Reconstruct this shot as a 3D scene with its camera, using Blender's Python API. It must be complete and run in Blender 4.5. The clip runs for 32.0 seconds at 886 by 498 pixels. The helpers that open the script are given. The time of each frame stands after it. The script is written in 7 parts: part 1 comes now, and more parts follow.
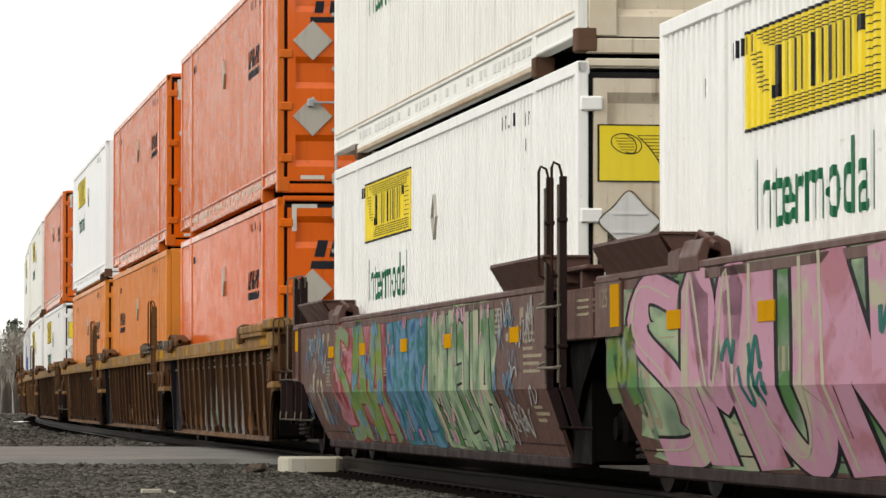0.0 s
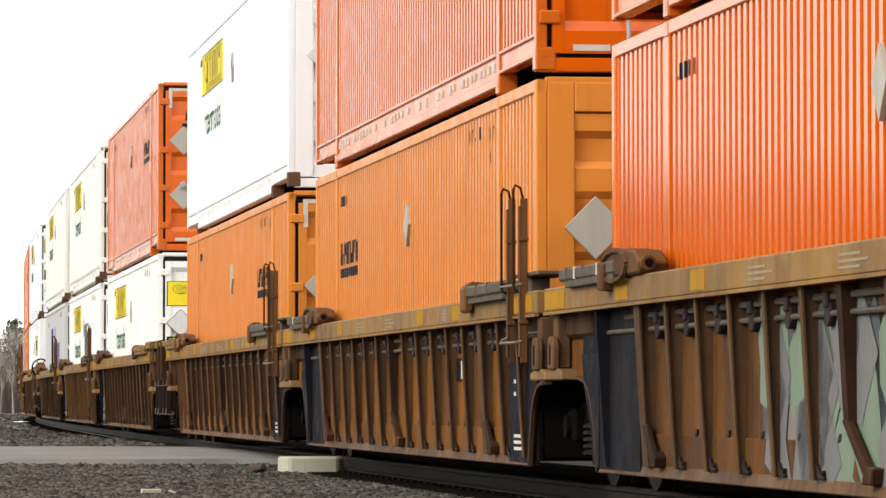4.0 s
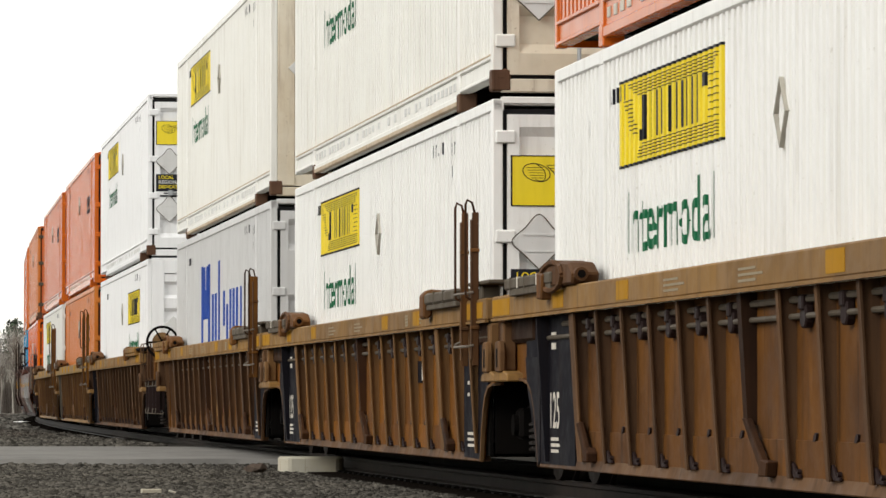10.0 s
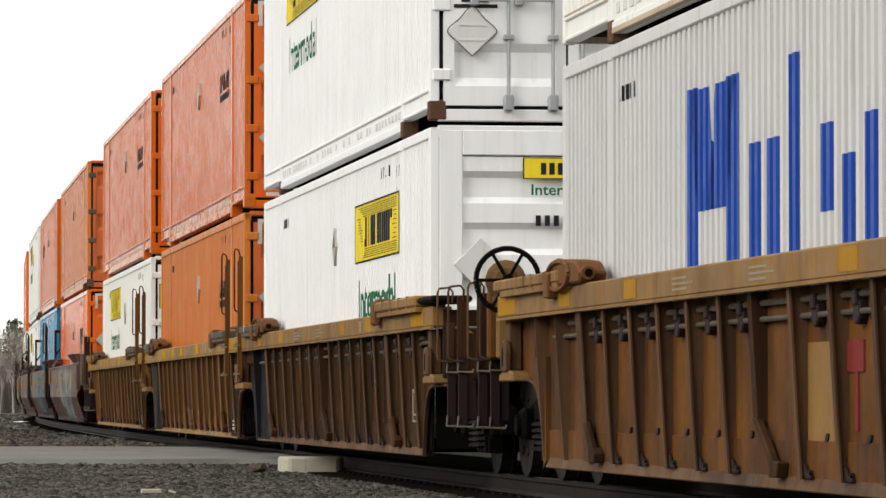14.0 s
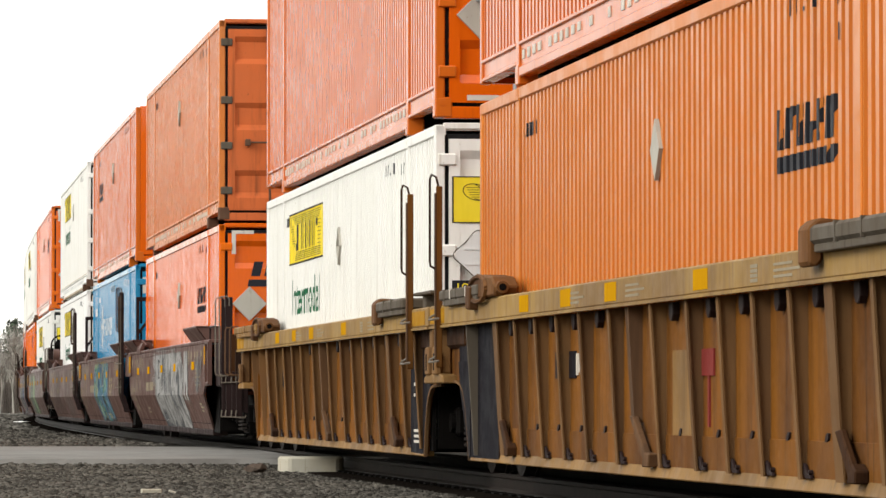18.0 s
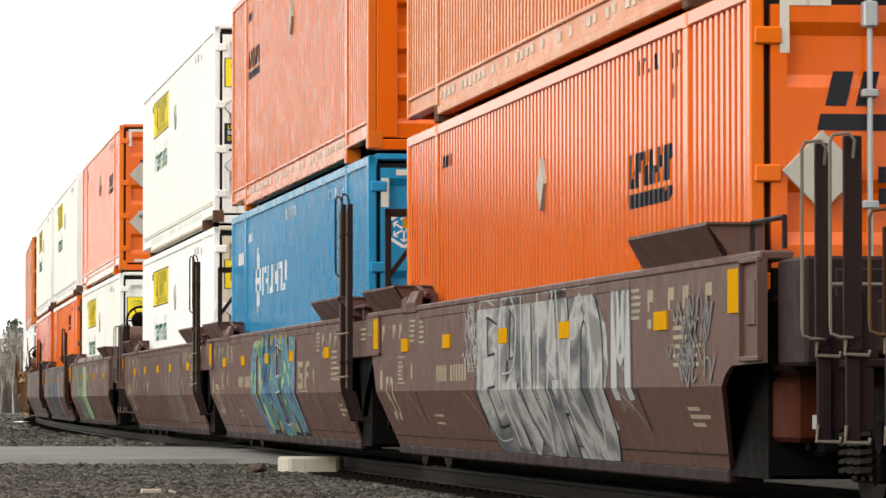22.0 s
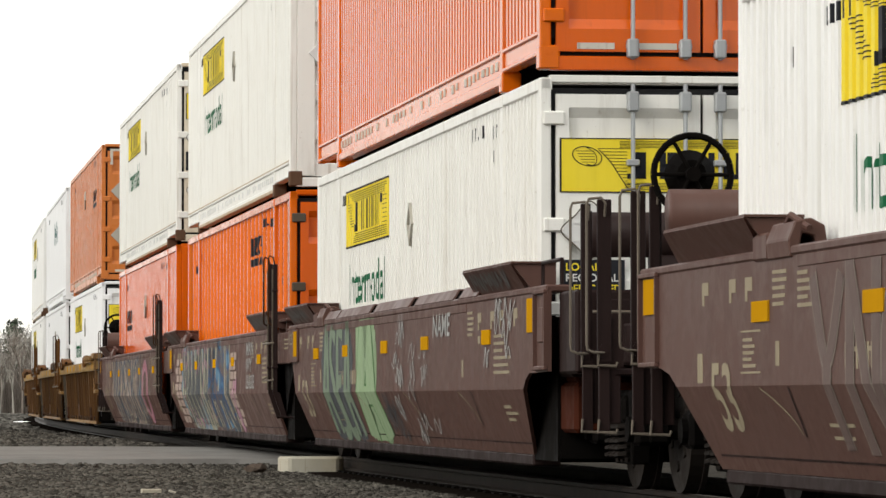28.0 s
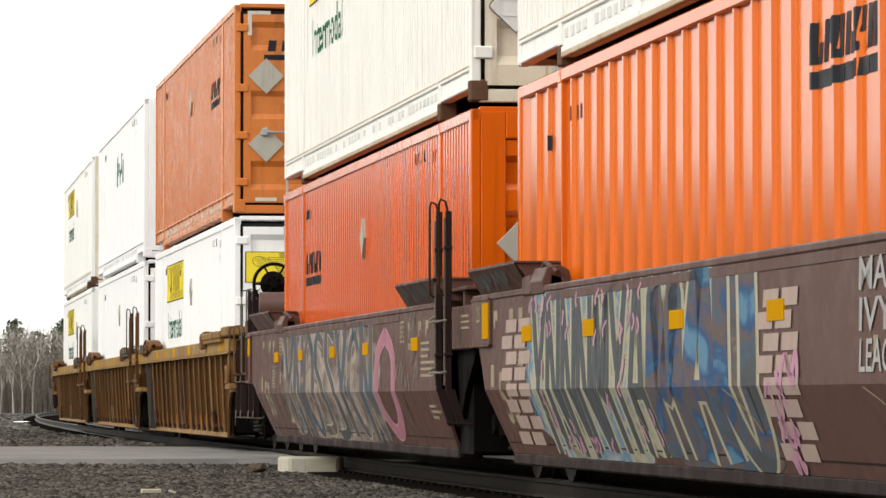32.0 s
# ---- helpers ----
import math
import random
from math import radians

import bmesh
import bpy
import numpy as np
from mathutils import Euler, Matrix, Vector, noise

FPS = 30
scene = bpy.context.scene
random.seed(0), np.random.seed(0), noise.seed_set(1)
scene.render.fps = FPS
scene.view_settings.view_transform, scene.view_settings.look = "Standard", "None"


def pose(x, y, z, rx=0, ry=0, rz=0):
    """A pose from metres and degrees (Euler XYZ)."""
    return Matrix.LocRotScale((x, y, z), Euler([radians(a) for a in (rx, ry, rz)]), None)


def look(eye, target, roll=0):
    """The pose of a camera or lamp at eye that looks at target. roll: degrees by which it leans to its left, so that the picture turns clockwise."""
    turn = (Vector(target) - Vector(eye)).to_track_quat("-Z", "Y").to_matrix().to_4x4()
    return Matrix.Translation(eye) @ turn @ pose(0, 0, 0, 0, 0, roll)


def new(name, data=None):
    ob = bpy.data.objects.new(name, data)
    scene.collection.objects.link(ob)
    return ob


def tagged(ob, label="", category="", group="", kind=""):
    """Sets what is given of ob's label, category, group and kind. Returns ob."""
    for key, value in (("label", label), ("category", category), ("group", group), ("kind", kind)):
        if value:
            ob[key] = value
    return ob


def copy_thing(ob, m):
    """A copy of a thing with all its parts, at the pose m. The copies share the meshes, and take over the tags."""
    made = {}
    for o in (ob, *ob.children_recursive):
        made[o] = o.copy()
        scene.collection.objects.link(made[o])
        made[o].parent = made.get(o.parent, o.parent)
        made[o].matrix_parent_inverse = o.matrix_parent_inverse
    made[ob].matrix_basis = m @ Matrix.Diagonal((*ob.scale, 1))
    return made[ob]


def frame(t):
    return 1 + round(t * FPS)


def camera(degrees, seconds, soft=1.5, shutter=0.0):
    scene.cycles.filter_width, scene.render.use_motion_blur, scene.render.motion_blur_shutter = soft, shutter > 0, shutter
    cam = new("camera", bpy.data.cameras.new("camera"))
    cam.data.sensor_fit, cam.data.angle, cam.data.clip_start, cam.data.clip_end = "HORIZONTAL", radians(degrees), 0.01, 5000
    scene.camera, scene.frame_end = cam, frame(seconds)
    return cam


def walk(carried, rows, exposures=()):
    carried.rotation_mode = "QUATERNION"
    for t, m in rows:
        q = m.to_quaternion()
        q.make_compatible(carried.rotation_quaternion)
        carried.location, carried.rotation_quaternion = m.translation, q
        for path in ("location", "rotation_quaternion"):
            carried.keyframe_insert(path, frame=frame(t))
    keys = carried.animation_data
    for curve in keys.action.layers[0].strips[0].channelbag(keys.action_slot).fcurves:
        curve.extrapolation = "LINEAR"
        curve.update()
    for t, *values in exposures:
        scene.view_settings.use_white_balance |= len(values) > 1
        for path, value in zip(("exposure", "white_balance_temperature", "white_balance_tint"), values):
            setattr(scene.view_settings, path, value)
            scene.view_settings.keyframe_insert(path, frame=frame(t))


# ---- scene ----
# Camera: a long lens on a tripod beside a level crossing, 0.67 m above the rail tops.
cam = camera(11.202, 32.0, soft=1.5)
EYE = pose(0, 0, 0.666, 90 + 1.917, 0, 0)
LENS_STOPS = [(0, 0.08), (1, 0.08), (2, 0.3), (3, 0.5), (3.5, 0.54), (5.5, 0.54), (6, 0.52), (7, 0.52), (8, 0.16), (9, 0.14), (10, 0.08), (11, 0.06),
              (12, 0.02), (13, 0.06), (15, 0.08), (15.5, 0.1), (17.5, 0.38), (18, 0.42), (20, 0.32), (21, 0.38), (22, 0.5), (24, 0.54), (25, 0.44), (25.5, 0.4),
              (27.5, 0.14), (28, 0.1), (30, 0.08), (31, 0.3), (32, 0.34)]
walk(cam, [(0.0, EYE), (32.0, EYE)], exposures=LENS_STOPS)

# ---- world and light: bright overcast ----
world = bpy.data.worlds.new("overcast")
scene.world = world
world.use_nodes = True
wn, wl = world.node_tree.nodes, world.node_tree.links
wn.clear()
w_out = wn.new("ShaderNodeOutputWorld")
w_bg = wn.new("ShaderNodeBackground")
w_sky = wn.new("ShaderNodeTexSky")
w_sky.sky_type = "NISHITA"
w_sky.sun_disc = False
w_sky.sun_elevation, w_sky.sun_rotation = radians(30), radians(-124)
w_tex = wn.new("ShaderNodeTexCoord")
w_noise = wn.new("ShaderNodeTexNoise")
w_noise.inputs["Scale"].default_value = 2.2
w_noise.inputs["Detail"].default_value = 4
w_ramp = wn.new("ShaderNodeValToRGB")
w_ramp.color_ramp.elements[0].position, w_ramp.color_ramp.elements[0].color = 0.3, (0.99, 0.965, 0.915, 1)
w_ramp.color_ramp.elements[1].position, w_ramp.color_ramp.elements[1].color = 0.7, (1.0, 0.985, 0.94, 1)
w_scale = wn.new("ShaderNodeMix")
w_scale.data_type, w_scale.blend_type = "RGBA", "ADD"
w_scale.inputs[0].default_value = 0.02
wl.new(w_tex.outputs["Generated"], w_noise.inputs["Vector"])
wl.new(w_noise.outputs["Fac"], w_ramp.inputs["Fac"])
wl.new(w_ramp.outputs["Color"], w_scale.inputs[6])
wl.new(w_sky.outputs["Color"], w_scale.inputs[7])
wl.new(w_scale.outputs[2], w_bg.inputs["Color"])
w_bg.inputs["Strength"].default_value = 1.05
wl.new(w_bg.outputs[0], w_out.inputs[0])

sun = new("sun", bpy.data.lights.new("sun", "SUN"))
sun.data.energy, sun.data.angle, sun.data.color = 1.5, radians(24), (1.0, 0.96, 0.9)
sun.matrix_world = look((-49, 6, 34), (0, 40, 0))


# ---- the track's line: u is the way along it in metres, growing towards the camera ----
def heading(u):
    q = max(min(u, 50.0), -90.0) / 100
    th = radians(7.3452) + 0.020176 * q + -0.005451 * q * q + -0.002806 * q ** 3 + -0.011716 * q ** 4
    if u < -90:
        th += (max(u, -150) + 90) * 0.0004
    if u < -150:
        th += (u + 150) * 0.0011
    return th


U_LOW, U_HIGH = -480, 420
LINE = {}


def lay_line():
    x, y = -3.936, 80.646
    LINE[0] = (x, y)
    for u in range(0, U_HIGH):
        th = heading(u + 0.5)
        x, y = x + math.sin(th), y - math.cos(th)
        LINE[u + 1] = (x, y)
    x, y = LINE[0]
    for u in range(0, U_LOW, -1):
        th = heading(u - 0.5)
        x, y = x - math.sin(th), y + math.cos(th)
        LINE[u - 1] = (x, y)


lay_line()


def on_line(u, side=0.0):
    """The place on the track's line, side metres to its right, and the heading."""
    a = math.floor(u)
    (x0, y0), (x1, y1), th = LINE[a], LINE[a + 1], heading(u)
    x, y = x0 + (x1 - x0) * (u - a), y0 + (y1 - y0) * (u - a)
    return x - math.cos(th) * side, y - math.sin(th) * side, th


def line_pose(u, z=0.0):
    x, y, th = on_line(u)
    return pose(x, y, z, 0, 0, math.degrees(th) - 90)


def gone(t):
    """How far the train has run at t, from where it is at 16 s."""
    d = t - 16
    return 9.7398 * d + -0.021049 * d * d + -0.0004785 * d ** 3 + -0.000014872 * d ** 4


# ---- materials ----
MATS = {}


def nodes_of(name):
    m = bpy.data.materials.new(name)
    m.use_nodes = True
    n, l = m.node_tree.nodes, m.node_tree.links
    b = n["Principled BSDF"]
    return m, n, l, b


def mixed(n, l, a, b, fac, blend="MIX"):
    x = n.new("ShaderNodeMix")
    x.data_type, x.blend_type = "RGBA", blend
    for sock, v in ((x.inputs[6], a), (x.inputs[7], b), (x.inputs[0], fac)):
        if isinstance(v, (tuple, float, int)):
            sock.default_value = v
        else:
            l.new(v, sock)
    return x.outputs[2]


def noise_of(n, l, vec, scale, detail=4.0, rough=0.6, lo=0.4, hi=0.6):
    t = n.new("ShaderNodeTexNoise")
    t.inputs["Scale"].default_value, t.inputs["Detail"].default_value, t.inputs["Roughness"].default_value = scale, detail, rough
    l.new(vec, t.inputs["Vector"])
    r = n.new("ShaderNodeMapRange")
    r.inputs["From Min"].default_value, r.inputs["From Max"].default_value = lo, hi
    l.new(t.outputs["Fac"], r.inputs["Value"])
    return r.outputs["Result"]


def coords(n, l, stretch=(1, 1, 1)):
    tc, oi = n.new("ShaderNodeTexCoord"), n.new("ShaderNodeObjectInfo")
    mul = n.new("ShaderNodeVectorMath")
    mul.operation = "MULTIPLY_ADD"
    cmb = n.new("ShaderNodeCombineXYZ")
    sc = n.new("ShaderNodeMath")
    sc.operation = "MULTIPLY"
    sc.inputs[1].default_value = 37.0
    l.new(oi.outputs["Random"], sc.inputs[0])
    for i in range(3):
        l.new(sc.outputs[0], cmb.inputs[i])
    mul.inputs[1].default_value = stretch
    l.new(tc.outputs["Object"], mul.inputs[0])
    l.new(cmb.outputs[0], mul.inputs[2])
    return mul.outputs[0]


def times(n, l, a, k):
    m = n.new("ShaderNodeMath")
    m.operation = "MULTIPLY"
    l.new(a, m.inputs[0])
    if isinstance(k, float):
        m.inputs[1].default_value = k
    else:
        l.new(k, m.inputs[1])
    return m.outputs[0]


def paint(name, col, fade=(0.5, 0.5, 0.5), dirt=(0.10, 0.07, 0.05), fade_amt=0.25, streak=0.35, spots=0.3, rough=0.5, metal=0.0, bump=0.12, gloss=0.09, grime=None):
    """Weathered paint: faded clouds, dirt streaks that run down, small chips."""
    if name in MATS:
        return MATS[name]
    m, n, l, b = nodes_of(name)
    even, down = coords(n, l), coords(n, l, (3.2, 3.2, 0.35))
    c = mixed(n, l, (*col, 1), (*fade, 1), times(n, l, noise_of(n, l, even, 0.9, 5, 0.65, 0.35, 0.75), fade_amt))
    c = mixed(n, l, c, tuple(v * 0.78 for v in col) + (1,), times(n, l, noise_of(n, l, down, 2.2, 4, 0.6, 0.5, 0.7), 0.32))
    c = mixed(n, l, c, (*dirt, 1), times(n, l, noise_of(n, l, down, 1.3, 6, 0.7, 0.56, 0.8), streak))
    c = mixed(n, l, c, (*dirt, 1), times(n, l, noise_of(n, l, even, 9.0, 5, 0.7, 0.66, 0.74), spots))
    c = mixed(n, l, c, (*dirt, 1), times(n, l, noise_of(n, l, coords(n, l, (7.0, 7.0, 0.22)), 1.6, 3, 0.5, 0.63, 0.74), streak * 0.9))
    c = mixed(n, l, c, (*dirt, 1), times(n, l, noise_of(n, l, even, 26.0, 3, 0.6, 0.68, 0.74), spots * 0.8))
    if grime:
        wide = coords(n, l, (1.0, 1.0, 0.55))
        c = mixed(n, l, c, (*grime[:3], 1), times(n, l, noise_of(n, l, wide, 0.55, 5, 0.62, 0.44, 0.60), grime[3]))
        c = mixed(n, l, c, (*grime[:3], 1), times(n, l, noise_of(n, l, coords(n, l, (4.5, 4.5, 0.30)), 1.1, 4, 0.6, 0.52, 0.64), grime[3] * 0.7))
    l.new(c, b.inputs["Base Color"])
    r = n.new("ShaderNodeMapRange")
    r.inputs["To Min"].default_value, r.inputs["To Max"].default_value = rough * 0.85, rough * 1.2
    l.new(noise_of(n, l, even, 3.0), r.inputs["Value"])
    l.new(r.outputs["Result"], b.inputs["Roughness"])
    b.inputs["Metallic"].default_value = metal
    b.inputs["Specular IOR Level"].default_value = gloss
    t = n.new("ShaderNodeTexNoise")
    t.inputs["Scale"].default_value, t.inputs["Detail"].default_value = 5.0, 6
    l.new(even, t.inputs["Vector"])
    bp = n.new("ShaderNodeBump")
    bp.inputs["Strength"].default_value, bp.inputs["Distance"].default_value = bump, 0.02
    l.new(t.outputs["Fac"], bp.inputs["Height"])
    l.new(bp.outputs["Normal"], b.inputs["Normal"])
    MATS[name] = m
    return m


WHITE = paint("white_paint", (0.855, 0.855, 0.825), (0.78, 0.77, 0.72), (0.30, 0.25, 0.18), 0.35, 0.28, 0.3, 0.4, bump=0.07, gloss=0.22)
CREAM = paint("cream_paint", (0.825, 0.82, 0.77), (0.74, 0.72, 0.65), (0.30, 0.23, 0.14), 0.4, 0.4, 0.4, 0.4, bump=0.07, gloss=0.2)
CLEAN = paint("clean_white_paint", (0.86, 0.865, 0.86), (0.80, 0.80, 0.79), (0.36, 0.34, 0.3), 0.25, 0.2, 0.2, 0.4, bump=0.07, gloss=0.22)
DIRTY = paint("stained_white_paint", (0.72, 0.66, 0.54), (0.50, 0.38, 0.23), (0.2, 0.10, 0.04), 0.75, 0.6, 0.6)
ORANGE = paint("orange_paint", (0.68, 0.110, 0.003), (0.60, 0.13, 0.010), (0.17, 0.038, 0.01), 0.25, 0.25, 0.15, 0.16, bump=0.012, gloss=0.50)
BRIGHT = paint("bright_orange_paint", (0.68, 0.130, 0.003), (0.64, 0.150, 0.009), (0.26, 0.055, 0.01), 0.22, 0.2, 0.1, 0.15, bump=0.010, gloss=0.38)
PALE = paint("faded_orange_paint", (0.67, 0.235, 0.035), (0.58, 0.225, 0.052), (0.26, 0.09, 0.024), 0.3, 0.25, 0.12, 0.34, bump=0.040, gloss=0.20)
TAN = paint("dull_orange_paint", (0.60, 0.190, 0.028), (0.43, 0.145, 0.040), (0.18, 0.055, 0.02), 0.3, 0.25, 0.12, 0.34, bump=0.040, gloss=0.20)
SALMON = paint("sun_faded_orange_paint", (0.58, 0.175, 0.035), (0.48, 0.185, 0.07), (0.22, 0.07, 0.025), 0.4, 0.45, 0.25, 0.30, bump=0.040, gloss=0.25)
RED = paint("faded_red_orange_paint", (0.575, 0.122, 0.009), (0.53, 0.14, 0.022), (0.14, 0.034, 0.012), 0.35, 0.4, 0.2, 0.22, bump=0.020, gloss=0.32)
RUSTY = paint("rusty_orange_paint", (0.58, 0.13, 0.035), (0.40, 0.12, 0.05), (0.10, 0.035, 0.015), 0.6, 0.6, 0.5)
BLUE = paint("blue_paint", (0.014, 0.225, 0.42), (0.030, 0.25, 0.43), (0.012, 0.075, 0.15), 0.25, 0.25, 0.12, 0.20, bump=0.020, gloss=0.35)
GREY = paint("light_grey_paint", (0.62, 0.62, 0.61), (0.52, 0.515, 0.50), (0.22, 0.2, 0.18), 0.3, 0.4, 0.25)
BROWN = paint("ochre_brown_car_paint", (0.168, 0.067, 0.0125), (0.085, 0.040, 0.016), (0.015, 0.0075, 0.0045), 0.8, 0.75, 0.35, 0.55, gloss=0.05, grime=(0.036, 0.019, 0.013, 0.62))
BROWN_DK = paint("sooty_brown_car_paint", (0.058, 0.025, 0.0095), (0.048, 0.026, 0.017), (0.011, 0.006, 0.0042), 0.7, 0.7, 0.4, 0.6, gloss=0.04, grime=(0.016, 0.010, 0.008, 0.7))
OCHRE = paint("ochre_car_paint", (0.215, 0.080, 0.0105), (0.150, 0.066, 0.018), (0.020, 0.009, 0.0045), 0.7, 0.8, 0.4, 0.55, gloss=0.05, grime=(0.070, 0.030, 0.012, 0.70))
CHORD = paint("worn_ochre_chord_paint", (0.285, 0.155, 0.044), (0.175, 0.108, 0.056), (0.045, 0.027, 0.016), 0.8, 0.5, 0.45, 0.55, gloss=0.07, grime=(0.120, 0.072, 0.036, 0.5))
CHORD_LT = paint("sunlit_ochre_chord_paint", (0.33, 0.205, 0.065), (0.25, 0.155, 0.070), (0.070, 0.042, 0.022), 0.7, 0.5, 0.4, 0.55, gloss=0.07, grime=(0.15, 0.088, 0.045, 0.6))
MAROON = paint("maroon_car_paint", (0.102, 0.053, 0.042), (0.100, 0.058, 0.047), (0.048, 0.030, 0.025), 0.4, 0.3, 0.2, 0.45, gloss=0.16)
WEB = paint("pale_rib_paint", (0.135, 0.072, 0.034), (0.105, 0.060, 0.036), (0.040, 0.021, 0.012), 0.8, 0.5, 0.4, 0.6, gloss=0.04, grime=(0.050, 0.030, 0.020, 0.7))
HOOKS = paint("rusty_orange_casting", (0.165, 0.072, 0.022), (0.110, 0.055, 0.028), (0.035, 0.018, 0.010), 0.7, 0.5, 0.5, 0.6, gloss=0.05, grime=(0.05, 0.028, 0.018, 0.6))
WEB_LT = paint("pale_ochre_rib_paint", (0.215, 0.114, 0.043), (0.165, 0.096, 0.050), (0.050, 0.027, 0.013), 0.8, 0.45, 0.4, 0.6, gloss=0.04, grime=(0.10, 0.055, 0.028, 0.65))
# Maroon darkened: shade in the joint openings is put into the colour.
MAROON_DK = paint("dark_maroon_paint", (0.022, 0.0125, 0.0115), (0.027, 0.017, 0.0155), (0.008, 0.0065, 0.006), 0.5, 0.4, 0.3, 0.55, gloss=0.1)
NAVY = paint("navy_patch_paint", (0.0095, 0.0090, 0.0125), (0.019, 0.0175, 0.019), (0.035, 0.019, 0.011), 0.5, 0.5, 0.4, 0.6, gloss=0.04)
# Near-black steel: brake dust, plus shade of openings and undersides put into the colour.
SOOT_SHADE = paint("brake_dust_shade_steel", (0.0055, 0.0048, 0.0044), (0.010, 0.008, 0.0065), (0.004, 0.0037, 0.0035), 0.5, 0.4, 0.4, 0.75, 0.2, gloss=0.04)
WHEEL = paint("wheel_steel", (0.022, 0.019, 0.017), (0.04, 0.03, 0.024), (0.012, 0.009, 0.007), 0.5, 0.4, 0.4, 0.6, 0.4, gloss=0.04)
CASTING = paint("rusted_casting", (0.10, 0.052, 0.032), (0.16, 0.10, 0.065), (0.03, 0.018, 0.012), 0.6, 0.6, 0.6, 0.65, gloss=0.05)
STAINED = paint("rust_stained_rail_paint", (0.56, 0.47, 0.34), (0.36, 0.22, 0.11), (0.14, 0.06, 0.025), 0.8, 0.7, 0.7)
VALVE = paint("dull_red_primer", (0.06, 0.015, 0.007), (0.045, 0.014, 0.008), (0.012, 0.007, 0.005), 0.5, 0.5, 0.5, 0.65, gloss=0.04)
BLACK = paint("black_rubber", (0.012, 0.012, 0.013), (0.03, 0.03, 0.03), (0.05, 0.045, 0.04), 0.3, 0.2, 0.2, 0.6)
INK = paint("black_lettering_paint", (0.016, 0.017, 0.022), (0.05, 0.05, 0.055), (0.06, 0.05, 0.05), 0.3, 0.1, 0.2, 0.5)
GREEN = paint("green_lettering_paint", (0.012, 0.13, 0.055), (0.05, 0.18, 0.1), (0.1, 0.14, 0.1), 0.3, 0.1, 0.15, 0.5)
COBALT = paint("cobalt_lettering_paint", (0.02, 0.075, 0.38), (0.06, 0.12, 0.4), (0.1, 0.12, 0.2), 0.3, 0.1, 0.15, 0.5)
YELLOW = paint("yellow_panel_paint", (0.84, 0.66, 0.03), (0.8, 0.68, 0.15), (0.4, 0.3, 0.06), 0.25, 0.15, 0.12, 0.5)
AMBER = paint("amber_reflector", (0.50, 0.25, 0.006), (0.34, 0.16, 0.015), (0.10, 0.045, 0.012), 0.3, 0.3, 0.3, 0.4, gloss=0.0)
AMBER_OLD = paint("worn_amber_reflector", (0.40, 0.20, 0.010), (0.28, 0.14, 0.025), (0.10, 0.05, 0.018), 0.7, 0.6, 0.6, 0.5, gloss=0.02)
STEEL = paint("galvanised_steel", (0.42, 0.44, 0.45), (0.3, 0.3, 0.3), (0.16, 0.12, 0.09), 0.4, 0.3, 0.4, 0.45, 0.6)
IRON = paint("worn_bare_iron", (0.17, 0.145, 0.115), (0.1, 0.075, 0.055), (0.05, 0.03, 0.02), 0.5, 0.5, 0.5, 0.55, gloss=0.1)
PLATE = paint("placard_grey", (0.40, 0.375, 0.32), (0.46, 0.44, 0.38), (0.16, 0.11, 0.07), 0.6, 0.6, 0.5, 0.55)
PLATE_W = paint("placard_white", (0.68, 0.68, 0.66), (0.55, 0.55, 0.52), (0.2, 0.17, 0.13), 0.4, 0.3, 0.3, 0.55)
TAPE = paint("worn_white_marking", (0.62, 0.58, 0.50), (0.4, 0.35, 0.3), (0.2, 0.12, 0.08), 0.5, 0.5, 0.6, 0.6)
CARMARK = paint("cream_car_lettering", (0.29, 0.245, 0.165), (0.22, 0.18, 0.13), (0.06, 0.04, 0.03), 0.5, 0.5, 0.6, 0.6)
GREYBOX = paint("weathered_grey_casting", (0.105, 0.088, 0.066), (0.075, 0.055, 0.038), (0.035, 0.02, 0.012), 0.5, 0.5, 0.4, 0.6, gloss=0.06)
SPRAY_RGB = dict(dusty=(0.20, 0.165, 0.14), haze=(0.125, 0.09, 0.08), dustblue=(0.070, 0.100, 0.135), peach=(0.36, 0.275, 0.235), lime=(0.14, 0.19, 0.035), pink=(0.42, 0.225, 0.295), rose=(0.34, 0.15, 0.18), mint=(0.25, 0.34, 0.20), green=(0.07, 0.16, 0.055), teal=(0.02, 0.115, 0.10),
                 sky=(0.10, 0.20, 0.29), blue=(0.03, 0.08, 0.17), cream=(0.36, 0.335, 0.24), white=(0.33, 0.325, 0.31), grey=(0.16, 0.157, 0.15),
                 black=(0.012, 0.012, 0.014), red=(0.19, 0.03, 0.025), slate=(0.075, 0.08, 0.085), yellow=(0.32, 0.27, 0.05), sage=(0.165, 0.21, 0.15))
SPRAY = {k: paint("spray_" + k, c, tuple(v * 1.2 + 0.01 for v in c), tuple(v * 0.4 for v in c), 0.4, 0.25, 0.2, 0.5, gloss=0.05) for k, c in SPRAY_RGB.items()}


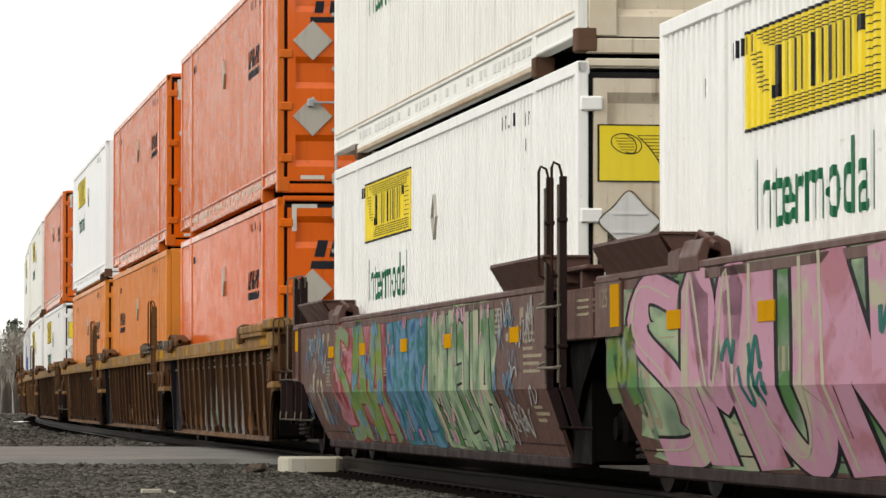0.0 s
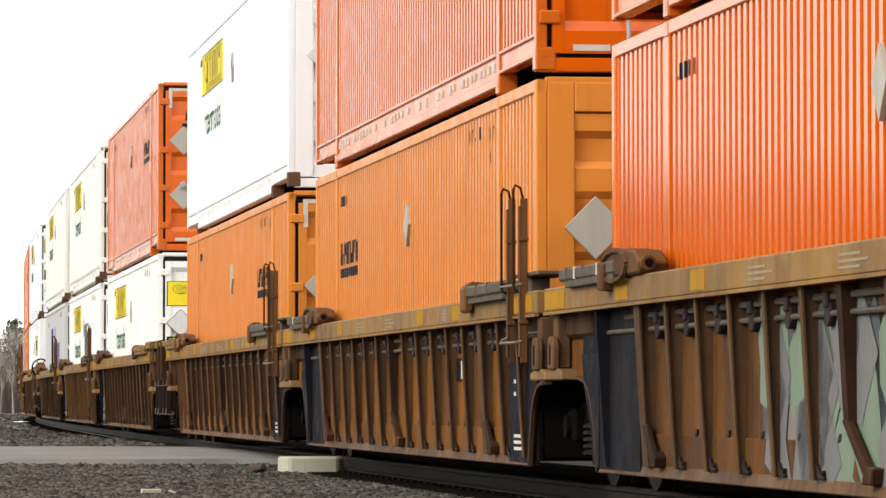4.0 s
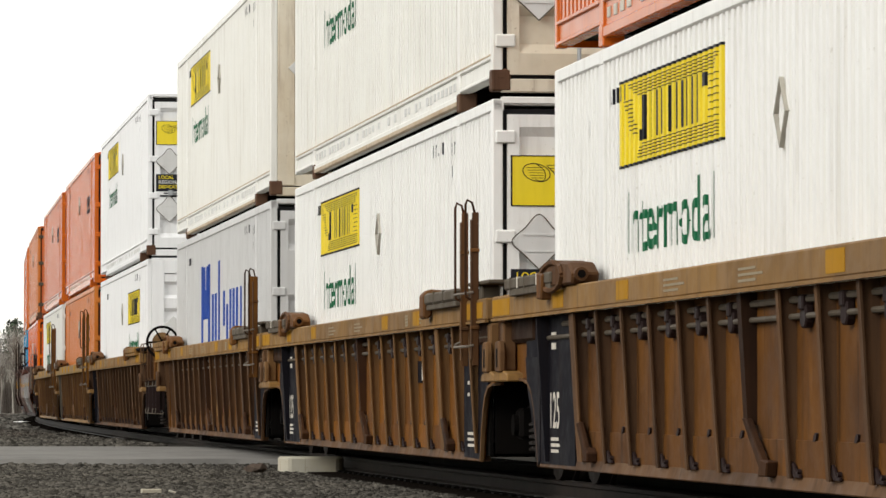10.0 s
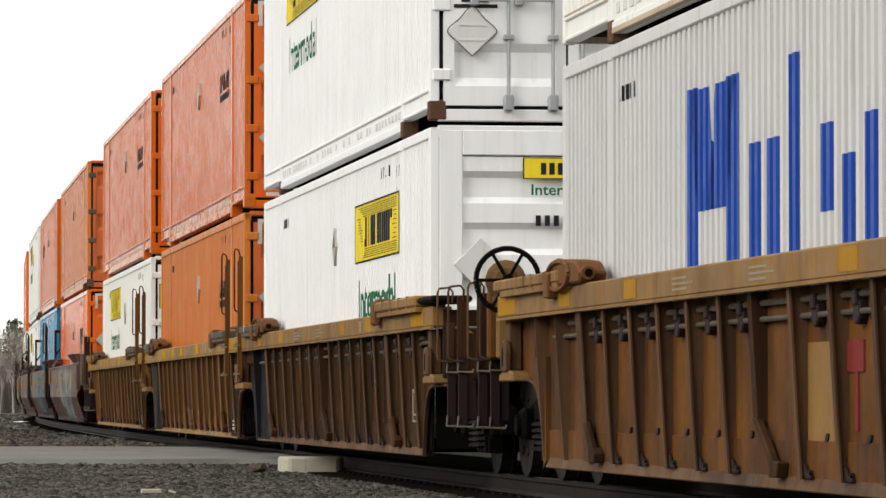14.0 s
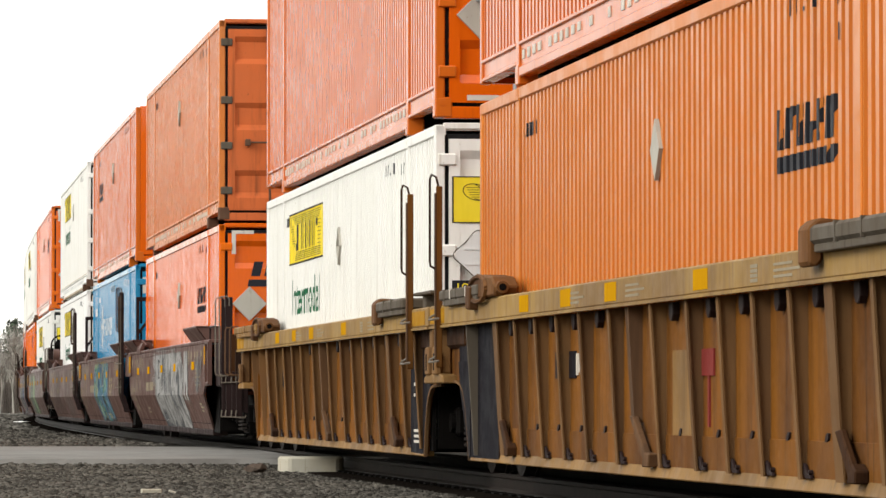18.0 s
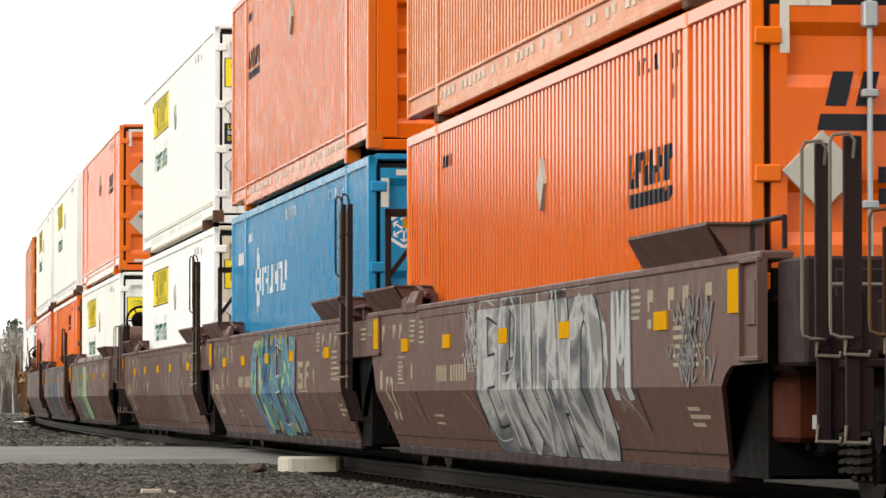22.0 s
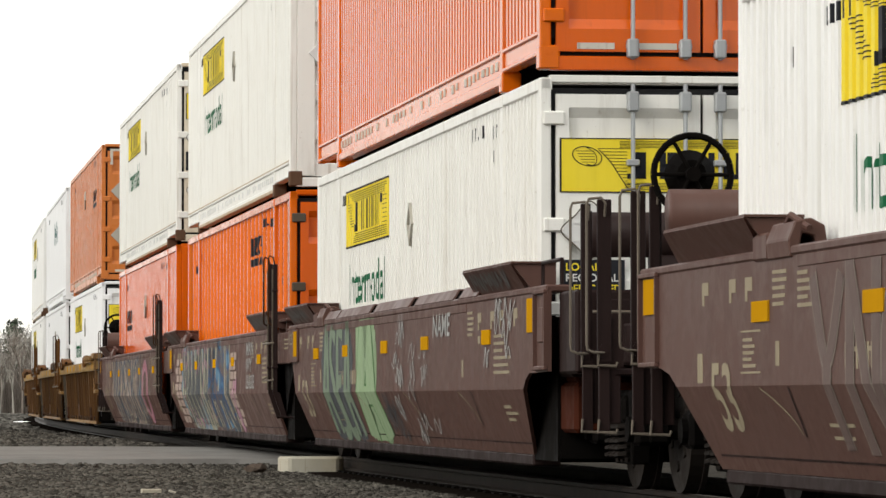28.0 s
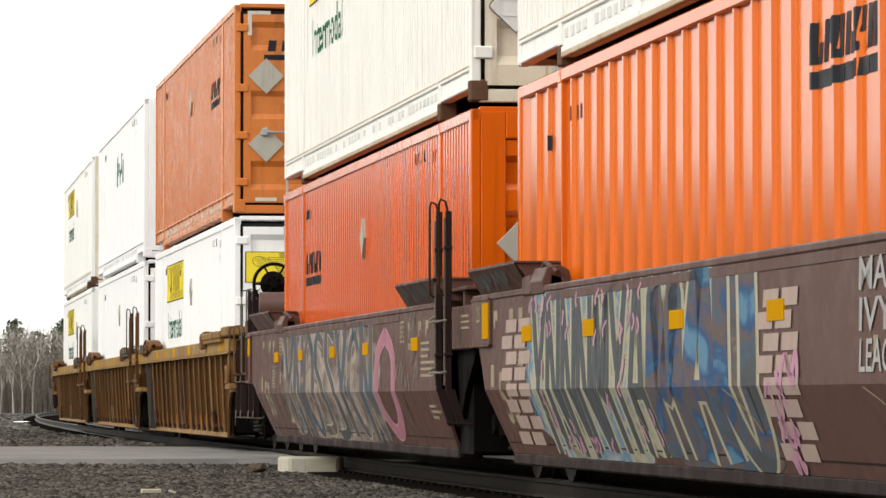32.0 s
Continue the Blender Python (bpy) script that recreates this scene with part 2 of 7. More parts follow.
def spray_mix(name, cols, scale=1.6):
    """Spray paint that blends through several colours, with overspray."""
    m, n, l, b = nodes_of("spray_" + name)
    v = coords(n, l, (0.55, 0.55, 1.3))
    t = n.new("ShaderNodeTexNoise")
    t.inputs["Scale"].default_value, t.inputs["Detail"].default_value, t.inputs["Distortion"].default_value = scale, 5, 0.8
    l.new(v, t.inputs["Vector"])
    r = n.new("ShaderNodeValToRGB")
    e = r.color_ramp.elements
    e[0].position, e[-1].position = 0.36, 0.64
    for k in range(len(cols) - 2):
        e.new(0.36 + 0.28 * (k + 1) / (len(cols) - 1))
    for x, col in zip(e, cols):
        x.color = (*SPRAY_RGB[col], 1)
    l.new(t.outputs["Fac"], r.inputs["Fac"])
    c = mixed(n, l, r.outputs["Color"], (0.03, 0.022, 0.02, 1), times(n, l, noise_of(n, l, coords(n, l), 7.0, 6, 0.7, 0.58, 0.8), 0.5))
    l.new(c, b.inputs["Base Color"])
    b.inputs["Roughness"].default_value, b.inputs["Specular IOR Level"].default_value = 0.6, 0.05
    SPRAY[name] = m


def ground_mat(name, a, b, c, scale, rough=0.9, bump=0.6):
    m, n, l, s = nodes_of(name)
    tc = n.new("ShaderNodeTexCoord")
    v = tc.outputs["Object"]
    col = mixed(n, l, (*a, 1), (*b, 1), noise_of(n, l, v, scale, 8, 0.75, 0.4, 0.62))
    col = mixed(n, l, col, (*c, 1), times(n, l, noise_of(n, l, v, 0.35, 5, 0.6, 0.45, 0.7), 0.6))
    geo = n.new("ShaderNodeNewGeometry")
    hv = n.new("ShaderNodeMapRange")
    hv.inputs["To Min"].default_value, hv.inputs["To Max"].default_value = 0.4, 1.85
    l.new(geo.outputs["Random Per Island"], hv.inputs["Value"])
    hs = n.new("ShaderNodeHueSaturation")
    l.new(hv.outputs["Result"], hs.inputs["Value"])
    l.new(col, hs.inputs["Color"])
    l.new(hs.outputs["Color"], s.inputs["Base Color"])
    s.inputs["Roughness"].default_value = rough
    s.inputs["Specular IOR Level"].default_value = 0.0
    t = n.new("ShaderNodeTexNoise")
    t.inputs["Scale"].default_value, t.inputs["Detail"].default_value = scale * 1.7, 6
    l.new(v, t.inputs["Vector"])
    bp = n.new("ShaderNodeBump")
    bp.inputs["Strength"].default_value, bp.inputs["Distance"].default_value = bump, 0.05
    l.new(t.outputs["Fac"], bp.inputs["Height"])
    l.new(bp.outputs["Normal"], s.inputs["Normal"])
    MATS[name] = m
    return m


spray_mix("pinks", ("rose", "pink", "pink", "cream"))
spray_mix("blues", ("blue", "sky", "teal", "sky"))
spray_mix("greens", ("green", "sage", "mint", "cream"))
spray_mix("greys", ("slate", "grey", "white", "grey"))
spray_mix("reds", ("red", "rose", "red", "slate"))
spray_mix("limes", ("green", "lime", "sage", "lime"))
spray_mix("sea", ("blue", "dustblue", "sky", "teal", "mint"))
spray_mix("dust", ("haze", "dusty", "peach", "haze"))
spray_mix("river", ("slate", "dustblue", "haze", "blue", "sky"))
spray_mix("dusk", ("slate", "haze", "dustblue", "haze", "dusty"))
spray_mix("chalk", ("slate", "cream", "sky", "white"))

GRAVEL = ground_mat("crushed_stone_ground", (0.056, 0.053, 0.047), (0.024, 0.022, 0.0195), (0.07, 0.065, 0.056), 7.0)
STONES = ground_mat("crushed_stone", (0.086, 0.08, 0.069), (0.038, 0.035, 0.03), (0.10, 0.091, 0.076), 5.0)
# Near-black beside the rails: oil, and the train's shade put into the colour.
BALLAST = ground_mat("oily_shade_ballast", (0.006, 0.0055, 0.005), (0.003, 0.0027, 0.0025), (0.008, 0.0073, 0.0063), 7.0)
# Strip between the rails, with the shade under the cars in its colour.
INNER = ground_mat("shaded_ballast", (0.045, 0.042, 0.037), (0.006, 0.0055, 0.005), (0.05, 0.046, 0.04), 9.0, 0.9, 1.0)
ASPHALT = ground_mat("worn_asphalt", (0.27, 0.262, 0.245), (0.21, 0.204, 0.19), (0.30, 0.29, 0.27), 2.0, 0.85, 0.2)
CONCRETE = paint("weathered_concrete", (0.50, 0.48, 0.40), (0.36, 0.30, 0.20), (0.15, 0.09, 0.045), 0.9, 0.6, 0.7, 0.85, bump=0.5, gloss=0.0)
ROCK = ground_mat("brown_rock", (0.085, 0.066, 0.052), (0.04, 0.03, 0.024), (0.10, 0.08, 0.065), 12.0)
GREYBED = ground_mat("grey_ballast_bed", (0.10, 0.095, 0.084), (0.05, 0.047, 0.041), (0.11, 0.104, 0.092), 4.0)
TIE = ground_mat("creosoted_tie_wood", (0.010, 0.0085, 0.007), (0.006, 0.005, 0.0045), (0.015, 0.012, 0.0095), 6.0)
BARK = ground_mat("bare_brush_bark", (0.21, 0.18, 0.155), (0.14, 0.12, 0.10), (0.25, 0.22, 0.19), 3.0)
BARK_LT = ground_mat("pale_bark", (0.36, 0.34, 0.30), (0.25, 0.23, 0.2), (0.4, 0.37, 0.33), 3.0)
NEEDLES = ground_mat("conifer_needles", (0.065, 0.08, 0.055), (0.04, 0.052, 0.035), (0.075, 0.09, 0.062), 4.0)
SNOW = ground_mat("old_snow", (0.8, 0.8, 0.78), (0.7, 0.7, 0.68), (0.85, 0.85, 0.84), 3.0)


# ---- mesh helpers ----
MESHES = {}


def box(bm, x0, x1, y0, y1, z0, z1, bevel=0.0):
    m = Matrix.LocRotScale(((x0 + x1) / 2, (y0 + y1) / 2, (z0 + z1) / 2), None, (x1 - x0, y1 - y0, z1 - z0))
    made = bmesh.ops.create_cube(bm, size=1, matrix=m)["verts"]
    if bevel:
        edges = list({e for v in made for e in v.link_edges})
        bmesh.ops.bevel(bm, geom=edges, offset=bevel, segments=1, affect="EDGES", profile=0.5)


def rod(bm, a, b, r, seg=8, r2=None):
    a, b = Vector(a), Vector(b)
    d = b - a
    m = Matrix.Translation((a + b) / 2) @ d.to_track_quat("Z", "Y").to_matrix().to_4x4()
    bmesh.ops.create_cone(bm, cap_ends=True, segments=seg, radius1=r, radius2=r if r2 is None else r2, depth=d.length, matrix=m)


def pipe(bm, pts, r, seg=6):
    """One bent tube through the points."""
    p = [Vector(q) for q in pts]
    rings, side = [], None
    for i, q in enumerate(p):
        d = (p[min(i + 1, len(p) - 1)] - p[max(i - 1, 0)]).normalized()
        if side is None:
            side = d.orthogonal().normalized()
        side = (side - d * side.dot(d)).normalized()
        up = d.cross(side)
        rings.append([bm.verts.new(q + (side * math.cos(k * 6.2832 / seg) + up * math.sin(k * 6.2832 / seg)) * r) for k in range(seg)])
    fs = [bm.faces.new(rings[0][::-1]), bm.faces.new(rings[-1])]
    for e, f in zip(rings, rings[1:]):
        fs += [bm.faces.new((e[k], e[(k + 1) % seg], f[(k + 1) % seg], f[k])) for k in range(seg)]
    bmesh.ops.recalc_face_normals(bm, faces=fs)


def prism(bm, outline, axis, lo, hi, bevel=0.0):
    """An outline extruded along an axis; the outline gives the other two axes in order."""
    def at(p, h):
        return {"x": (h, p[0], p[1]), "y": (p[0], h, p[1]), "z": (p[0], p[1], h)}[axis]
    a, b = [bm.verts.new(at(p, lo)) for p in outline], [bm.verts.new(at(p, hi)) for p in outline]
    k = len(outline)
    faces = [bm.faces.new(a), bm.faces.new(b[::-1])] + [bm.faces.new((a[i], b[i], b[(i + 1) % k], a[(i + 1) % k])) for i in range(k)]
    bmesh.ops.recalc_face_normals(bm, faces=faces)
    if bevel:
        bmesh.ops.bevel(bm, geom=list({e for f in faces for e in f.edges}), offset=bevel, segments=1, affect="EDGES", profile=0.5)


STROKES = {"logo_mark": "logo_stroke", "road_mark": "mark_stroke", "unit_code": "code_stroke"}


def islands(bm, name):
    """Each joined patch of faces as a mesh of its own."""
    todo, out = set(bm.faces), []
    for f in list(bm.faces):
        if f not in todo:
            continue
        todo.discard(f)
        patch, queue = [f], [f]
        while queue:
            for v in queue.pop().verts:
                for g in v.link_faces:
                    if g in todo:
                        todo.discard(g)
                        patch.append(g)
                        queue.append(g)
        at = {}
        for g in patch:
            for v in g.verts:
                at.setdefault(v, len(at))
        me = bpy.data.meshes.new(name)
        me.from_pydata([v.co[:] for v in at], [], [[at[v] for v in g.verts] for g in patch])
        me.materials.append(None)
        out.append(me)
    bm.free()
    return out


def put(name, key, build, material, parent, m=None, label="", smooth=False):
    """One mesh object under its thing; alike parts share their mesh, whatever their paint."""
    if key not in MESHES and name in STROKES:
        bm = bmesh.new()
        build(bm)
        MESHES[key] = islands(bm, name)
    elif key not in MESHES:
        bm = bmesh.new()
        build(bm)
        me = bpy.data.meshes.new(name)
        for f in bm.faces:
            f.smooth = smooth
        bm.to_mesh(me)
        bm.free()
        me.materials.append(None)
        MESHES[key] = me
    first, *rest = MESHES[key] if name in STROKES else (MESHES[key],)
    ob = new(name, first)
    ob.material_slots[0].link = "OBJECT"
    ob.material_slots[0].material = material
    ob.parent = parent
    for me in rest:
        stroke_ob = new(STROKES[name], me)
        stroke_ob.material_slots[0].link = "OBJECT"
        stroke_ob.material_slots[0].material = material
        stroke_ob.parent = ob
    if m is not None:
        ob.matrix_basis = m
    if label:
        tagged(ob, label)
    return ob


HALF_TURN = pose(0, 0, 0, 0, 0, 180)
FONT_MESHES = {}


def words(text, height, width=None, shear=0.0, weight=0.0):
    """Flat letters as a bmesh in the xy plane, from (0, 0), capitals of that height, squeezed to that width."""
    key = (text, weight)
    if key not in FONT_MESHES:
        cu = bpy.data.curves.new("letters", "FONT")
        cu.body, cu.resolution_u, cu.offset = text, 3, weight
        ob = bpy.data.objects.new("letters", cu)
        scene.collection.objects.link(ob)
        FONT_MESHES[key] = bpy.data.meshes.new_from_object(ob)
        bpy.data.objects.remove(ob)
        bpy.data.curves.remove(cu)
    bm = bmesh.new()
    bm.from_mesh(FONT_MESHES[key])
    xs, ys = [v.co.x for v in bm.verts], [v.co.y for v in bm.verts]
    k = height / max(ys)
    kx = k if width is None else width / (max(xs) - min(xs))
    x0 = min(xs)
    for v in bm.verts:
        v.co = Vector(((v.co.x - x0) * kx + v.co.y * k * shear, v.co.y * k, 0))
    return bm


# ---- containers ----
LONG, WIDE, HIGH = 16.40, 2.59, 2.896
HX, HY = LONG / 2, WIDE / 2
PITCH = 0.180
FACE = HY - 0.016          # the outer flats of the side sheet
DEEP = 0.042
FOLDS = (0.0, 0.086, 0.092, 0.173)


def side_breaks(style):
    pitch, parts = (PITCH, FOLDS) if style != "plate" else (0.56, (0.0, 0.46, 0.485, 0.535))
    n = int((LONG - 0.2) / pitch)
    start = -n * pitch / 2
    return [(start + i * pitch + p, j) for i in range(n) for j, p in enumerate(parts)]


def side_y(style, x):
    """How far out the side sheet stands at x."""
    pitch, (a, b, c, d) = (PITCH, FOLDS) if style != "plate" else (0.56, (0.0, 0.46, 0.485, 0.535))
    n = int((LONG - 0.2) / pitch)
    q = x + n * pitch / 2
    if q < 0 or q > n * pitch:
        return FACE
    q %= pitch
    if style != "plate":
        deep = DEEP if style == "fine" else 0.027
        k = 0.0 if q < b else (q - b) / (c - b) if q < c else 1.0 if q < d else 1 - (q - d) / (pitch - d)
        return FACE - deep * k
    k = 0.0 if q < b else (q - b) / (c - b) if q < c else 1.0 if q < d else 1 - (q - d) / (pitch - d)
    return FACE - 0.03 + 0.03 * k


def side_sheet(style):
    def build(bm):
        xs = sorted({-HX + 0.1, HX - 0.1, *[p for p, _ in side_breaks(style)]})
        z0, z1 = 0.26, HIGH - 0.1
        low = [bm.verts.new((x, -side_y(style, x), z0)) for x in xs]
        top = [bm.verts.new((x, -side_y(style, x), z1)) for x in xs]
        for i in range(len(xs) - 1):
            bm.faces.new((low[i], low[i + 1], top[i + 1], top[i]))
        back = [bm.verts.new((x, -HY + 0.07, z)) for x, z in ((xs[0], z0), (xs[-1], z0), (xs[-1], z1), (xs[0], z1))]
        bm.faces.new(back[::-1])
        bm.faces.new([back[0], back[1]] + low[::-1])
        bm.faces.new([back[2], back[3]] + top)
        bm.faces.new((back[0], low[0], top[0], back[3]))
        bm.faces.new((low[-1], back[1], back[2], top[-1]))
    return build


def conform(bm, style, lift):
    """Lay flat artwork (x, z) on the corrugated side."""
    xs = [v.co.x for v in bm.verts]
    lo, hi = min(xs), max(xs)
    for p, _ in side_breaks(style):
        if lo < p < hi:
            bmesh.ops.bisect_plane(bm, geom=bm.verts[:] + bm.edges[:] + bm.faces[:], plane_co=(p, 0, 0), plane_no=(1, 0, 0))
    for v in bm.verts:
        v.co = Vector((v.co.x, -side_y(style, v.co.x) - lift, v.co.z))


def quad(bm, x0, x1, z0, z1, lean=0.0):
    bm.faces.new([bm.verts.new(c) for c in ((x0, 0, z0), (x1, 0, z0), (x1 + lean, 0, z1), (x0 + lean, 0, z1))])


def side_art(name, key, style, draw, material, parent, lift=0.004, label=""):
    def build(bm):
        draw(bm)
        conform(bm, style, lift)
    return put(name, ("side", key, style), build, material, parent, None, label)


def side_word(name, text, style, x0, z0, h, w, material, parent, label=""):
    def build(bm):
        t = words(text, h, w, 0.0, 0.012)
        for v in t.verts:
            v.co = Vector((v.co.x + x0, 0, v.co.y + z0))
        me = bpy.data.meshes.new("tmp")
        t.to_mesh(me)
        bm.from_mesh(me)
        conform(bm, style, 0.004)
    return put(name, ("word", text, x0, z0, style), build, material, parent, None, label)


def end_art(name, key, draw, material, parent, x=HX + 0.006, label=""):
    """Flat artwork (y, z) on the leading end."""
    def build(bm):
        draw(bm)
        for v in bm.verts:
            v.co = Vector((x, v.co.x, v.co.z))
    return put(name, ("end", key, x), build, material, parent, None, label)


def end_word(name, text, y0, z0, h, w, material, parent, x=HX + 0.008):
    def build(bm):
        t = words(text, h, w, 0.0, 0.015)
        for v in t.verts:
            v.co = Vector((x, v.co.x + y0, v.co.y + z0))
        me = bpy.data.meshes.new("tmp")
        t.to_mesh(me)
        bm.from_mesh(me)
    return put(name, ("endword", text, y0, z0), build, material, parent)


def frame_lines(bm, x0, x1, z0, z1, t):
    quad(bm, x0, x1, z0, z0 + t)
    quad(bm, x0, x1, z1 - t, z1)
    quad(bm, x0, x0 + t * 1.6, z0 + t, z1 - t)
    quad(bm, x1 - t * 1.6, x1, z0 + t, z1 - t)


def scroll_panel(x, style, parent, z0=1.99, w=3.8, h=0.62):
    """The yellow logo panel on the side: black frame, engraved lines and letter bars."""
    art = side_art("logo_panel", ("yp", x, z0, w), style, lambda bm: quad(bm, x, x + w, z0, z0 + h), YELLOW, parent, 0.004, "yellow logo panel with black rim and bars")

    def lines(bm):
        frame_lines(bm, x, x + w, z0, z0 + h, 0.02)
        for i in range(5):
            off = 0.045 + i * 0.022
            quad(bm, x + 0.35 + 0.09 * i, x + w - 0.22 - 0.02 * i, z0 + h - off - 0.007, z0 + h - off)
            quad(bm, x + 0.75 + 0.03 * i, x + w - 0.18, z0 + off, z0 + off + 0.007)
        for i in range(7):
            quad(bm, x + w - 0.55 + 0.05 * (i % 3), x + w - 0.2, z0 + 0.17 + i * 0.045, z0 + 0.177 + i * 0.045)
        for i in range(9):
            quad(bm, x + 0.22 + 0.035 * i, x + 0.5 + 0.03 * i, z0 + h - 0.16 - i * 0.03, z0 + h - 0.152 - i * 0.03)
        for dx, wd, lo in ((0.95, 0.14, 0.16), (1.22, 0.07, 0.16), (1.42, 0.13, 0.16), (1.62, 0.09, 0.16), (1.78, 0.05, 0.16), (1.93, 0.12, 0.16), (2.14, 0.12, 0.16),
                           (2.36, 0.11, 0.16), (2.5, 0.10, 0.16), (2.68, 0.12, 0.16), (2.86, 0.10, 0.16), (3.02, 0.2, 0.38)):
            quad(bm, x + dx, x + dx + wd, z0 + lo, z0 + 0.47)
        quad(bm, x + 0.85, x + 1.05, z0 + 0.16, z0 + 0.24)
    side_art("logo_drawing", ("yl", x, z0, w), style, lines, INK, art, 0.007)
    side_word("lettering", "Intermodal", style, x + 0.33, z0 - 0.60, 0.42, 3.15, GREEN, parent, "green lettering")


def small_marks(style, parent, material):
    """Rows of short bars for the unit's code, high on the side by the posts."""
    def draw(bm):
        r = random.Random(5)
        for x, z, n in ((-5.85, 2.47, 5), (4.3, 2.60, 5), (5.55, 2.56, 2)):
            for i in range(n):
                k = r.random()
                quad(bm, x + i * 0.16, x + i * 0.16 + 0.05, z, z + 0.11)
                if k < 0.7:
                    quad(bm, x + i * 0.16 + 0.05, x + i * 0.16 + 0.11, z + (0.085 if k < 0.4 else 0.0), z + (0.11 if k < 0.4 else 0.025))
        quad(bm, -6.75, -6.70, 2.30, 2.42)
        quad(bm, 6.75, 6.80, 1.78, 1.90)
        quad(bm, 5.6, 5.63, 2.36, 2.46)
    side_art("code_mark", ("code", material.name), style, draw, material, parent)["kind"] = "stuff"


def diamond_side(style, parent, material, solid, x=0.1, z=2.05, h=0.21, w=0.17):
    if solid:
        def build(bm):
            prism(bm, [(x, z - h), (x + w, z), (x, z + h), (x - w, z)], "y", -HY - 0.012, -FACE + 0.004)
        put("placard", ("dsolid", x, z), build, material, parent, None, "grey diamond hazard placard holder")
    else:
        def holder(bm):
            o = [(x, z - h), (x + w, z), (x, z + h), (x - w, z)]
            n = [(x + (p - x) * 0.88, z + (q - z) * 0.93) for p, q in o]
            loops = [[bm.verts.new((p, y, q)) for p, q in pts] for pts, y in ((o, -HY - 0.008), (n, -HY - 0.008), (n, -FACE + 0.006), (o, -FACE + 0.006))]
            for e, f in zip(loops, loops[1:] + loops[:1]):
                for k in range(4):
                    bm.faces.new((e[k], e[(k + 1) % 4], f[(k + 1) % 4], f[k]))
            bmesh.ops.recalc_face_normals(bm, faces=bm.faces[:])
        put("placard", ("dring", x, z), holder, material, parent, None, "diamond placard holder")


def carrier_bars(style, parent, x, z0=1.69):
    """The trucking line's name, drawn as upright strokes over a broken bar."""
    def draw(bm):
        for i in range(6):
            a = x + i * 0.27
            quad(bm, a, a + 0.10, z0 + 0.14, z0 + 0.38, 0.04)
            quad(bm, a + 0.13, a + 0.22, z0 + (0.14, 0.24, 0.14)[i % 3], z0 + (0.26, 0.38, 0.38)[i % 3], 0.03)
            quad(bm, a + 0.10, a + 0.13, z0 + 0.14 + 0.10 * (i % 2), z0 + 0.19 + 0.10 * (i % 2))
        for i in range(8):
            quad(bm, x + i * 0.2, x + i * 0.2 + (0.2 if i < 3 else 0.185), z0, z0 + 0.10, 0.01)
    side_art("logo_mark", ("carrier", x, z0), style, draw, INK, parent, 0.004, "black logo strokes over a solid bar")


def door_leaf(side):
    """One door leaf with three pressed recesses; side -1 is the one by the visible flank."""
    y0, y1 = (-HY + 0.13, -0.012) if side < 0 else (0.012, HY - 0.13)

    def build(bm):
        prof = [(0.0, 0.14)]
        for c in (0.52, 1.5, 2.46):
            prof += [(0.0, c - 0.20), (-0.045, c - 0.12), (-0.045, c + 0.12), (0.0, c + 0.20)]
        prof += [(0.0, HIGH - 0.13)]
        pts = [(HX + a, z) for a, z in prof] + [(HX - 0.07, HIGH - 0.13), (HX - 0.07, 0.14)]
        m = 0.1
        prism(bm, pts, "y", y0 + m, y1 - m)
        box(bm, HX - 0.07, HX + 0.003, y0, y0 + m, 0.14, HIGH - 0.13)
        box(bm, HX - 0.07, HX + 0.003, y1 - m, y1, 0.14, HIGH - 0.13)
    return build


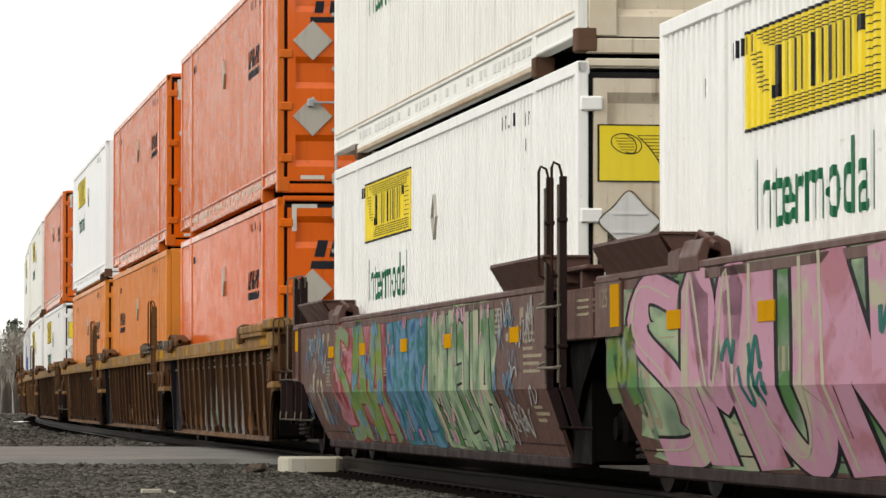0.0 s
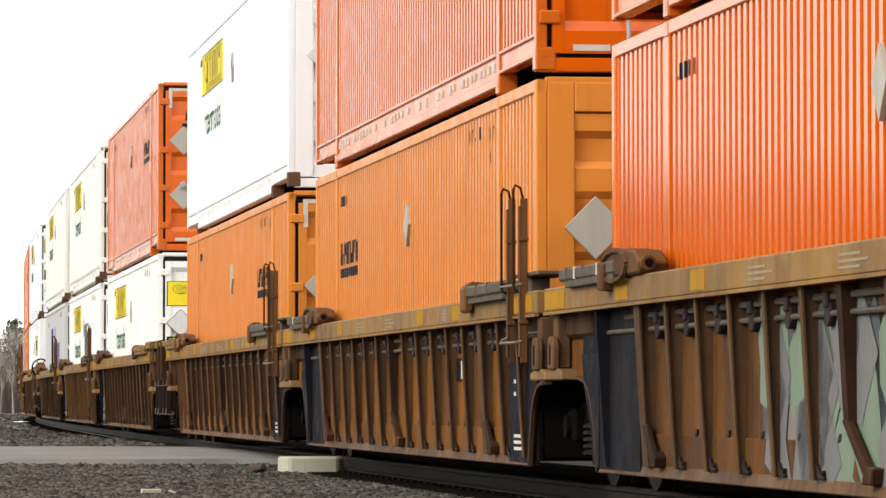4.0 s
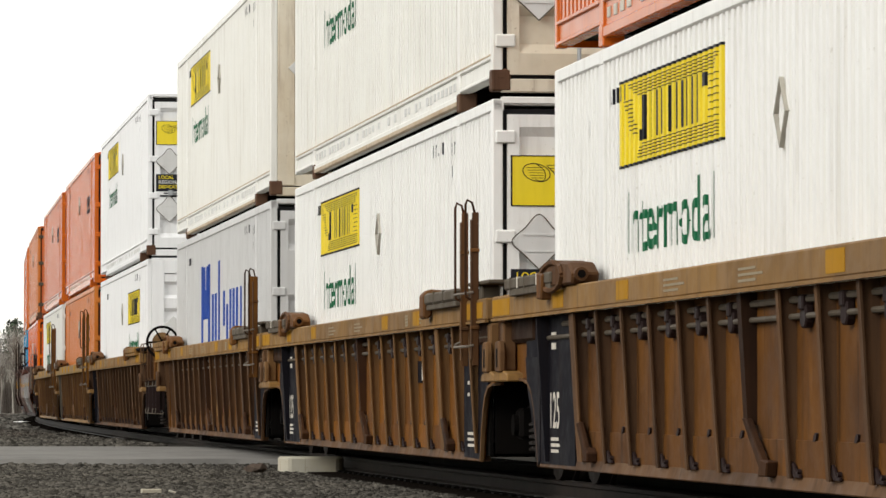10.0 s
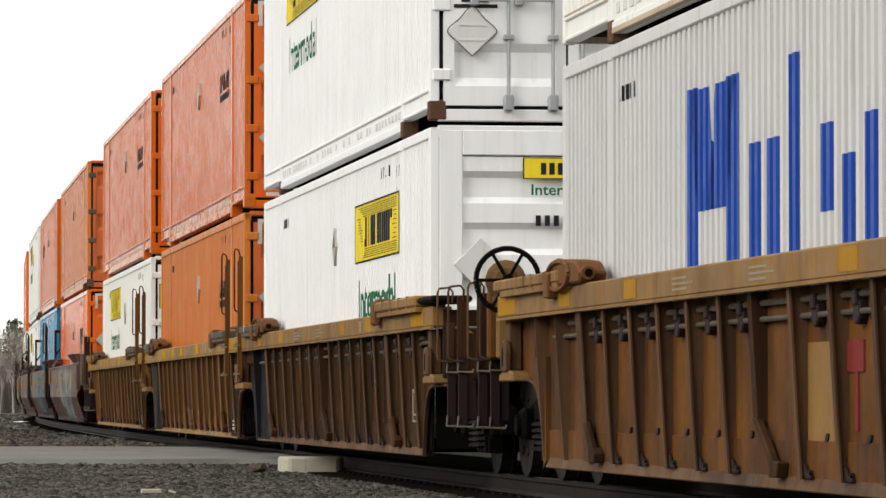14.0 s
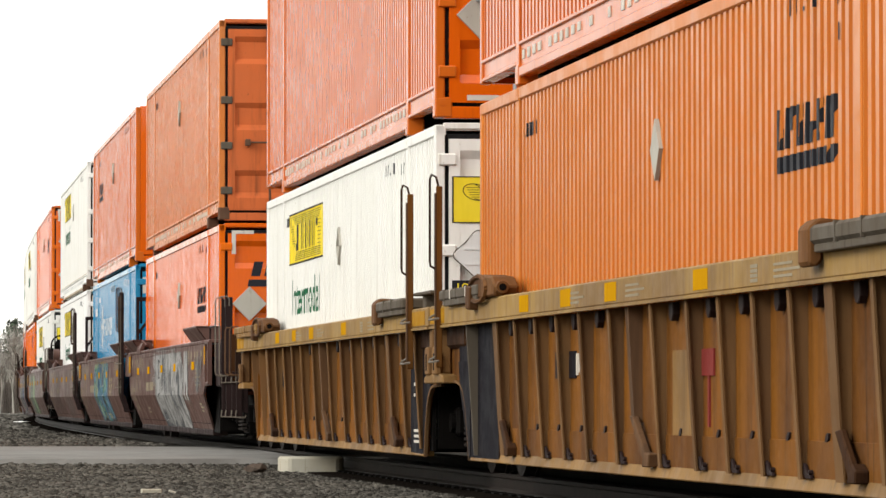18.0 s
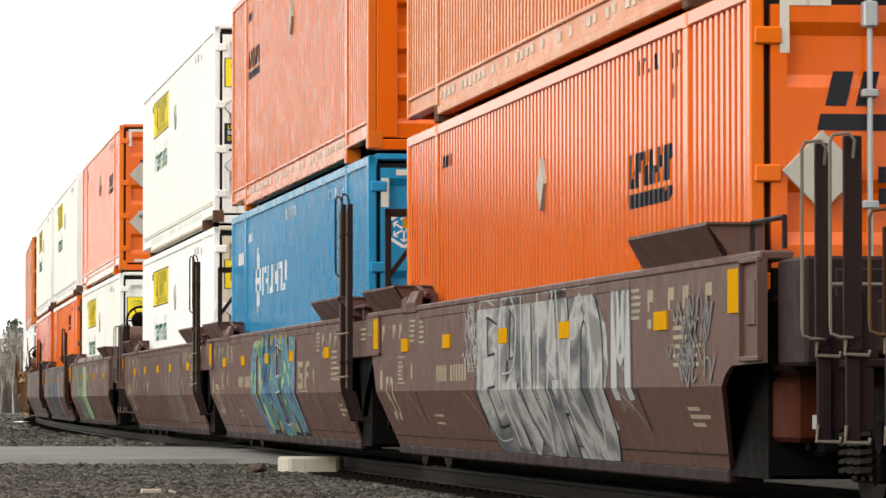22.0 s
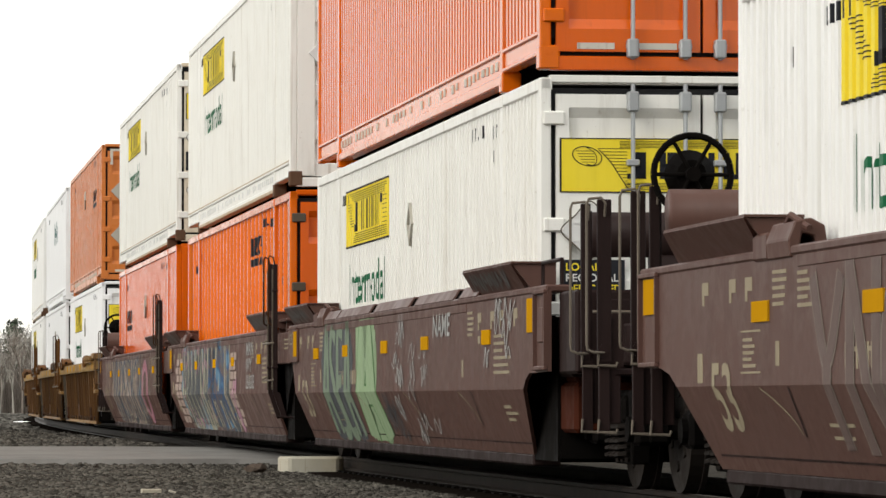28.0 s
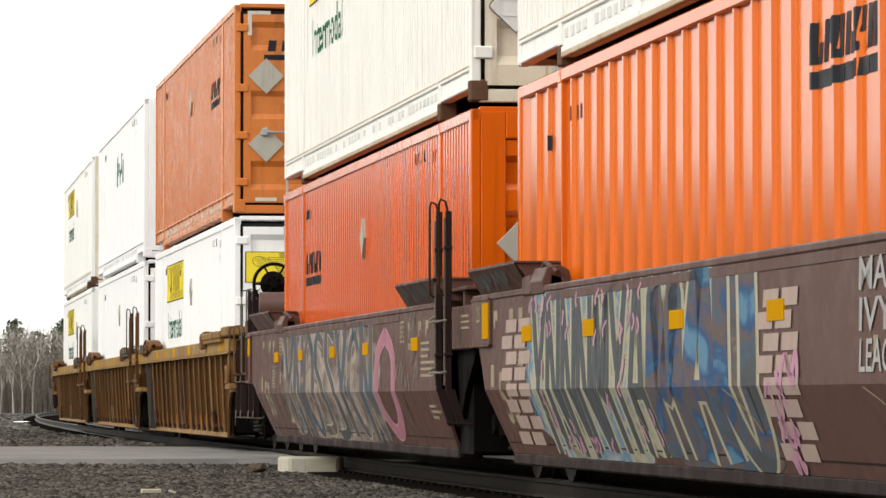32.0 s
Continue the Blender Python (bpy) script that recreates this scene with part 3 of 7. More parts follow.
def door_end(root, mat, art, hinge_mat, hinges=(0.35, 1.0, 1.66, 2.5)):
    rods = CASTING if mat is RUSTY else STEEL
    put("gasket", "gasket", lambda bm: box(bm, HX - 0.09, HX - 0.056, -HY + 0.075, HY - 0.075, 0.09, HIGH - 0.08), BLACK, root, None, "black rubber door seal")
    for s in (-1, 1):
        leaf = put("door", ("leaf", s), door_leaf(s), mat, root)
        for k, y in enumerate((0.14, 0.56)):
            yy = s * y
            def bar(bm, yy=yy):
                rod(bm, (HX + 0.045, yy, 0.08), (HX + 0.045, yy, HIGH - 0.05), 0.018, 8)
                for z in (0.16, 0.75, 1.52, 2.2):
                    box(bm, HX + 0.0, HX + 0.075, yy - 0.05, yy + 0.05, z, z + 0.05, 0.008)
                box(bm, HX - 0.01, HX + 0.085, yy - 0.045, yy + 0.045, HIGH - 0.27, HIGH - 0.11, 0.012)
                box(bm, HX - 0.01, HX + 0.085, yy - 0.045, yy + 0.045, 0.09, 0.24, 0.012)
            rodob = put("lock_rod", ("bar", s, k), bar, rods, leaf, None, "rusted door lock rod" if mat is RUSTY else "galvanised door lock rod")
            def lever(bm, yy=yy, s=s):
                rod(bm, (HX + 0.07, yy, 1.12), (HX + 0.07, yy - s * -0.34 if k == 0 else yy + s * 0.34, 1.12), 0.014, 6)
                box(bm, HX, HX + 0.08, yy + s * 0.28, yy + s * 0.36, 1.07, 1.17, 0.01)
            put("door_handle", ("lever", s, k), lever, rods, leaf)
        for z in hinges:
            put("hinge", ("hinge", s, z), lambda bm, z=z, s=s: box(bm, HX - 0.03, HX + 0.022, s * (HY - 0.11) - 0.085, s * (HY - 0.11) + 0.085, z + 0.02, z + 0.13, 0.012), hinge_mat, leaf)
    if art == "jb":
        sign = end_art("logo_panel", "jbsign", lambda bm: quad(bm, -1.14, 1.14, 1.99, 2.42), YELLOW, root, HX + 0.006, "yellow logo panel with black rim and bars")

        def lines(bm):
            frame_lines(bm, -1.14, 1.14, 1.99, 2.42, 0.009)
            ell = [(-0.92 + 0.115 * math.cos(k * 0.524) + 0.02 * math.sin(k * 0.524), 2.275 + 0.07 * math.sin(k * 0.524) - 0.03 * math.cos(k * 0.524)) for k in range(13)]
            stroke(bm, ell, 0.0035, 1.0)
            stroke(bm, [(-0.93, 2.35), (-0.86, 2.30), (-0.845, 2.24), (-0.87, 2.205), (-0.93, 2.215)], 0.003, 1.0)
            stroke(bm, [(-0.83, 2.33), (-0.74, 2.24), (-0.66, 2.12), (-0.60, 2.03)], 0.0035, 1.0)
            for i in range(12):
                z = 2.335 - i * 0.0255
                quad(bm, -0.835 + i * 0.0215, -0.60 if 0 < i < 11 else -0.5, z, z + 0.0045)
            for i in range(5):
                quad(bm, -1.01 + 0.012 * i, -0.86, 2.315 - 0.022 * i, 2.319 - 0.022 * i)
            for i in range(5):
                quad(bm, -0.66, 1.06, 2.345 + 0.012 * i, 2.349 + 0.012 * i)
                quad(bm, -0.62, 1.06, 2.015 + 0.012 * i, 2.019 + 0.012 * i)
            for dy, wd, lo in ((-0.55, 0.06, 2.1), (-0.5, 0.05, 2.1), (-0.34, 0.05, 2.1), (-0.28, 0.08, 2.1), (-0.05, 0.05, 2.1), (0.05, 0.05, 2.1), (0.17, 0.05, 2.1), (0.27, 0.05, 2.1),
                               (0.4, 0.05, 2.1), (0.5, 0.05, 2.1), (0.62, 0.16, 2.27), (0.67, 0.05, 2.1)):
                quad(bm, dy, dy + wd, lo, 2.31)
            quad(bm, -0.60, -0.45, 2.1, 2.14)
            quad(bm, -0.34, -0.2, 2.19, 2.22)
            quad(bm, -0.05, 0.1, 2.19, 2.22)
            quad(bm, 0.17, 0.32, 2.1, 2.14)
        end_art("logo_drawing", "jblines", lines, INK, sign, HX + 0.009)
        for z, pm in ((1.69, PLATE_W), (0.83, PLATE_W)):
            def holder(bm, z=z):
                prism(bm, [(-0.90, z - 0.235), (-0.665, z), (-0.90, z + 0.235), (-1.135, z)], "x", HX - 0.002, HX + 0.02, 0.004)
                for dz in (0.06, -0.08):
                    box(bm, HX + 0.018, HX + 0.026, -1.03, -0.77, z + dz - 0.008, z + dz + 0.008)
            dia = put("placard", ("jbdia", z), holder, pm, root, None, "white diamond placard holder")
            end_art("placard_rim", ("jbrim", z), lambda bm, z=z: stroke(bm, [(-0.90, z - 0.232), (-0.78, z - 0.117), (-0.668, z), (-0.78, z + 0.117), (-0.90, z + 0.232), (-1.02, z + 0.117), (-1.132, z), (-1.02, z - 0.117), (-0.90, z - 0.232)], 0.005, 1.0), GREYBOX, dia, HX + 0.0225)
        plate = end_art("job_sign", "jobsign", lambda bm: quad(bm, -1.14, -0.62, 1.15, 1.46), INK, root, HX + 0.006, "black sign with yellow and white words")
        end_word("lettering", "LOCAL", -1.09, 1.375, 0.06, 0.27, YELLOW, plate)
        end_word("lettering", "REGIONAL", -1.09, 1.29, 0.06, 0.42, PLATE_W, plate)
        end_word("lettering", "DEDICATED", -1.09, 1.205, 0.06, 0.44, YELLOW, plate)
        end_art("unit_code", "jobbars", lambda bm: (quad(bm, -1.0, -0.74, 1.105, 1.13), quad(bm, -1.07, -0.66, 1.05, 1.085)), INK, root)
    if art in ("sch", "sch_plain"):
        low = 0.2 if art == "sch_plain" else 0.0

        def draw(bm):
            for i, (w, lo) in enumerate(((0.13, 0), (0.10, 0), (0.06, 0), (0.06, 0), (0.10, 0), (0.12, 0), (0.11, 0), (0.06, 0), (0.12, 0))):
                y = -0.83 + i * 0.19
                quad(bm, y, y + w, 2.15 - low, 2.36 - low, 0.05)
            quad(bm, -0.88, 0.9, 2.0 - low, 2.10 - low, 0.02)
        end_art("logo_mark", ("schend", low), draw, INK, root, HX + 0.006, "black logo strokes over a solid bar")
    if art == "sch":
        end_art("corner_mark", "lmark", lambda bm: (quad(bm, -1.11, -0.79, 2.76, 2.81), quad(bm, -1.11, -1.05, 2.47, 2.76)), TAPE, root)
        end_art("unit_code", "schcode", lambda bm: [quad(bm, -0.5 + i * 0.08, -0.45 + i * 0.08, z, z + 0.1) for i in range(5) for z in (1.55, 1.68)], INK, root)
    if art in ("sch", "diamond"):
        for z in ((1.75,) if art == "sch" else (1.9, 0.95)):
            put("placard", ("odia", z), lambda bm, z=z: prism(bm, [(-0.85, z - 0.25), (-0.6, z), (-0.85, z + 0.25), (-1.1, z)], "x", HX - 0.002, HX + 0.022, 0.004), PLATE, root, None, "grey diamond placard holder")
        for y in (-1.0, -0.5):
            end_art("sill_mark", ("sillmarks", y), lambda bm, y=y: quad(bm, y, y + 0.3, 0.16, 0.21), TAPE, root)
        if art == "diamond":
            end_art("corner_mark", "lmark", lambda bm: (quad(bm, -1.11, -0.79, 2.76, 2.81), quad(bm, -1.11, -1.05, 2.47, 2.76)), TAPE, root)
            end_art("logo_mark", "schshort", lambda bm: [quad(bm, -0.83 + i * 0.19, -0.72 + i * 0.19, 2.25, 2.4, 0.02) for i in range(8)] + [quad(bm, -0.88, 0.9, 2.13, 2.2)], INK, root)
    if art == "grey":
        def name(bm):
            for y, w, h in ((-0.93, 0.05, 0.2), (-0.84, 0.05, 0.14), (-0.76, 0.05, 0.2), (-0.66, 0.12, 0.14), (-0.49, 0.05, 0.2), (-0.4, 0.1, 0.14), (-0.25, 0.12, 0.14), (-0.08, 0.12, 0.14)):
                quad(bm, y, y + w, 1.95, 1.95 + h)
        end_art("logo_mark", "greyname", name, COBALT, root, HX + 0.006, "blue logo strokes")
        end_word("lettering", "WARNING", -0.88, 1.50, 0.13, 0.78, INK, root)
        end_word("lettering", "HIGH CUBE", -0.88, 1.27, 0.13, 0.95, INK, root)
    if art == "blue":
        def hexagon(bm):
            cy, cz = -0.92, 2.13
            corners = [(cy + 0.175 * math.sin(k * 1.0472), cz + 0.185 * math.cos(k * 1.0472)) for k in range(7)]
            for p, q in zip(corners, corners[1:]):
                stroke(bm, [p, q], 0.017, 1.0)
            for k in range(6):
                u, v = math.sin(k * 1.0472), math.cos(k * 1.0472)
                tip = (cy + 0.125 * u, cz + 0.13 * v)
                stroke(bm, [(cy + 0.02 * u, cz + 0.02 * v), tip], 0.010, 1.0)
                stroke(bm, [(tip[0] - 0.03 * u - 0.035 * v, tip[1] - 0.03 * v + 0.035 * u), tip], 0.008, 1.0)
                stroke(bm, [(tip[0] - 0.03 * u + 0.035 * v, tip[1] - 0.03 * v - 0.035 * u), tip], 0.008, 1.0)
        end_art("door_mark", "bluehex", hexagon, PLATE_W, root, HX + 0.006, "white hexagon mark")
        end_art("corner_mark", "bluemark", lambda bm: (quad(bm, -1.0, -0.5, 2.69, 2.75), quad(bm, -1.16, -1.08, 2.36, 2.66)), TAPE, root)


def front_end(root, mat, art):
    """The closed end: wide corner posts and pressed level ribs."""
    def build(bm):
        prof = [(0.0, 0.12)]
        for i in range(5):
            c = 0.42 + i * 0.48
            prof += [(0.0, c - 0.15), (-0.05, c - 0.09), (-0.05, c + 0.09), (0.0, c + 0.15)]
        prof += [(0.0, HIGH - 0.27)]
        prism(bm, [(HX - 0.02 + a, z) for a, z in prof] + [(HX - 0.1, HIGH - 0.27), (HX - 0.1, 0.12)], "y", -HY + 0.3, HY - 0.3)
    put("end_wall", "front", build, mat, root)
    for s in (-1, 1):
        put("end_post", ("fpost", s), lambda bm, s=s: box(bm, HX - 0.1, HX, s * (HY - 0.2) - 0.11, s * (HY - 0.2) + 0.11, 0.12, HIGH - 0.02, 0.01), mat, root)
    put("end_rail", "frail", lambda bm: box(bm, HX - 0.1, HX + 0.002, -HY + 0.31, HY - 0.31, HIGH - 0.26, HIGH - 0.02, 0.01), mat, root)
    if art == "jb":
        sign = end_art("logo_panel", "fsign", lambda bm: quad(bm, -0.42, 0.42, 2.42, 2.62), YELLOW, root, HX + 0.004, "small yellow logo panel")
        end_art("logo_drawing", "flines", lambda bm: [frame_lines(bm, -0.42, 0.42, 2.42, 2.62, 0.008)] + [quad(bm, -0.25 + i * 0.08, -0.2 + i * 0.08, 2.46, 2.57) for i in range(8)], INK, sign, HX + 0.006)
        end_word("lettering", "Intermodal", -0.34, 2.27, 0.10, 0.68, GREEN, root)
        end_art("unit_code", "fcode", lambda bm: [quad(bm, -0.3 + i * 0.085, -0.25 + i * 0.085, 1.98, 2.08) for i in range(8)], INK, root)
    if art:
        pm = PLATE_W if art in ("jb", "white") else PLATE
        z = 1.62 if art != "diamond" else 1.72
        put("placard", ("fdia", z), lambda bm: prism(bm, [(-0.82, z - 0.25), (-0.57, z), (-0.82, z + 0.25), (-1.07, z)], "x", HX - 0.03, HX + 0.018, 0.004), pm, root, None, "diamond placard holder")
    if art == "diamond":
        end_art("logo_mark", "fsch", lambda bm: [quad(bm, -0.6 + i * 0.16, -0.5 + i * 0.16, 2.22, 2.38, 0.02) for i in range(7)] + [quad(bm, -0.64, 0.6, 2.08, 2.15)], INK, root)


def container(label, mat, end, art, side, style="fine", rail=None, hinge=None, end_mat=None, diamond=None, group="stacked containers", x=1.0, foot=False):
    """A 53-foot container, its base at z = 0, its leading end at +x."""
    root = new("shipping_container")
    tagged(root, label, "container", group)
    rail = rail or mat
    for s in (0, 1):
        m = HALF_TURN if s else None
        put("side_panel", ("sheet", style), side_sheet(style), mat, root, m)
        put("top_rail", "toprail", lambda bm: box(bm, -HX, HX, -HY, -HY + 0.1, HIGH - 0.105, HIGH, 0.012), mat, root, m)

        def sill(bm):
            box(bm, -6.02, 6.02, -HY, -HY + 0.12, 0.015, 0.10, 0.01)
            box(bm, -6.02, 6.02, -HY + 0.018, -HY + 0.12, 0.10, 0.27)
            box(bm, -6.02, 6.02, -HY - 0.002, -HY + 0.12, 0.27, 0.31, 0.01)
            for a, b in ((-HX + 0.08, -6.18), (6.18, HX - 0.08)):
                box(bm, a, b, -HY, -HY + 0.12, 0.115, 0.15, 0.008)
                box(bm, a, b, -HY + 0.018, -HY + 0.12, 0.15, 0.27)
                box(bm, a, b, -HY - 0.002, -HY + 0.12, 0.27, 0.31, 0.01)
        put("bottom_rail", "sill", sill, rail, root, m)

        # Pale blocks along the rail: light caught in its slots, put into the colour.
        def slot_glints(bm):
            r = random.Random(3)
            for i in range(44):
                xx = -5.9 + i * 0.27
                if r.random() < 0.8:
                    box(bm, xx, xx + 0.09 + r.random() * 0.06, -HY + 0.010, -HY + 0.03, 0.145 + r.random() * 0.02, 0.225)
        put("rail_tape", "slot_glints", slot_glints, TAPE if mat not in (WHITE, CREAM, CLEAN) else PLATE_W, root, m, "pale patches for light caught in the bottom rail's slots")["kind"] = "stuff"
        if not s and rail in (WHITE, CREAM):
            put("dirt_line", "dirtline", lambda bm: box(bm, -HX + 0.1, HX - 0.1, -HY - 0.004, -HY + 0.05, 0.306, 0.318), STAINED if foot else GREYBOX, root, None, "rusty dirt along the ledge")
            if foot:
                put("rail_foot", "railfoot", lambda bm: box(bm, -6.0, 6.0, -HY - 0.004, -HY + 0.05, 0.010, 0.055, 0.006), STAINED, root, None, "rust-stained lower edge")
        put("end_casting", "ecast", lambda bm: [box(bm, HX - 0.17, HX + 0.004, -HY - 0.004, -HY + 0.16, 0.0, 0.19, 0.014), box(bm, HX + 0.003, HX + 0.007, -HY + 0.045, -HY + 0.10, 0.11, 0.16, 0.002)], CASTING if foot else rail, root, pose(0, 0, 0) if not s else Matrix.Diagonal((1, -1, 1, 1)))
        for xp in (-6.1, 6.1):
            put("side_post", "sidepost", lambda bm: box(bm, -0.085, 0.085, -HY + 0.002, -HY + 0.1, 0.0, HIGH - 0.002, 0.008), mat, root, (m or Matrix()) @ pose(xp, 0, 0))
            for z in (-0.05, HIGH - 0.118):
                def casting(bm, z=z):
                    box(bm, -0.089, 0.089, -HY - 0.004, -HY + 0.16, z, z + 0.118 + (0.05 if z < 0 else 0.0), 0.012)
                    rod(bm, (0, -HY - 0.006, z + 0.08), (0, -HY + 0.0, z + 0.08), 0.032, 10)
                put("corner_casting", ("cast", z), casting, (CASTING if foot else rail) if z < 0 else mat, root, (m or Matrix()) @ pose(xp, 0, 0))
        for xp in (-HX + 0.055, HX - 0.055):
            put("corner_post", "cpost", lambda bm: box(bm, -0.055, 0.055, -HY - 0.001, -HY + 0.09, 0.10, HIGH - 0.0, 0.012), mat, root, (m or Matrix()) @ pose(xp, 0, 0))
    put("roof", "roof", lambda bm: [box(bm, -HX + 0.06, HX - 0.06, -HY + 0.09, HY - 0.09, HIGH - 0.05, HIGH - 0.02)], mat, root)
    put("floor", "floor", lambda bm: prism(bm, [(-HX + 0.05, 0.25), (-HX + 0.05, 0.16)] + [p for i in range(21) for p in ((-6 + i * 0.6, 0.16), (-6 + i * 0.6, 0.03), (-5.92 + i * 0.6, 0.03), (-5.92 + i * 0.6, 0.16))] + [(HX - 0.05, 0.16), (HX - 0.05, 0.25)], "y", -HY + 0.09, HY - 0.09), SOOT_SHADE, root)
    put("end_header", "header", lambda bm: box(bm, HX - 0.09, HX - 0.004, -HY + 0.08, HY - 0.08, HIGH - 0.04, HIGH + 0.020, 0.008), end_mat or mat, root)
    put("end_sill", "endsill", lambda bm: box(bm, HX - 0.09, HX - 0.004, -HY + 0.08, HY - 0.08, -0.008, 0.105, 0.008), end_mat or mat, root)
    put("rear_wall", "rearwall", lambda bm: [box(bm, -HX + 0.012, -HX + 0.08, -HY + 0.08, HY - 0.08, 0.11, HIGH - 0.02)] + [box(bm, -HX, -HX + 0.02, -HY + 0.2, HY - 0.2, 0.4 + i * 0.5, 0.6 + i * 0.5, 0.01) for i in range(5)], end_mat or mat, root)
    if end == "door":
        door_end(root, end_mat or mat, art, hinge or mat)
    else:
        front_end(root, end_mat or mat, art)
    if side == "jb":
        scroll_panel(-5.45, style, root)
    elif side == "jb_front":
        scroll_panel(2.0, style, root, 1.80)
    elif side == "sch_front":
        carrier_bars(style, root, 3.9)
    elif side == "sch_rear":
        carrier_bars(style, root, -5.74)
    elif side == "sch_mid":
        carrier_bars(style, root, 2.7, 2.13)
    elif side == "grey":
        def name(bm):
            b, t = 1.22, 2.38
            quad(bm, -3.32, -2.92, b, t)
            quad(bm, -1.95, -1.55, b, t)
            quad(bm, -2.95, -2.35, b + 0.35, t - 0.02, -0.15)
            quad(bm, -2.55, -1.95, b + 0.35, t - 0.02, 0.25)
            mid = b + 0.70
            for x0, w, lo, hi in ((-1.25, 0.3, b, mid), (-0.75, 0.3, b, mid), (-0.1, 0.3, b, t), (0.75, 0.3, b + 0.2, mid), (1.3, 0.3, b, mid - 0.2),
                                  (1.85, 0.3, b, mid), (2.35, 0.3, b, mid), (2.9, 0.32, b, mid), (3.52, 0.33, b, mid)):
                quad(bm, x0, x0 + w, lo, hi)
        side_art("logo_mark", "greyside", style, name, COBALT, root, 0.004, "large cobalt blue logo strokes")
    elif side == "blue":
        def name(bm):
            for i in range(9):          # the hexagon, cut by the ribs
                z, w = 1.50 + i * 0.095, 0.75 - 0.14 * abs(i - 4)
                quad(bm, -4.35 - w * 0.5, -4.35 - w * 0.5 + 0.16, z, z + 0.10)
                quad(bm, -4.35 + w * 0.5 - 0.16, -4.35 + w * 0.5, z, z + 0.10)
                if i in (2, 4, 6):
                    quad(bm, -4.5, -4.2, z, z + 0.08)
            for i, (w, lo, hi) in enumerate(((0.10, 0.0, 0.36), (0.22, 0.28, 0.36), (0.22, 0.14, 0.20), (0.12, 0.0, 0.36), (0.24, 0.0, 0.08), (0.11, 0.0, 0.36), (0.12, 0.0, 0.36), (0.2, 0.1, 0.26), (0.12, 0.0, 0.36), (0.22, 0.28, 0.36), (0.11, 0.0, 0.36), (0.2, 0.0, 0.08), (0.14, 0.12, 0.36))):
                x0 = -3.75 + i * 0.25
                quad(bm, x0, x0 + w, 1.72 + lo, 1.72 + hi, 0.02)
            for i in range(7):
                quad(bm, -0.65 + i * 0.19, -0.53 + i * 0.19, 2.58, 2.70, 0.03 * (i % 2))
            for i in range(4):
                quad(bm, -7.2 + i * 0.2, -7.1 + i * 0.2, 2.2, 2.36)
        side_art("logo_mark", "blueside", style, name, PLATE_W, root, 0.004, "white logo strokes and code bars")
    elif side == "leaf":
        side_art("logo_mark", "leafside", style, lambda bm: [quad(bm, -1.1 + i * 0.5, -0.8 + i * 0.5, 1.7 + 0.2 * (i % 2), 2.3 - 0.15 * (i % 3), 0.12) for i in range(5)], SPRAY["teal"], root, 0.004, "dark logo strokes")
    small_marks(style, root, PLATE_W if mat is BLUE else INK)
    if diamond and side != "sch_mid":
        diamond_side(style, root, PLATE, diamond == "solid", 0.1, 2.05)
    return root


# ---- well cars ----
WELL_TOP = 1.50


def stroke(bm, pts, w, wide=2.4):
    """A flat ribbon (x, z) along a smoothed line."""
    fine = []
    p = [pts[0], *pts, pts[-1]]
    for i in range(1, len(p) - 2):
        a, b, c, d = (Vector(q) for q in p[i - 1:i + 3])
        for k in range(6):
            t = k / 6
            fine.append(0.5 * (2 * b + (c - a) * t + (2 * a - 5 * b + 4 * c - d) * t * t + (3 * b - a - 3 * c + d) * t ** 3))
    fine.append(Vector(pts[-1]))
    left, right = [], []
    for i, q in enumerate(fine):
        d = (fine[min(i + 1, len(fine) - 1)] - fine[max(i - 1, 0)])
        d = d.normalized() if d.length else Vector((1, 0))
        nrm = Vector((-d.y * wide, d.x)) * w
        left.append(q + nrm)
        right.append(q - nrm)
    a = [bm.verts.new((v.x, 0, v.y)) for v in left]
    b = [bm.verts.new((v.x, 0, v.y)) for v in right]
    for i in range(len(a) - 1):
        bm.faces.new((a[i], a[i + 1], b[i + 1], b[i]))


GLYPHS = ((((0.12, 0.0), (0.2, 1.0), (0.5, 0.35), (0.8, 1.0), (0.88, 0.0)),),
          (((0.85, 0.95), (0.2, 0.97), (0.15, 0.5), (0.2, 0.05), (0.88, 0.03)), ((0.2, 0.5), (0.75, 0.52))),
          (((0.18, 0.0), (0.2, 1.0), (0.8, 0.92), (0.75, 0.55), (0.25, 0.5)), ((0.45, 0.5), (0.9, 0.0))),
          (((0.85, 0.9), (0.3, 0.98), (0.18, 0.70), (0.8, 0.42), (0.82, 0.08), (0.12, 0.03)),),
          (((0.15, 1.0), (0.18, 0.3), (0.5, 0.02), (0.82, 0.3), (0.85, 1.0)),),
          (((0.5, 0.97), (0.15, 0.75), (0.15, 0.25), (0.5, 0.03), (0.85, 0.25), (0.85, 0.75), (0.5, 0.97)),),
          (((0.1, 0.0), (0.42, 1.0), (0.58, 1.0), (0.9, 0.0)), ((0.28, 0.38), (0.72, 0.38))),
          (((0.15, 0.0), (0.15, 1.0)), ((0.15, 0.98), (0.85, 0.02)), ((0.85, 0.0), (0.85, 1.0))),
          (((0.1, 1.0), (0.5, 0.5), (0.9, 1.0)), ((0.5, 0.55), (0.5, 0.0))))


def maroon_y(z):
    return 1.545 if z >= 0.75 else 1.545 - (0.75 - z) * 0.40


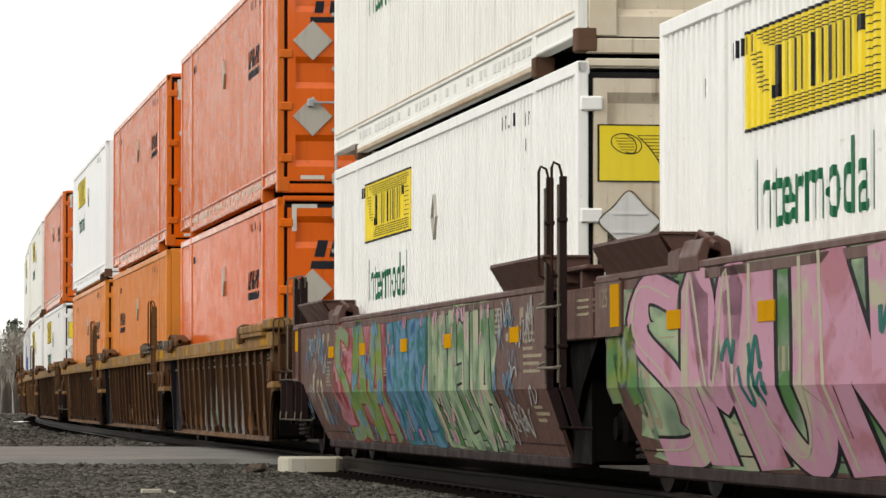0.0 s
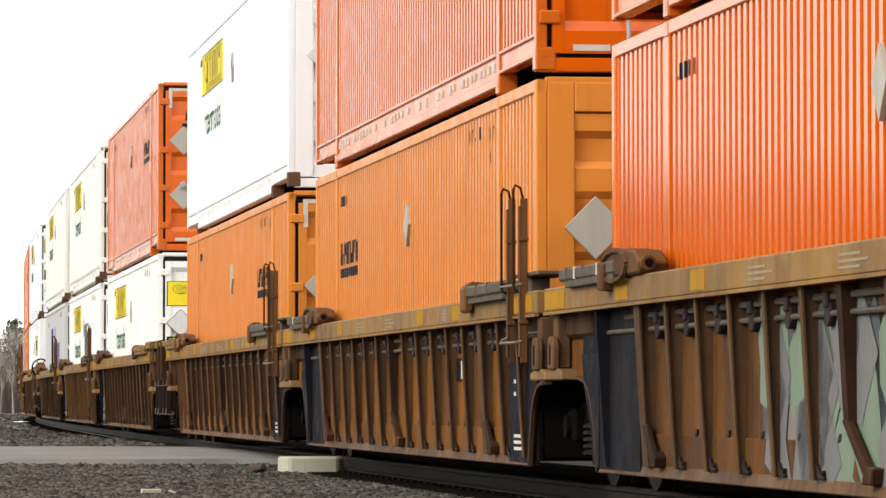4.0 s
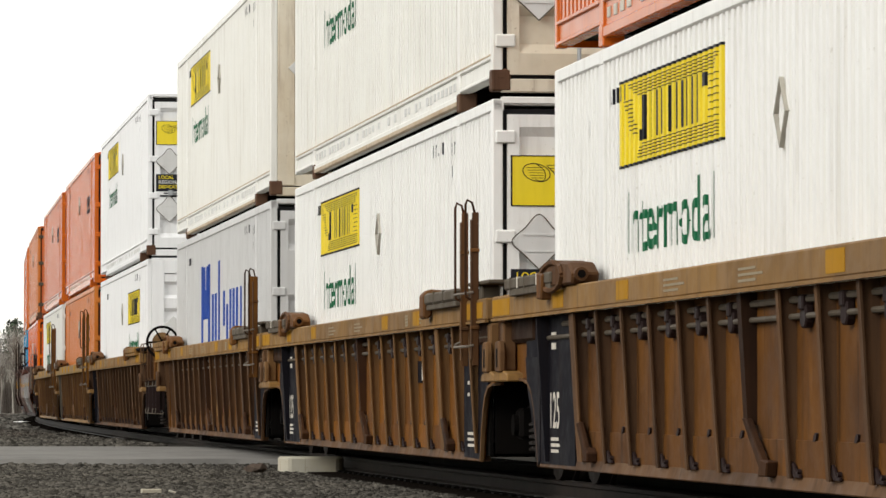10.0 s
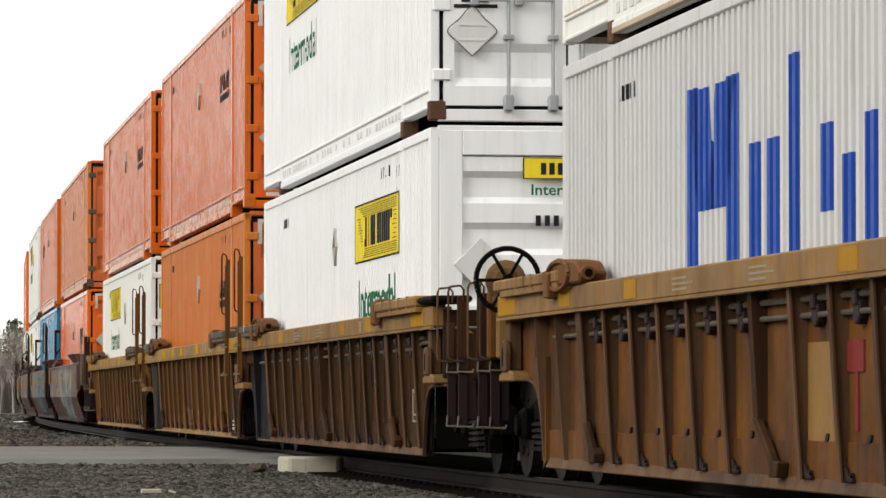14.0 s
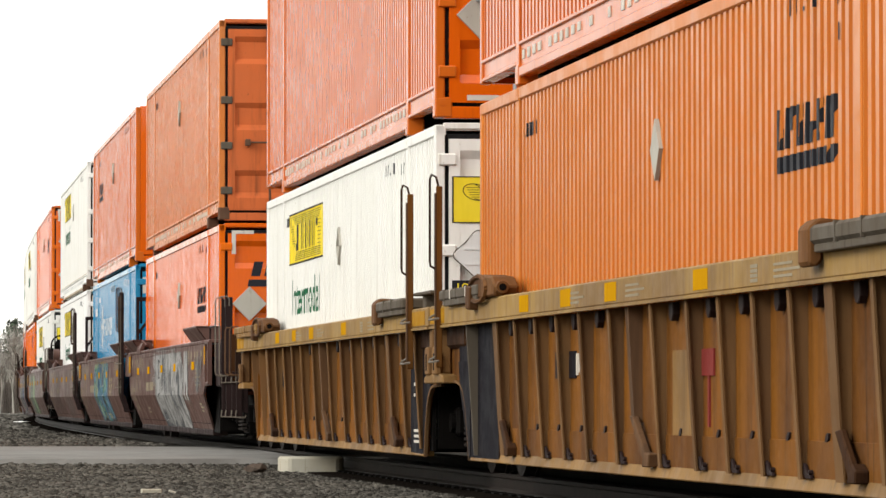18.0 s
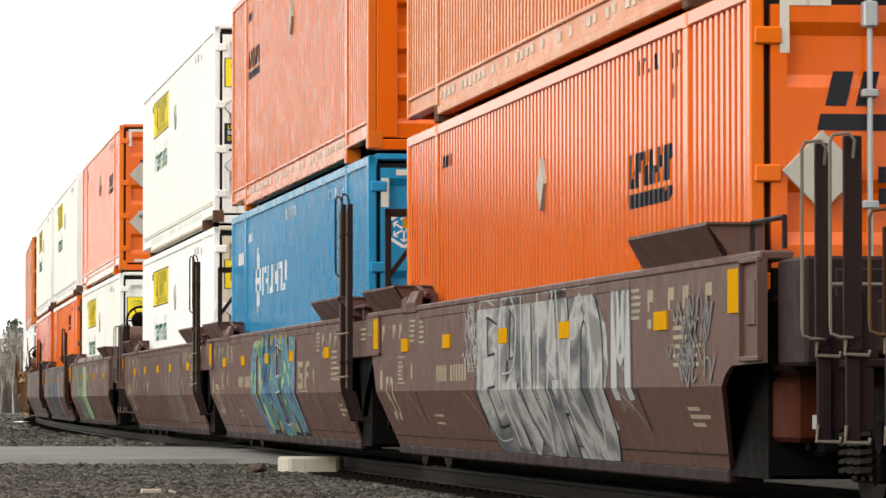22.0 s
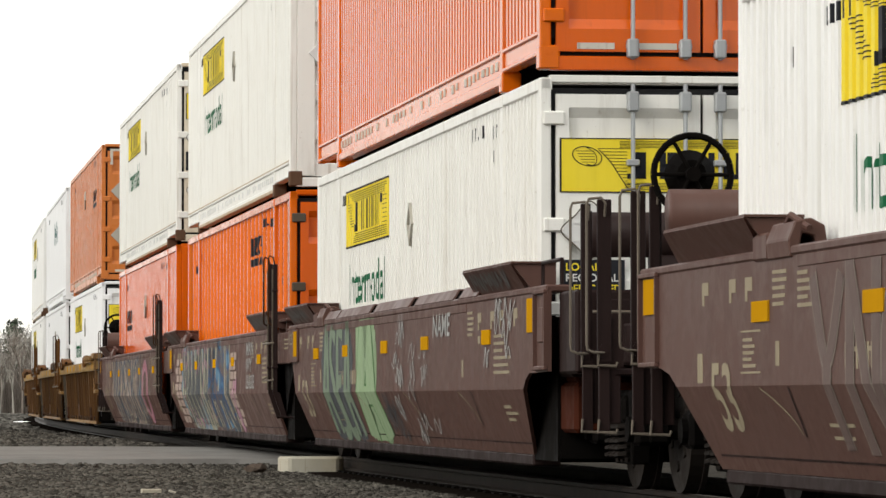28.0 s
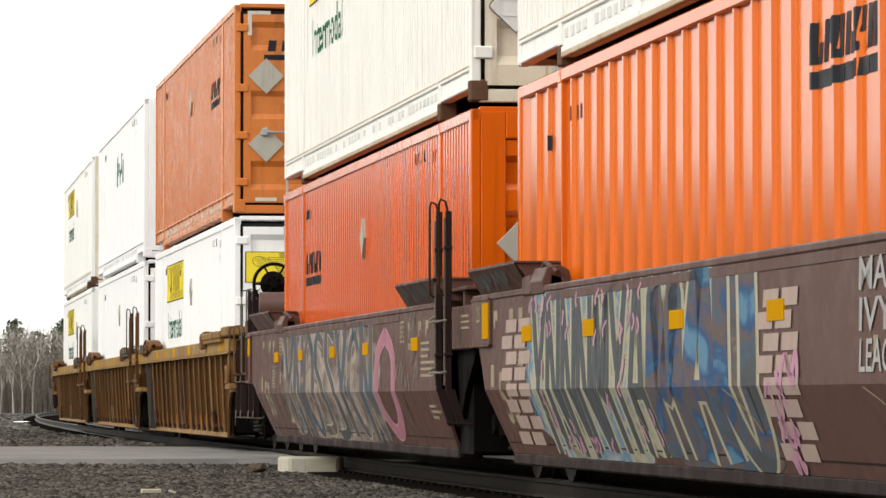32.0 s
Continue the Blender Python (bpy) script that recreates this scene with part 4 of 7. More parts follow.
def on_flank(bm, lift, low=0.24, high=1.49):
    geo = lambda: bm.verts[:] + bm.edges[:] + bm.faces[:]
    bmesh.ops.bisect_plane(bm, geom=geo(), plane_co=(0, 0, 0.75), plane_no=(0, 0, 1))
    bmesh.ops.bisect_plane(bm, geom=geo(), plane_co=(0, 0, low), plane_no=(0, 0, 1), clear_inner=True)
    bmesh.ops.bisect_plane(bm, geom=geo(), plane_co=(0, 0, high), plane_no=(0, 0, 1), clear_outer=True)
    for v in bm.verts:
        v.co.y = -maroon_y(v.co.z) - lift


def graffiti(parent, seed, x0, x1, z0, z1, count, fill, edge, back=None, accents=(), width=0.06, fat=0.15, rim=0.05, shine=None, shade=None):
    """Sprayed lettering that cannot be read: a cloud, fat outlined strokes, shines and accents."""
    r = random.Random(seed)
    cells = []
    w = (x1 - x0) / count
    for i in range(count):
        shape = r.choice(GLYPHS)
        top, low, slant = z1 - r.random() * 0.08, z0 + r.random() * 0.06, r.uniform(-0.12, 0.12) * w
        cells.append([[(x0 + w * (i + px * 1.02 - 0.01) + slant * (pz - 0.5), low + (top - low) * pz) for px, pz in line] for line in shape])
    half = fat * w

    def cloud(bm):
        n = 60
        ring_ = []
        for k in range(n):
            a = 2 * math.pi * k / n
            rr = 1 + 0.05 * math.sin(5 * a + seed) + 0.04 * math.sin(13 * a) + 0.03 * math.sin(23 * a + seed)
            cx, cz = (x0 + x1) / 2, (z0 + z1) / 2
            px = cx + (x1 - x0) * 0.53 * rr * math.copysign(abs(math.cos(a)) ** 0.35, math.cos(a))
            pz = cz + (z1 - z0) * 0.52 * rr * math.copysign(abs(math.sin(a)) ** 0.45, math.sin(a))
            ring_.append(bm.verts.new((px, 0, pz)))
        bm.faces.new(ring_[::-1])
        bmesh.ops.triangulate(bm, faces=bm.faces[:])
        on_flank(bm, 0.002)

    def spray(name, key, cell, wd, wx, lift, mat, label, dx=0.0, dz=0.0):
        for q, line in enumerate(cell):
            def build(bm):
                stroke(bm, [(px + dx, pz + dz) for px, pz in line], wd, wx / wd)
                on_flank(bm, lift + 0.0002 * q)
            put(name, (key, seed, k, q), build, SPRAY[mat], parent, None, label)

    def bits(bm):
        q = random.Random(seed + 9)
        for cell in cells:
            for k in range(6):
                px, pz = q.choice(cell[0])
                px, pz = px + q.uniform(-0.35, 0.35) * w, min(1.38, max(0.34, pz + q.uniform(-0.3, 0.3)))
                stroke(bm, [(px, pz - 0.05), (px + q.uniform(-0.05, 0.1), pz), (px + q.uniform(-0.05, 0.15), pz + 0.06)], width * 0.2, 3.0)
        on_flank(bm, 0.0086)
    if back:
        put("graffiti_cloud", ("cloud", seed), cloud, SPRAY[back], parent, None, "sprayed colour cloud")
    for k, cell in enumerate(cells):
        if shade:
            spray("graffiti_shade", "gsha", cell, width + 0.03, half + rim, 0.0026 + 0.0002 * (k % 2), shade, "sprayed drop shade", 0.14 * w, -0.04)
        spray("graffiti_outline", "gout", cell, width + 0.022, half + rim, 0.0036 + 0.0006 * (k % 2), edge, "sprayed outline")
    for k, cell in enumerate(cells):
        spray("graffiti_stroke", "gfill", cell, width, half, 0.0054 + 0.0006 * (k % 2), fill, "sprayed stroke that cannot be read")
        if shine:
            spray("graffiti_shine", "gshi", cell[:1], 0.006, half * 0.09, 0.0072 + 0.0002 * (k % 2), shine, "sprayed highlight", -0.55 * half, 0.02)
    for a in accents[:1]:
        put("graffiti_accent", ("gacc", seed), bits, SPRAY[a], parent)["kind"] = "stuff"


def brick_rows(parent, key, x, cols, rows, w, h, z0, mat):
    """Sprayed blocks in staggered rows."""
    for k in range(cols * rows):
        c, q = k % cols, k // cols
        put("graffiti_block", ("brick", key, k), lambda bm: quad(bm, x + c * w * 1.2 + 0.4 * w * (q % 2), x + c * w * 1.2 + w + 0.4 * w * (q % 2), z0 + q * h * 1.25, z0 + q * h * 1.25 + h, 0.06 * w) or on_flank(bm, 0.0068), SPRAY[mat], parent)


def flap_tag(parent, x0, x1, seed):
    """Pale scribble on a flared guide."""
    def build(bm):
        r = random.Random(seed)
        n = int((x1 - x0) / 0.28)
        for k in range(n):
            x = x0 + k * 0.28
            stroke(bm, [(x, 0.15), (x + r.uniform(0.0, 0.12), 0.85), (x + r.uniform(0.1, 0.2), r.uniform(0.2, 0.5)), (x + 0.22, r.uniform(0.6, 0.9))], 0.05, 0.5)
        for v in bm.verts:
            q = v.co.z
            v.co = Vector((v.co.x - 0.27 * (1 - q), -1.505 - 0.16 * q, 1.516 + 0.19 * q))
    put("graffiti_tag", ("flaptag", seed), build, SPRAY["grey"], parent, None, "pale sprayed scribble")["kind"] = "stuff"


def tag_words(parent, lines, x, z, h, mat):
    """A sprayed tag in loose capitals, line under line."""
    for k, (text, w) in enumerate(lines):
        def build(bm):
            t = words(text, h, w, 0.12, 0.012)
            for v in t.verts:
                v.co = Vector((v.co.x + x, 0, v.co.y + z - k * h * 1.25))
            me = bpy.data.meshes.new("tmp")
            t.to_mesh(me)
            bm.from_mesh(me)
            on_flank(bm, 0.0088)
        put("lettering", ("tagword", text, x, z), build, SPRAY[mat], parent, None, "white sprayed tag")


def scatter_tags(parent, seed, xs, zs, n, mat, thick=0.008):
    def build(bm):
        r = random.Random(seed)
        for k in range(n):
            x, z, h, ph = r.uniform(*xs), r.uniform(*zs), r.uniform(0.05, 0.13), r.uniform(0, 6)
            step, lean = r.uniform(0.05, 0.10), r.uniform(-0.5, 0.8)
            pts = []
            for q in range(6):
                dz = h * math.sin(q * 1.9 + ph)
                pts.append((x + step * q + lean * dz + r.uniform(-0.05, 0.05), z + dz + r.uniform(-0.02, 0.02)))
            stroke(bm, pts, thick * r.uniform(0.6, 1.1))
        on_flank(bm, 0.0095)
    put("graffiti_tag", ("tag", seed), build, mat, parent)["kind"] = "stuff"


def mast_pair(root, mat, x, z0, z1, y=-1.53, gap=0.42):
    """The two tall posts of a corner ladder, with bent stirrups."""
    for k, dx in enumerate((0.0, gap)):
        lad = put("ladder_post", ("mast", x, z0, z1, k, gap), lambda bm, dx=dx: [box(bm, x + dx - 0.015, x + dx + 0.015, y, y + 0.055, z0, z1 - 0.02 * k, 0.006), box(bm, x + dx - 0.05, x + dx - 0.015, y + 0.04, y + 0.055, z0, z1 - 0.06 * k, 0.004)], mat, root)
        # Paler strip along the post: the edge's highlight put into the colour.
        put("post_edge", ("mastedge", x, z0, z1, k, gap), lambda bm, dx=dx: box(bm, x + dx - 0.04, x + dx + 0.018, y - 0.012, y + 0.002, z0 + 0.05, z1 - 0.08, 0.003), WEB if mat not in (MAROON_DK,) else GREYBOX, lad)
        for z in (z0 + 0.05, z0 + 0.42) if gap > 1 else (z0 + 0.16, z0 + 0.60) if not k else ():
            put("ladder_rung", ("mstir", x, z, k, gap), lambda bm, dx=dx, z=z: pipe(bm, [(x + dx, y, z + 0.05), (x + dx - 0.03, y - 0.05, z + 0.02), (x + dx - 0.02, y - 0.06, z), (x + dx + (0.10 if gap > 1 else gap), y - 0.04, z), (x + dx + (0.12 if gap > 1 else gap + 0.02), y + 0.01, z + 0.01)], 0.011), IRON, lad)
        put("grab_iron", ("mgrab", x, z0, z1, k, gap), lambda bm, dx=dx: pipe(bm, [(x + dx, y, z1 - 0.75), (x + dx, y - 0.05, z1 - 0.72), (x + dx, y - 0.055, z1 - 0.68), (x + dx, y - 0.055, z1 + 0.04), (x + dx, y - 0.04, z1 + 0.08), (x + dx, y, z1 + 0.06), (x + dx, y + 0.02, z1 - 0.02)], 0.011), BROWN_DK, lad)
        if gap < 1:
            for z in (z0 + 0.3, z1 - 0.35):
                put("post_bracket", ("mbrk", x, z, k, gap), lambda bm, dx=dx, z=z: box(bm, x + dx - 0.03, x + dx + 0.03, y - 0.015, y + 0.06, z, z + 0.03, 0.005), mat, lad)


def end_ladder(root, mat, x, flip, top):
    """Corner steps and hooped grab irons at the coupled end of a car."""
    for k, dx in enumerate((0.0, 0.70)):
        xx = x + flip * dx
        tall = 1.34 + 0.22 * k if top < 1.9 else top
        post = put("ladder_post", ("epost", x, k, top), lambda bm, xx=xx, k=k, tall=tall: [box(bm, xx - 0.02, xx + 0.02, -1.47, -1.40 + 0.03 * k, 0.93, tall, 0.006), box(bm, xx - 0.035, xx - 0.012, -1.40, -1.385, 0.95, tall - 0.05, 0.004),
                                                                          prism(bm, [(-1.40, 0.78), (-1.28, 0.90), (-1.28, 1.24), (-1.40, 1.24)], "x", xx - 0.03, xx - 0.005)], mat, root)
        put("step_hanger", ("ehang", x, k), lambda bm, xx=xx, k=k: [box(bm, xx - 0.015, xx + 0.015, -1.46, -1.38, 0.43, 0.96, 0.006), box(bm, xx - 0.03, xx - 0.01, -1.38, -1.30, 0.50, 0.96, 0.006), prism(bm, [(-1.44, 0.96), (-1.48, 1.00), (-1.44, 1.06), (-1.38, 1.02)], "x", xx - 0.02, xx + 0.03)], MAROON_DK, root)
        put("grab_iron", ("egrab", x, k, top), lambda bm, xx=xx: pipe(bm, [(xx + 0.02, -1.42, 1.00), (xx + 0.06, -1.50, 1.00), (xx + 0.06, -1.55, 1.02), (xx + 0.06, -1.555, 1.06), (xx + 0.06, -1.555, top - 0.04), (xx + 0.06, -1.54, top), (xx + 0.06, -1.45, top + 0.01), (xx + 0.06, -1.42, top - 0.03), (xx + 0.02, -1.42, top - 0.12)], 0.010), IRON if top > 1.9 else WEB, post)
        for z in (0.43, 0.90):
            put("step", ("estep", x, k, z), lambda bm, xx=xx, z=z: [pipe(bm, [(xx + 0.02, -1.46, z + 0.10), (xx + 0.03, -1.47, z + 0.01), (xx + 0.03, -1.34, z + 0.005), (xx + 0.02, -1.33, z + 0.03)], 0.011)], IRON, post)
    for s in (-1, 1):
        put("sill_step", ("sstep", x, s), lambda bm, s=s: box(bm, min(x - 0.1 * flip, x + 0.7 * flip), max(x - 0.1 * flip, x + 0.7 * flip), s * 1.2 - 0.14, s * 1.2 + 0.14, 0.84, 0.89, 0.01), mat, root)
    put("hand_rail", ("ehand", x, top), lambda bm: pipe(bm, [(x + 0.1, -1.40, 1.30), (x + 0.1, -1.05, 1.30), (x + 0.1, -1.0, 1.50), (x + 0.1, -0.55, 1.50), (x + 0.1, -0.5, 1.2)], 0.012), IRON, root)


def brake_wheel(root, mat, x, z, yc):
    def build(bm):
        n = 22
        for i in range(n):
            a, b = 2 * math.pi * i / n, 2 * math.pi * (i + 1) / n
            rod(bm, (x, yc + 0.26 * math.cos(a), z + 0.26 * math.sin(a)), (x, yc + 0.26 * math.cos(b), z + 0.26 * math.sin(b)), 0.022, 6)
        for i in range(6):
            a = 2 * math.pi * i / 6
            rod(bm, (x, yc, z), (x, yc + 0.26 * math.cos(a), z + 0.26 * math.sin(a)), 0.014, 6)
        rod(bm, (x - 0.06, yc, z), (x + 0.06, yc, z), 0.05, 10)
    put("brake_wheel", ("bwheel", x, z), build, mat, root, None, "spoked hand brake wheel")
    put("brake_stand", ("bstand", x, z), lambda bm: [box(bm, x - 0.12, x - 0.04, yc - 0.08, yc + 0.12, 1.0, z - 0.1, 0.02), rod(bm, (x - 0.10, yc, z), (x - 0.02, yc, z), 0.17, 18, 0.10), box(bm, x - 0.2, x - 0.06, yc - 0.10, yc + 0.13, z - 0.2, z + 0.12, 0.03)], CHORD if z < 1.7 else mat, root)


def coupled_end(root, mat, dark, sgn, brake, top=1.64, wheel=1.64):
    """Platform, coupler and ladders where a car ends."""
    def platform(bm):
        a, b = sorted((sgn * 8.75, sgn * 11.15))
        box(bm, a, b, -1.15, 1.15, 0.92, 1.22, 0.02)
        a, b = sorted((sgn * 8.7, sgn * 9.3))
        box(bm, a, b, -1.34, 1.34, 0.84, 1.28, 0.03)
        a, b = sorted((sgn * 9.93, sgn * 9.99))
        box(bm, a, b, -1.42, 1.42, 0.86, 1.47, 0.01)
    put("end_platform", ("eplat", sgn), platform, BROWN_DK if mat in (BROWN, OCHRE) else mat, root)
    put("draft_sill", ("draft", sgn), lambda bm: box(bm, min(sgn * 8.2, sgn * 11.4), max(sgn * 8.2, sgn * 11.4), -0.28, 0.28, 0.62, 0.92, 0.03), dark, root)
    put("coupler", ("cpl", sgn), lambda bm: [rod(bm, (sgn * 11.3, 0, 0.78), (sgn * 11.75, 0, 0.78), 0.1, 8), box(bm, min(sgn * 11.6, sgn * 11.84), max(sgn * 11.6, sgn * 11.84), -0.2, 0.2, 0.62, 0.94, 0.04)], dark, root)
    put("air_hose", ("hose", sgn), lambda bm: pipe(bm, [(sgn * 11.2, -0.45, 0.75), (sgn * 11.5, -0.42, 0.45), (sgn * 11.75, -0.3, 0.36), (sgn * 11.84, -0.2, 0.42)], 0.03, 6), BLACK, root)
    put("end_rail", ("erail", sgn), lambda bm: pipe(bm, [(sgn * 11.1, -1.1, 1.2), (sgn * 11.1, -1.1, 1.55), (sgn * 11.1, 1.1, 1.55), (sgn * 11.1, 1.1, 1.2)], 0.02, 6), mat, root)
    end_ladder(root, BROWN_DK if mat in (BROWN, OCHRE) else mat, sgn * 10.55, sgn, top)
    if brake:
        brake_wheel(root, dark, sgn * (10.2 if wheel < 1.7 else 10.4), wheel, -1.37 if wheel < 1.7 else -1.21)
        if wheel < 1.7:
            put("brake_housing", ("bhouse", sgn, wheel), lambda bm: prism(bm, [(-1.50, 1.0), (-1.50, wheel - 0.1), (-1.45, wheel + 0.04), (-1.37, wheel + 0.08), (-1.27, wheel + 0.04), (-1.20, wheel - 0.1), (-1.16, 1.0)], "x", sgn * 10.2 - 0.3, sgn * 10.2 - 0.18, 0.02), mat, root, None, "rounded brake gear housing")
        zt = min(wheel - 0.12, 1.80) if wheel < 1.8 else 1.88
        xt = sgn * (9.5 if wheel < 1.8 else 10.12)
        put("air_tank", ("tank", sgn, wheel), lambda bm: [rod(bm, (xt, -1.15 if wheel < 1.8 else -1.42, zt), (xt, 0.9, zt), 0.16, 18), box(bm, xt - 0.1, xt + 0.1, -0.6, 0.6, 1.2, zt - 0.1)], mat if wheel < 1.8 else MAROON, root, None, "air reservoir", True)


def joint_end(root, mat, dark, sgn):
    """The articulated joint between two units of one car."""
    if mat in (BROWN, OCHRE):
        mat = BROWN_DK
    put("end_beam", ("jbeam", sgn), lambda bm: [box(bm, min(sgn * 8.25, sgn * 9.72), max(sgn * 8.25, sgn * 9.72), -1.42, 1.42, 1.12, 1.46, 0.03), box(bm, min(sgn * 8.2, sgn * 8.5), max(sgn * 8.2, sgn * 8.5), -1.2, 1.2, 0.95, 1.12)], mat, root)
    put("joint_casting", ("jcast", sgn), lambda bm: rod(bm, (sgn * 8.4, 0, 0.85), (sgn * 9.78, 0, 0.85), 0.22, 10), dark, root)


def lock_post(root, x, mat):
    """The upright locking casting under the chord's end, with its slot and foot."""
    def build(bm):
        box(bm, x - 0.09, x + 0.09, -1.485, -1.38, 0.90, 1.295, 0.012)
        prism(bm, [(x - 0.12, 0.89), (x + 0.12, 0.89), (x + 0.13, 1.06), (x + 0.09, 1.14), (x - 0.09, 1.14), (x - 0.13, 1.06)], "y", -1.525, -1.47, 0.012)
    post = put("lock_post", ("lpost", x), build, mat, root, None, "worn upright locking casting")
    # Solid dark blocks stand in for the shade inside the slots.
    put("slot", ("lslot", x), lambda bm: [box(bm, x + 0.088, x + 0.094, -1.505, -1.478, 0.93, 1.08), box(bm, x - 0.03, x + 0.03, -1.529, -1.520, 0.93, 1.08)], SOOT_SHADE, post)
    put("foot", ("lfoot", x), lambda bm: prism(bm, [(x - 0.36, 0.815), (x + 0.38, 0.815), (x + 0.36, 0.875), (x + 0.16, 0.90), (x - 0.16, 0.90), (x - 0.34, 0.875)], "y", -1.50, -1.36, 0.010), CHORD, post, None, "worn ochre foot")


RIBS = [-6.05 + 1.025 * k for k in range(15)]


def brown_well(label, lead, tail, brake_lead=False, brake_tail=False, mural=None, dark=False, seed=1, mast=2.15, bright=False, numbered=False, ochre=False):
    """A ribbed three-unit well car's unit, ochre brown."""
    root = new("well_car")
    tagged(root, label, "freight car", "ribbed brown well cars")
    mat = BROWN_DK if dark else OCHRE if bright or ochre else BROWN
    # Ribs take a greyer, paler tone than the plates between them.
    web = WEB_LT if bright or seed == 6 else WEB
    a, b = -9.75, (9.97 if lead else 9.6)
    front = [(8.42, 0.17), (8.50, 0.41), (8.60, 0.60), (8.71, 0.71), (8.87, 0.785), (9.05, 0.805), (b, 0.81)]
    rear = [(-8.10, 0.17), (-8.20, 0.42), (-8.32, 0.62), (-8.46, 0.75), (-8.64, 0.815), (-8.9, 0.84), (-9.7, 0.845)]
    for s in (0, 1):
        m = HALF_TURN if s else None
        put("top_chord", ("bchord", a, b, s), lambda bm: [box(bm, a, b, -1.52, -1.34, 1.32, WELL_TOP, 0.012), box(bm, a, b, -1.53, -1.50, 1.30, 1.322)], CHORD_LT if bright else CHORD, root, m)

        def plate(bm):
            prism(bm, front[:6] + [(9.05, 1.31), (-8.75, 1.31)] + rear[4::-1], "y", -1.372, -1.352)
        put("side_plate", ("bplate", b), plate, mat, root, m)
        put("lower_strake", "bstrake", lambda bm: box(bm, -8.05, 8.36, -1.381, -1.370, 0.21, 0.44, 0.003), mat, root, m)
        put("bottom_sill", "bsill", lambda bm: prism(bm, [(-1.405, 0.15), (-1.30, 0.15), (-1.30, 0.25), (-1.375, 0.25)], "x", -8.05, 8.38, 0.008), WEB if not bright else CHORD, root, m)
        for i, x in enumerate(RIBS):
            if bright and i in (5, 7):
                x += (6 - i) * 0.22
            wide = i in (0, 12)
            if i == 6:
                continue

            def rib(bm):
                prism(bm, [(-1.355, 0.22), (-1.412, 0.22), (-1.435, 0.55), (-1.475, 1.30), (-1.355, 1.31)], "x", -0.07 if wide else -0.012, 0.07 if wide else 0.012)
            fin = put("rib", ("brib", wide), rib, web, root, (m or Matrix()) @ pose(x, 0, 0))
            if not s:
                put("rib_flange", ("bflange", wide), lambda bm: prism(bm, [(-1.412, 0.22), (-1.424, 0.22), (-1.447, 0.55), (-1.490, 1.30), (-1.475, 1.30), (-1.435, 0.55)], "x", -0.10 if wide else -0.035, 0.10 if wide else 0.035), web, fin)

                def hook(bm):
                    prism(bm, [(0.0, 0.315), (0.04, 0.305), (0.10, 0.255), (0.20, 0.245), (0.20, 0.225), (0.05, 0.225), (0.0, 0.25)], "y", -1.408, -1.388, 0.004)
                    rod(bm, (0.17, -1.388, 0.262), (0.17, -1.412, 0.262), 0.015, 8)
                if not wide and i < 14:
                    put("tie_hook", "bhook", hook, MAROON_DK, root, pose(x + 0.02, 0, 0))
                    put("drain_notch", "bnotch", lambda bm: prism(bm, [(-0.02, 0.435), (0.04, 0.435), (0.07, 0.455), (0.08, 0.48), (0.04, 0.485), (0.0, 0.465)], "y", -1.386, -1.37), MAROON_DK, root, pose(x + 0.50, 0, 0))
                if wide:
                    put("jack_pad", ("bjack", i), lambda bm: [prism(bm, [(-0.02, 0.50), (0.12, 0.51), (0.46, 0.27), (0.34, 0.22)], "y", -1.450, -1.41, 0.008), prism(bm, [(0.30, 0.22), (0.50, 0.22), (0.52, 0.29), (0.42, 0.33)], "y", -1.46, -1.38, 0.008)], BROWN_DK, root, pose(x, 0, 0), "slanted jacking lug")
                if not bright and i < 14 and i != 6:
                    put("pipe_bracket", "bbrk", lambda bm: [prism(bm, [(-0.07, 1.20), (-0.08, 1.11), (-0.04, 1.07), (0.04, 1.07), (0.08, 1.11), (0.07, 1.20)], "y", -1.425, -1.37, 0.01), box(bm, -0.05, 0.05, -1.44, -1.36, 1.17, 1.26, 0.01)], MAROON_DK, root, pose(x + 0.4, 0, 0))
                elif bright and i < 14:
                    put("drain_ear", "bear", lambda bm: prism(bm, [(-0.07, 1.30), (-0.07, 1.22), (-0.03, 1.18), (0.03, 1.18), (0.07, 1.22), (0.07, 1.30)], "y", -1.42, -1.37, 0.006), MAROON_DK, root, pose(x + 0.4, 0, 0))
        if not s:
            if not bright:
                put("train_pipe", "bpipe", lambda bm: [pipe(bm, [(-7.6, -1.405, 1.14), (8.0, -1.405, 1.14), (8.5, -1.405, 1.19), (9.1, -1.405, 1.19)], 0.018, 8), pipe(bm, [(-6.9, -1.40, 1.235), (8.6, -1.40, 1.235)], 0.022, 6)], GREYBOX, root)
            if tail:
                for k, x in enumerate((-8.28, -7.12)):
                    put("rib", ("btrib", k), lambda bm: prism(bm, [(-1.355, 0.22), (-1.412, 0.22), (-1.435, 0.55), (-1.485, 1.30), (-1.355, 1.31)], "x", -0.012, 0.012), web, root, pose(x + 0.2 * (k == 0), 0, 0))
            else:
                put("end_panel", "bnavy", lambda bm: prism(bm, [(-8.12, 0.18), (-6.40, 0.18), (-6.40, 1.30), (-8.7, 1.30), (-8.7, 0.8)], "y", -1.40, -1.374), NAVY, root, None, "flat panel at the unit's end")
                put("panel_rib", ("bnavyrib", bright), lambda bm: prism(bm, [(-1.375, 0.20), (-1.43, 0.20), (-1.50, 1.30), (-1.375, 1.30)], "x", -7.62, -7.58), NAVY if not bright else GREYBOX, root)
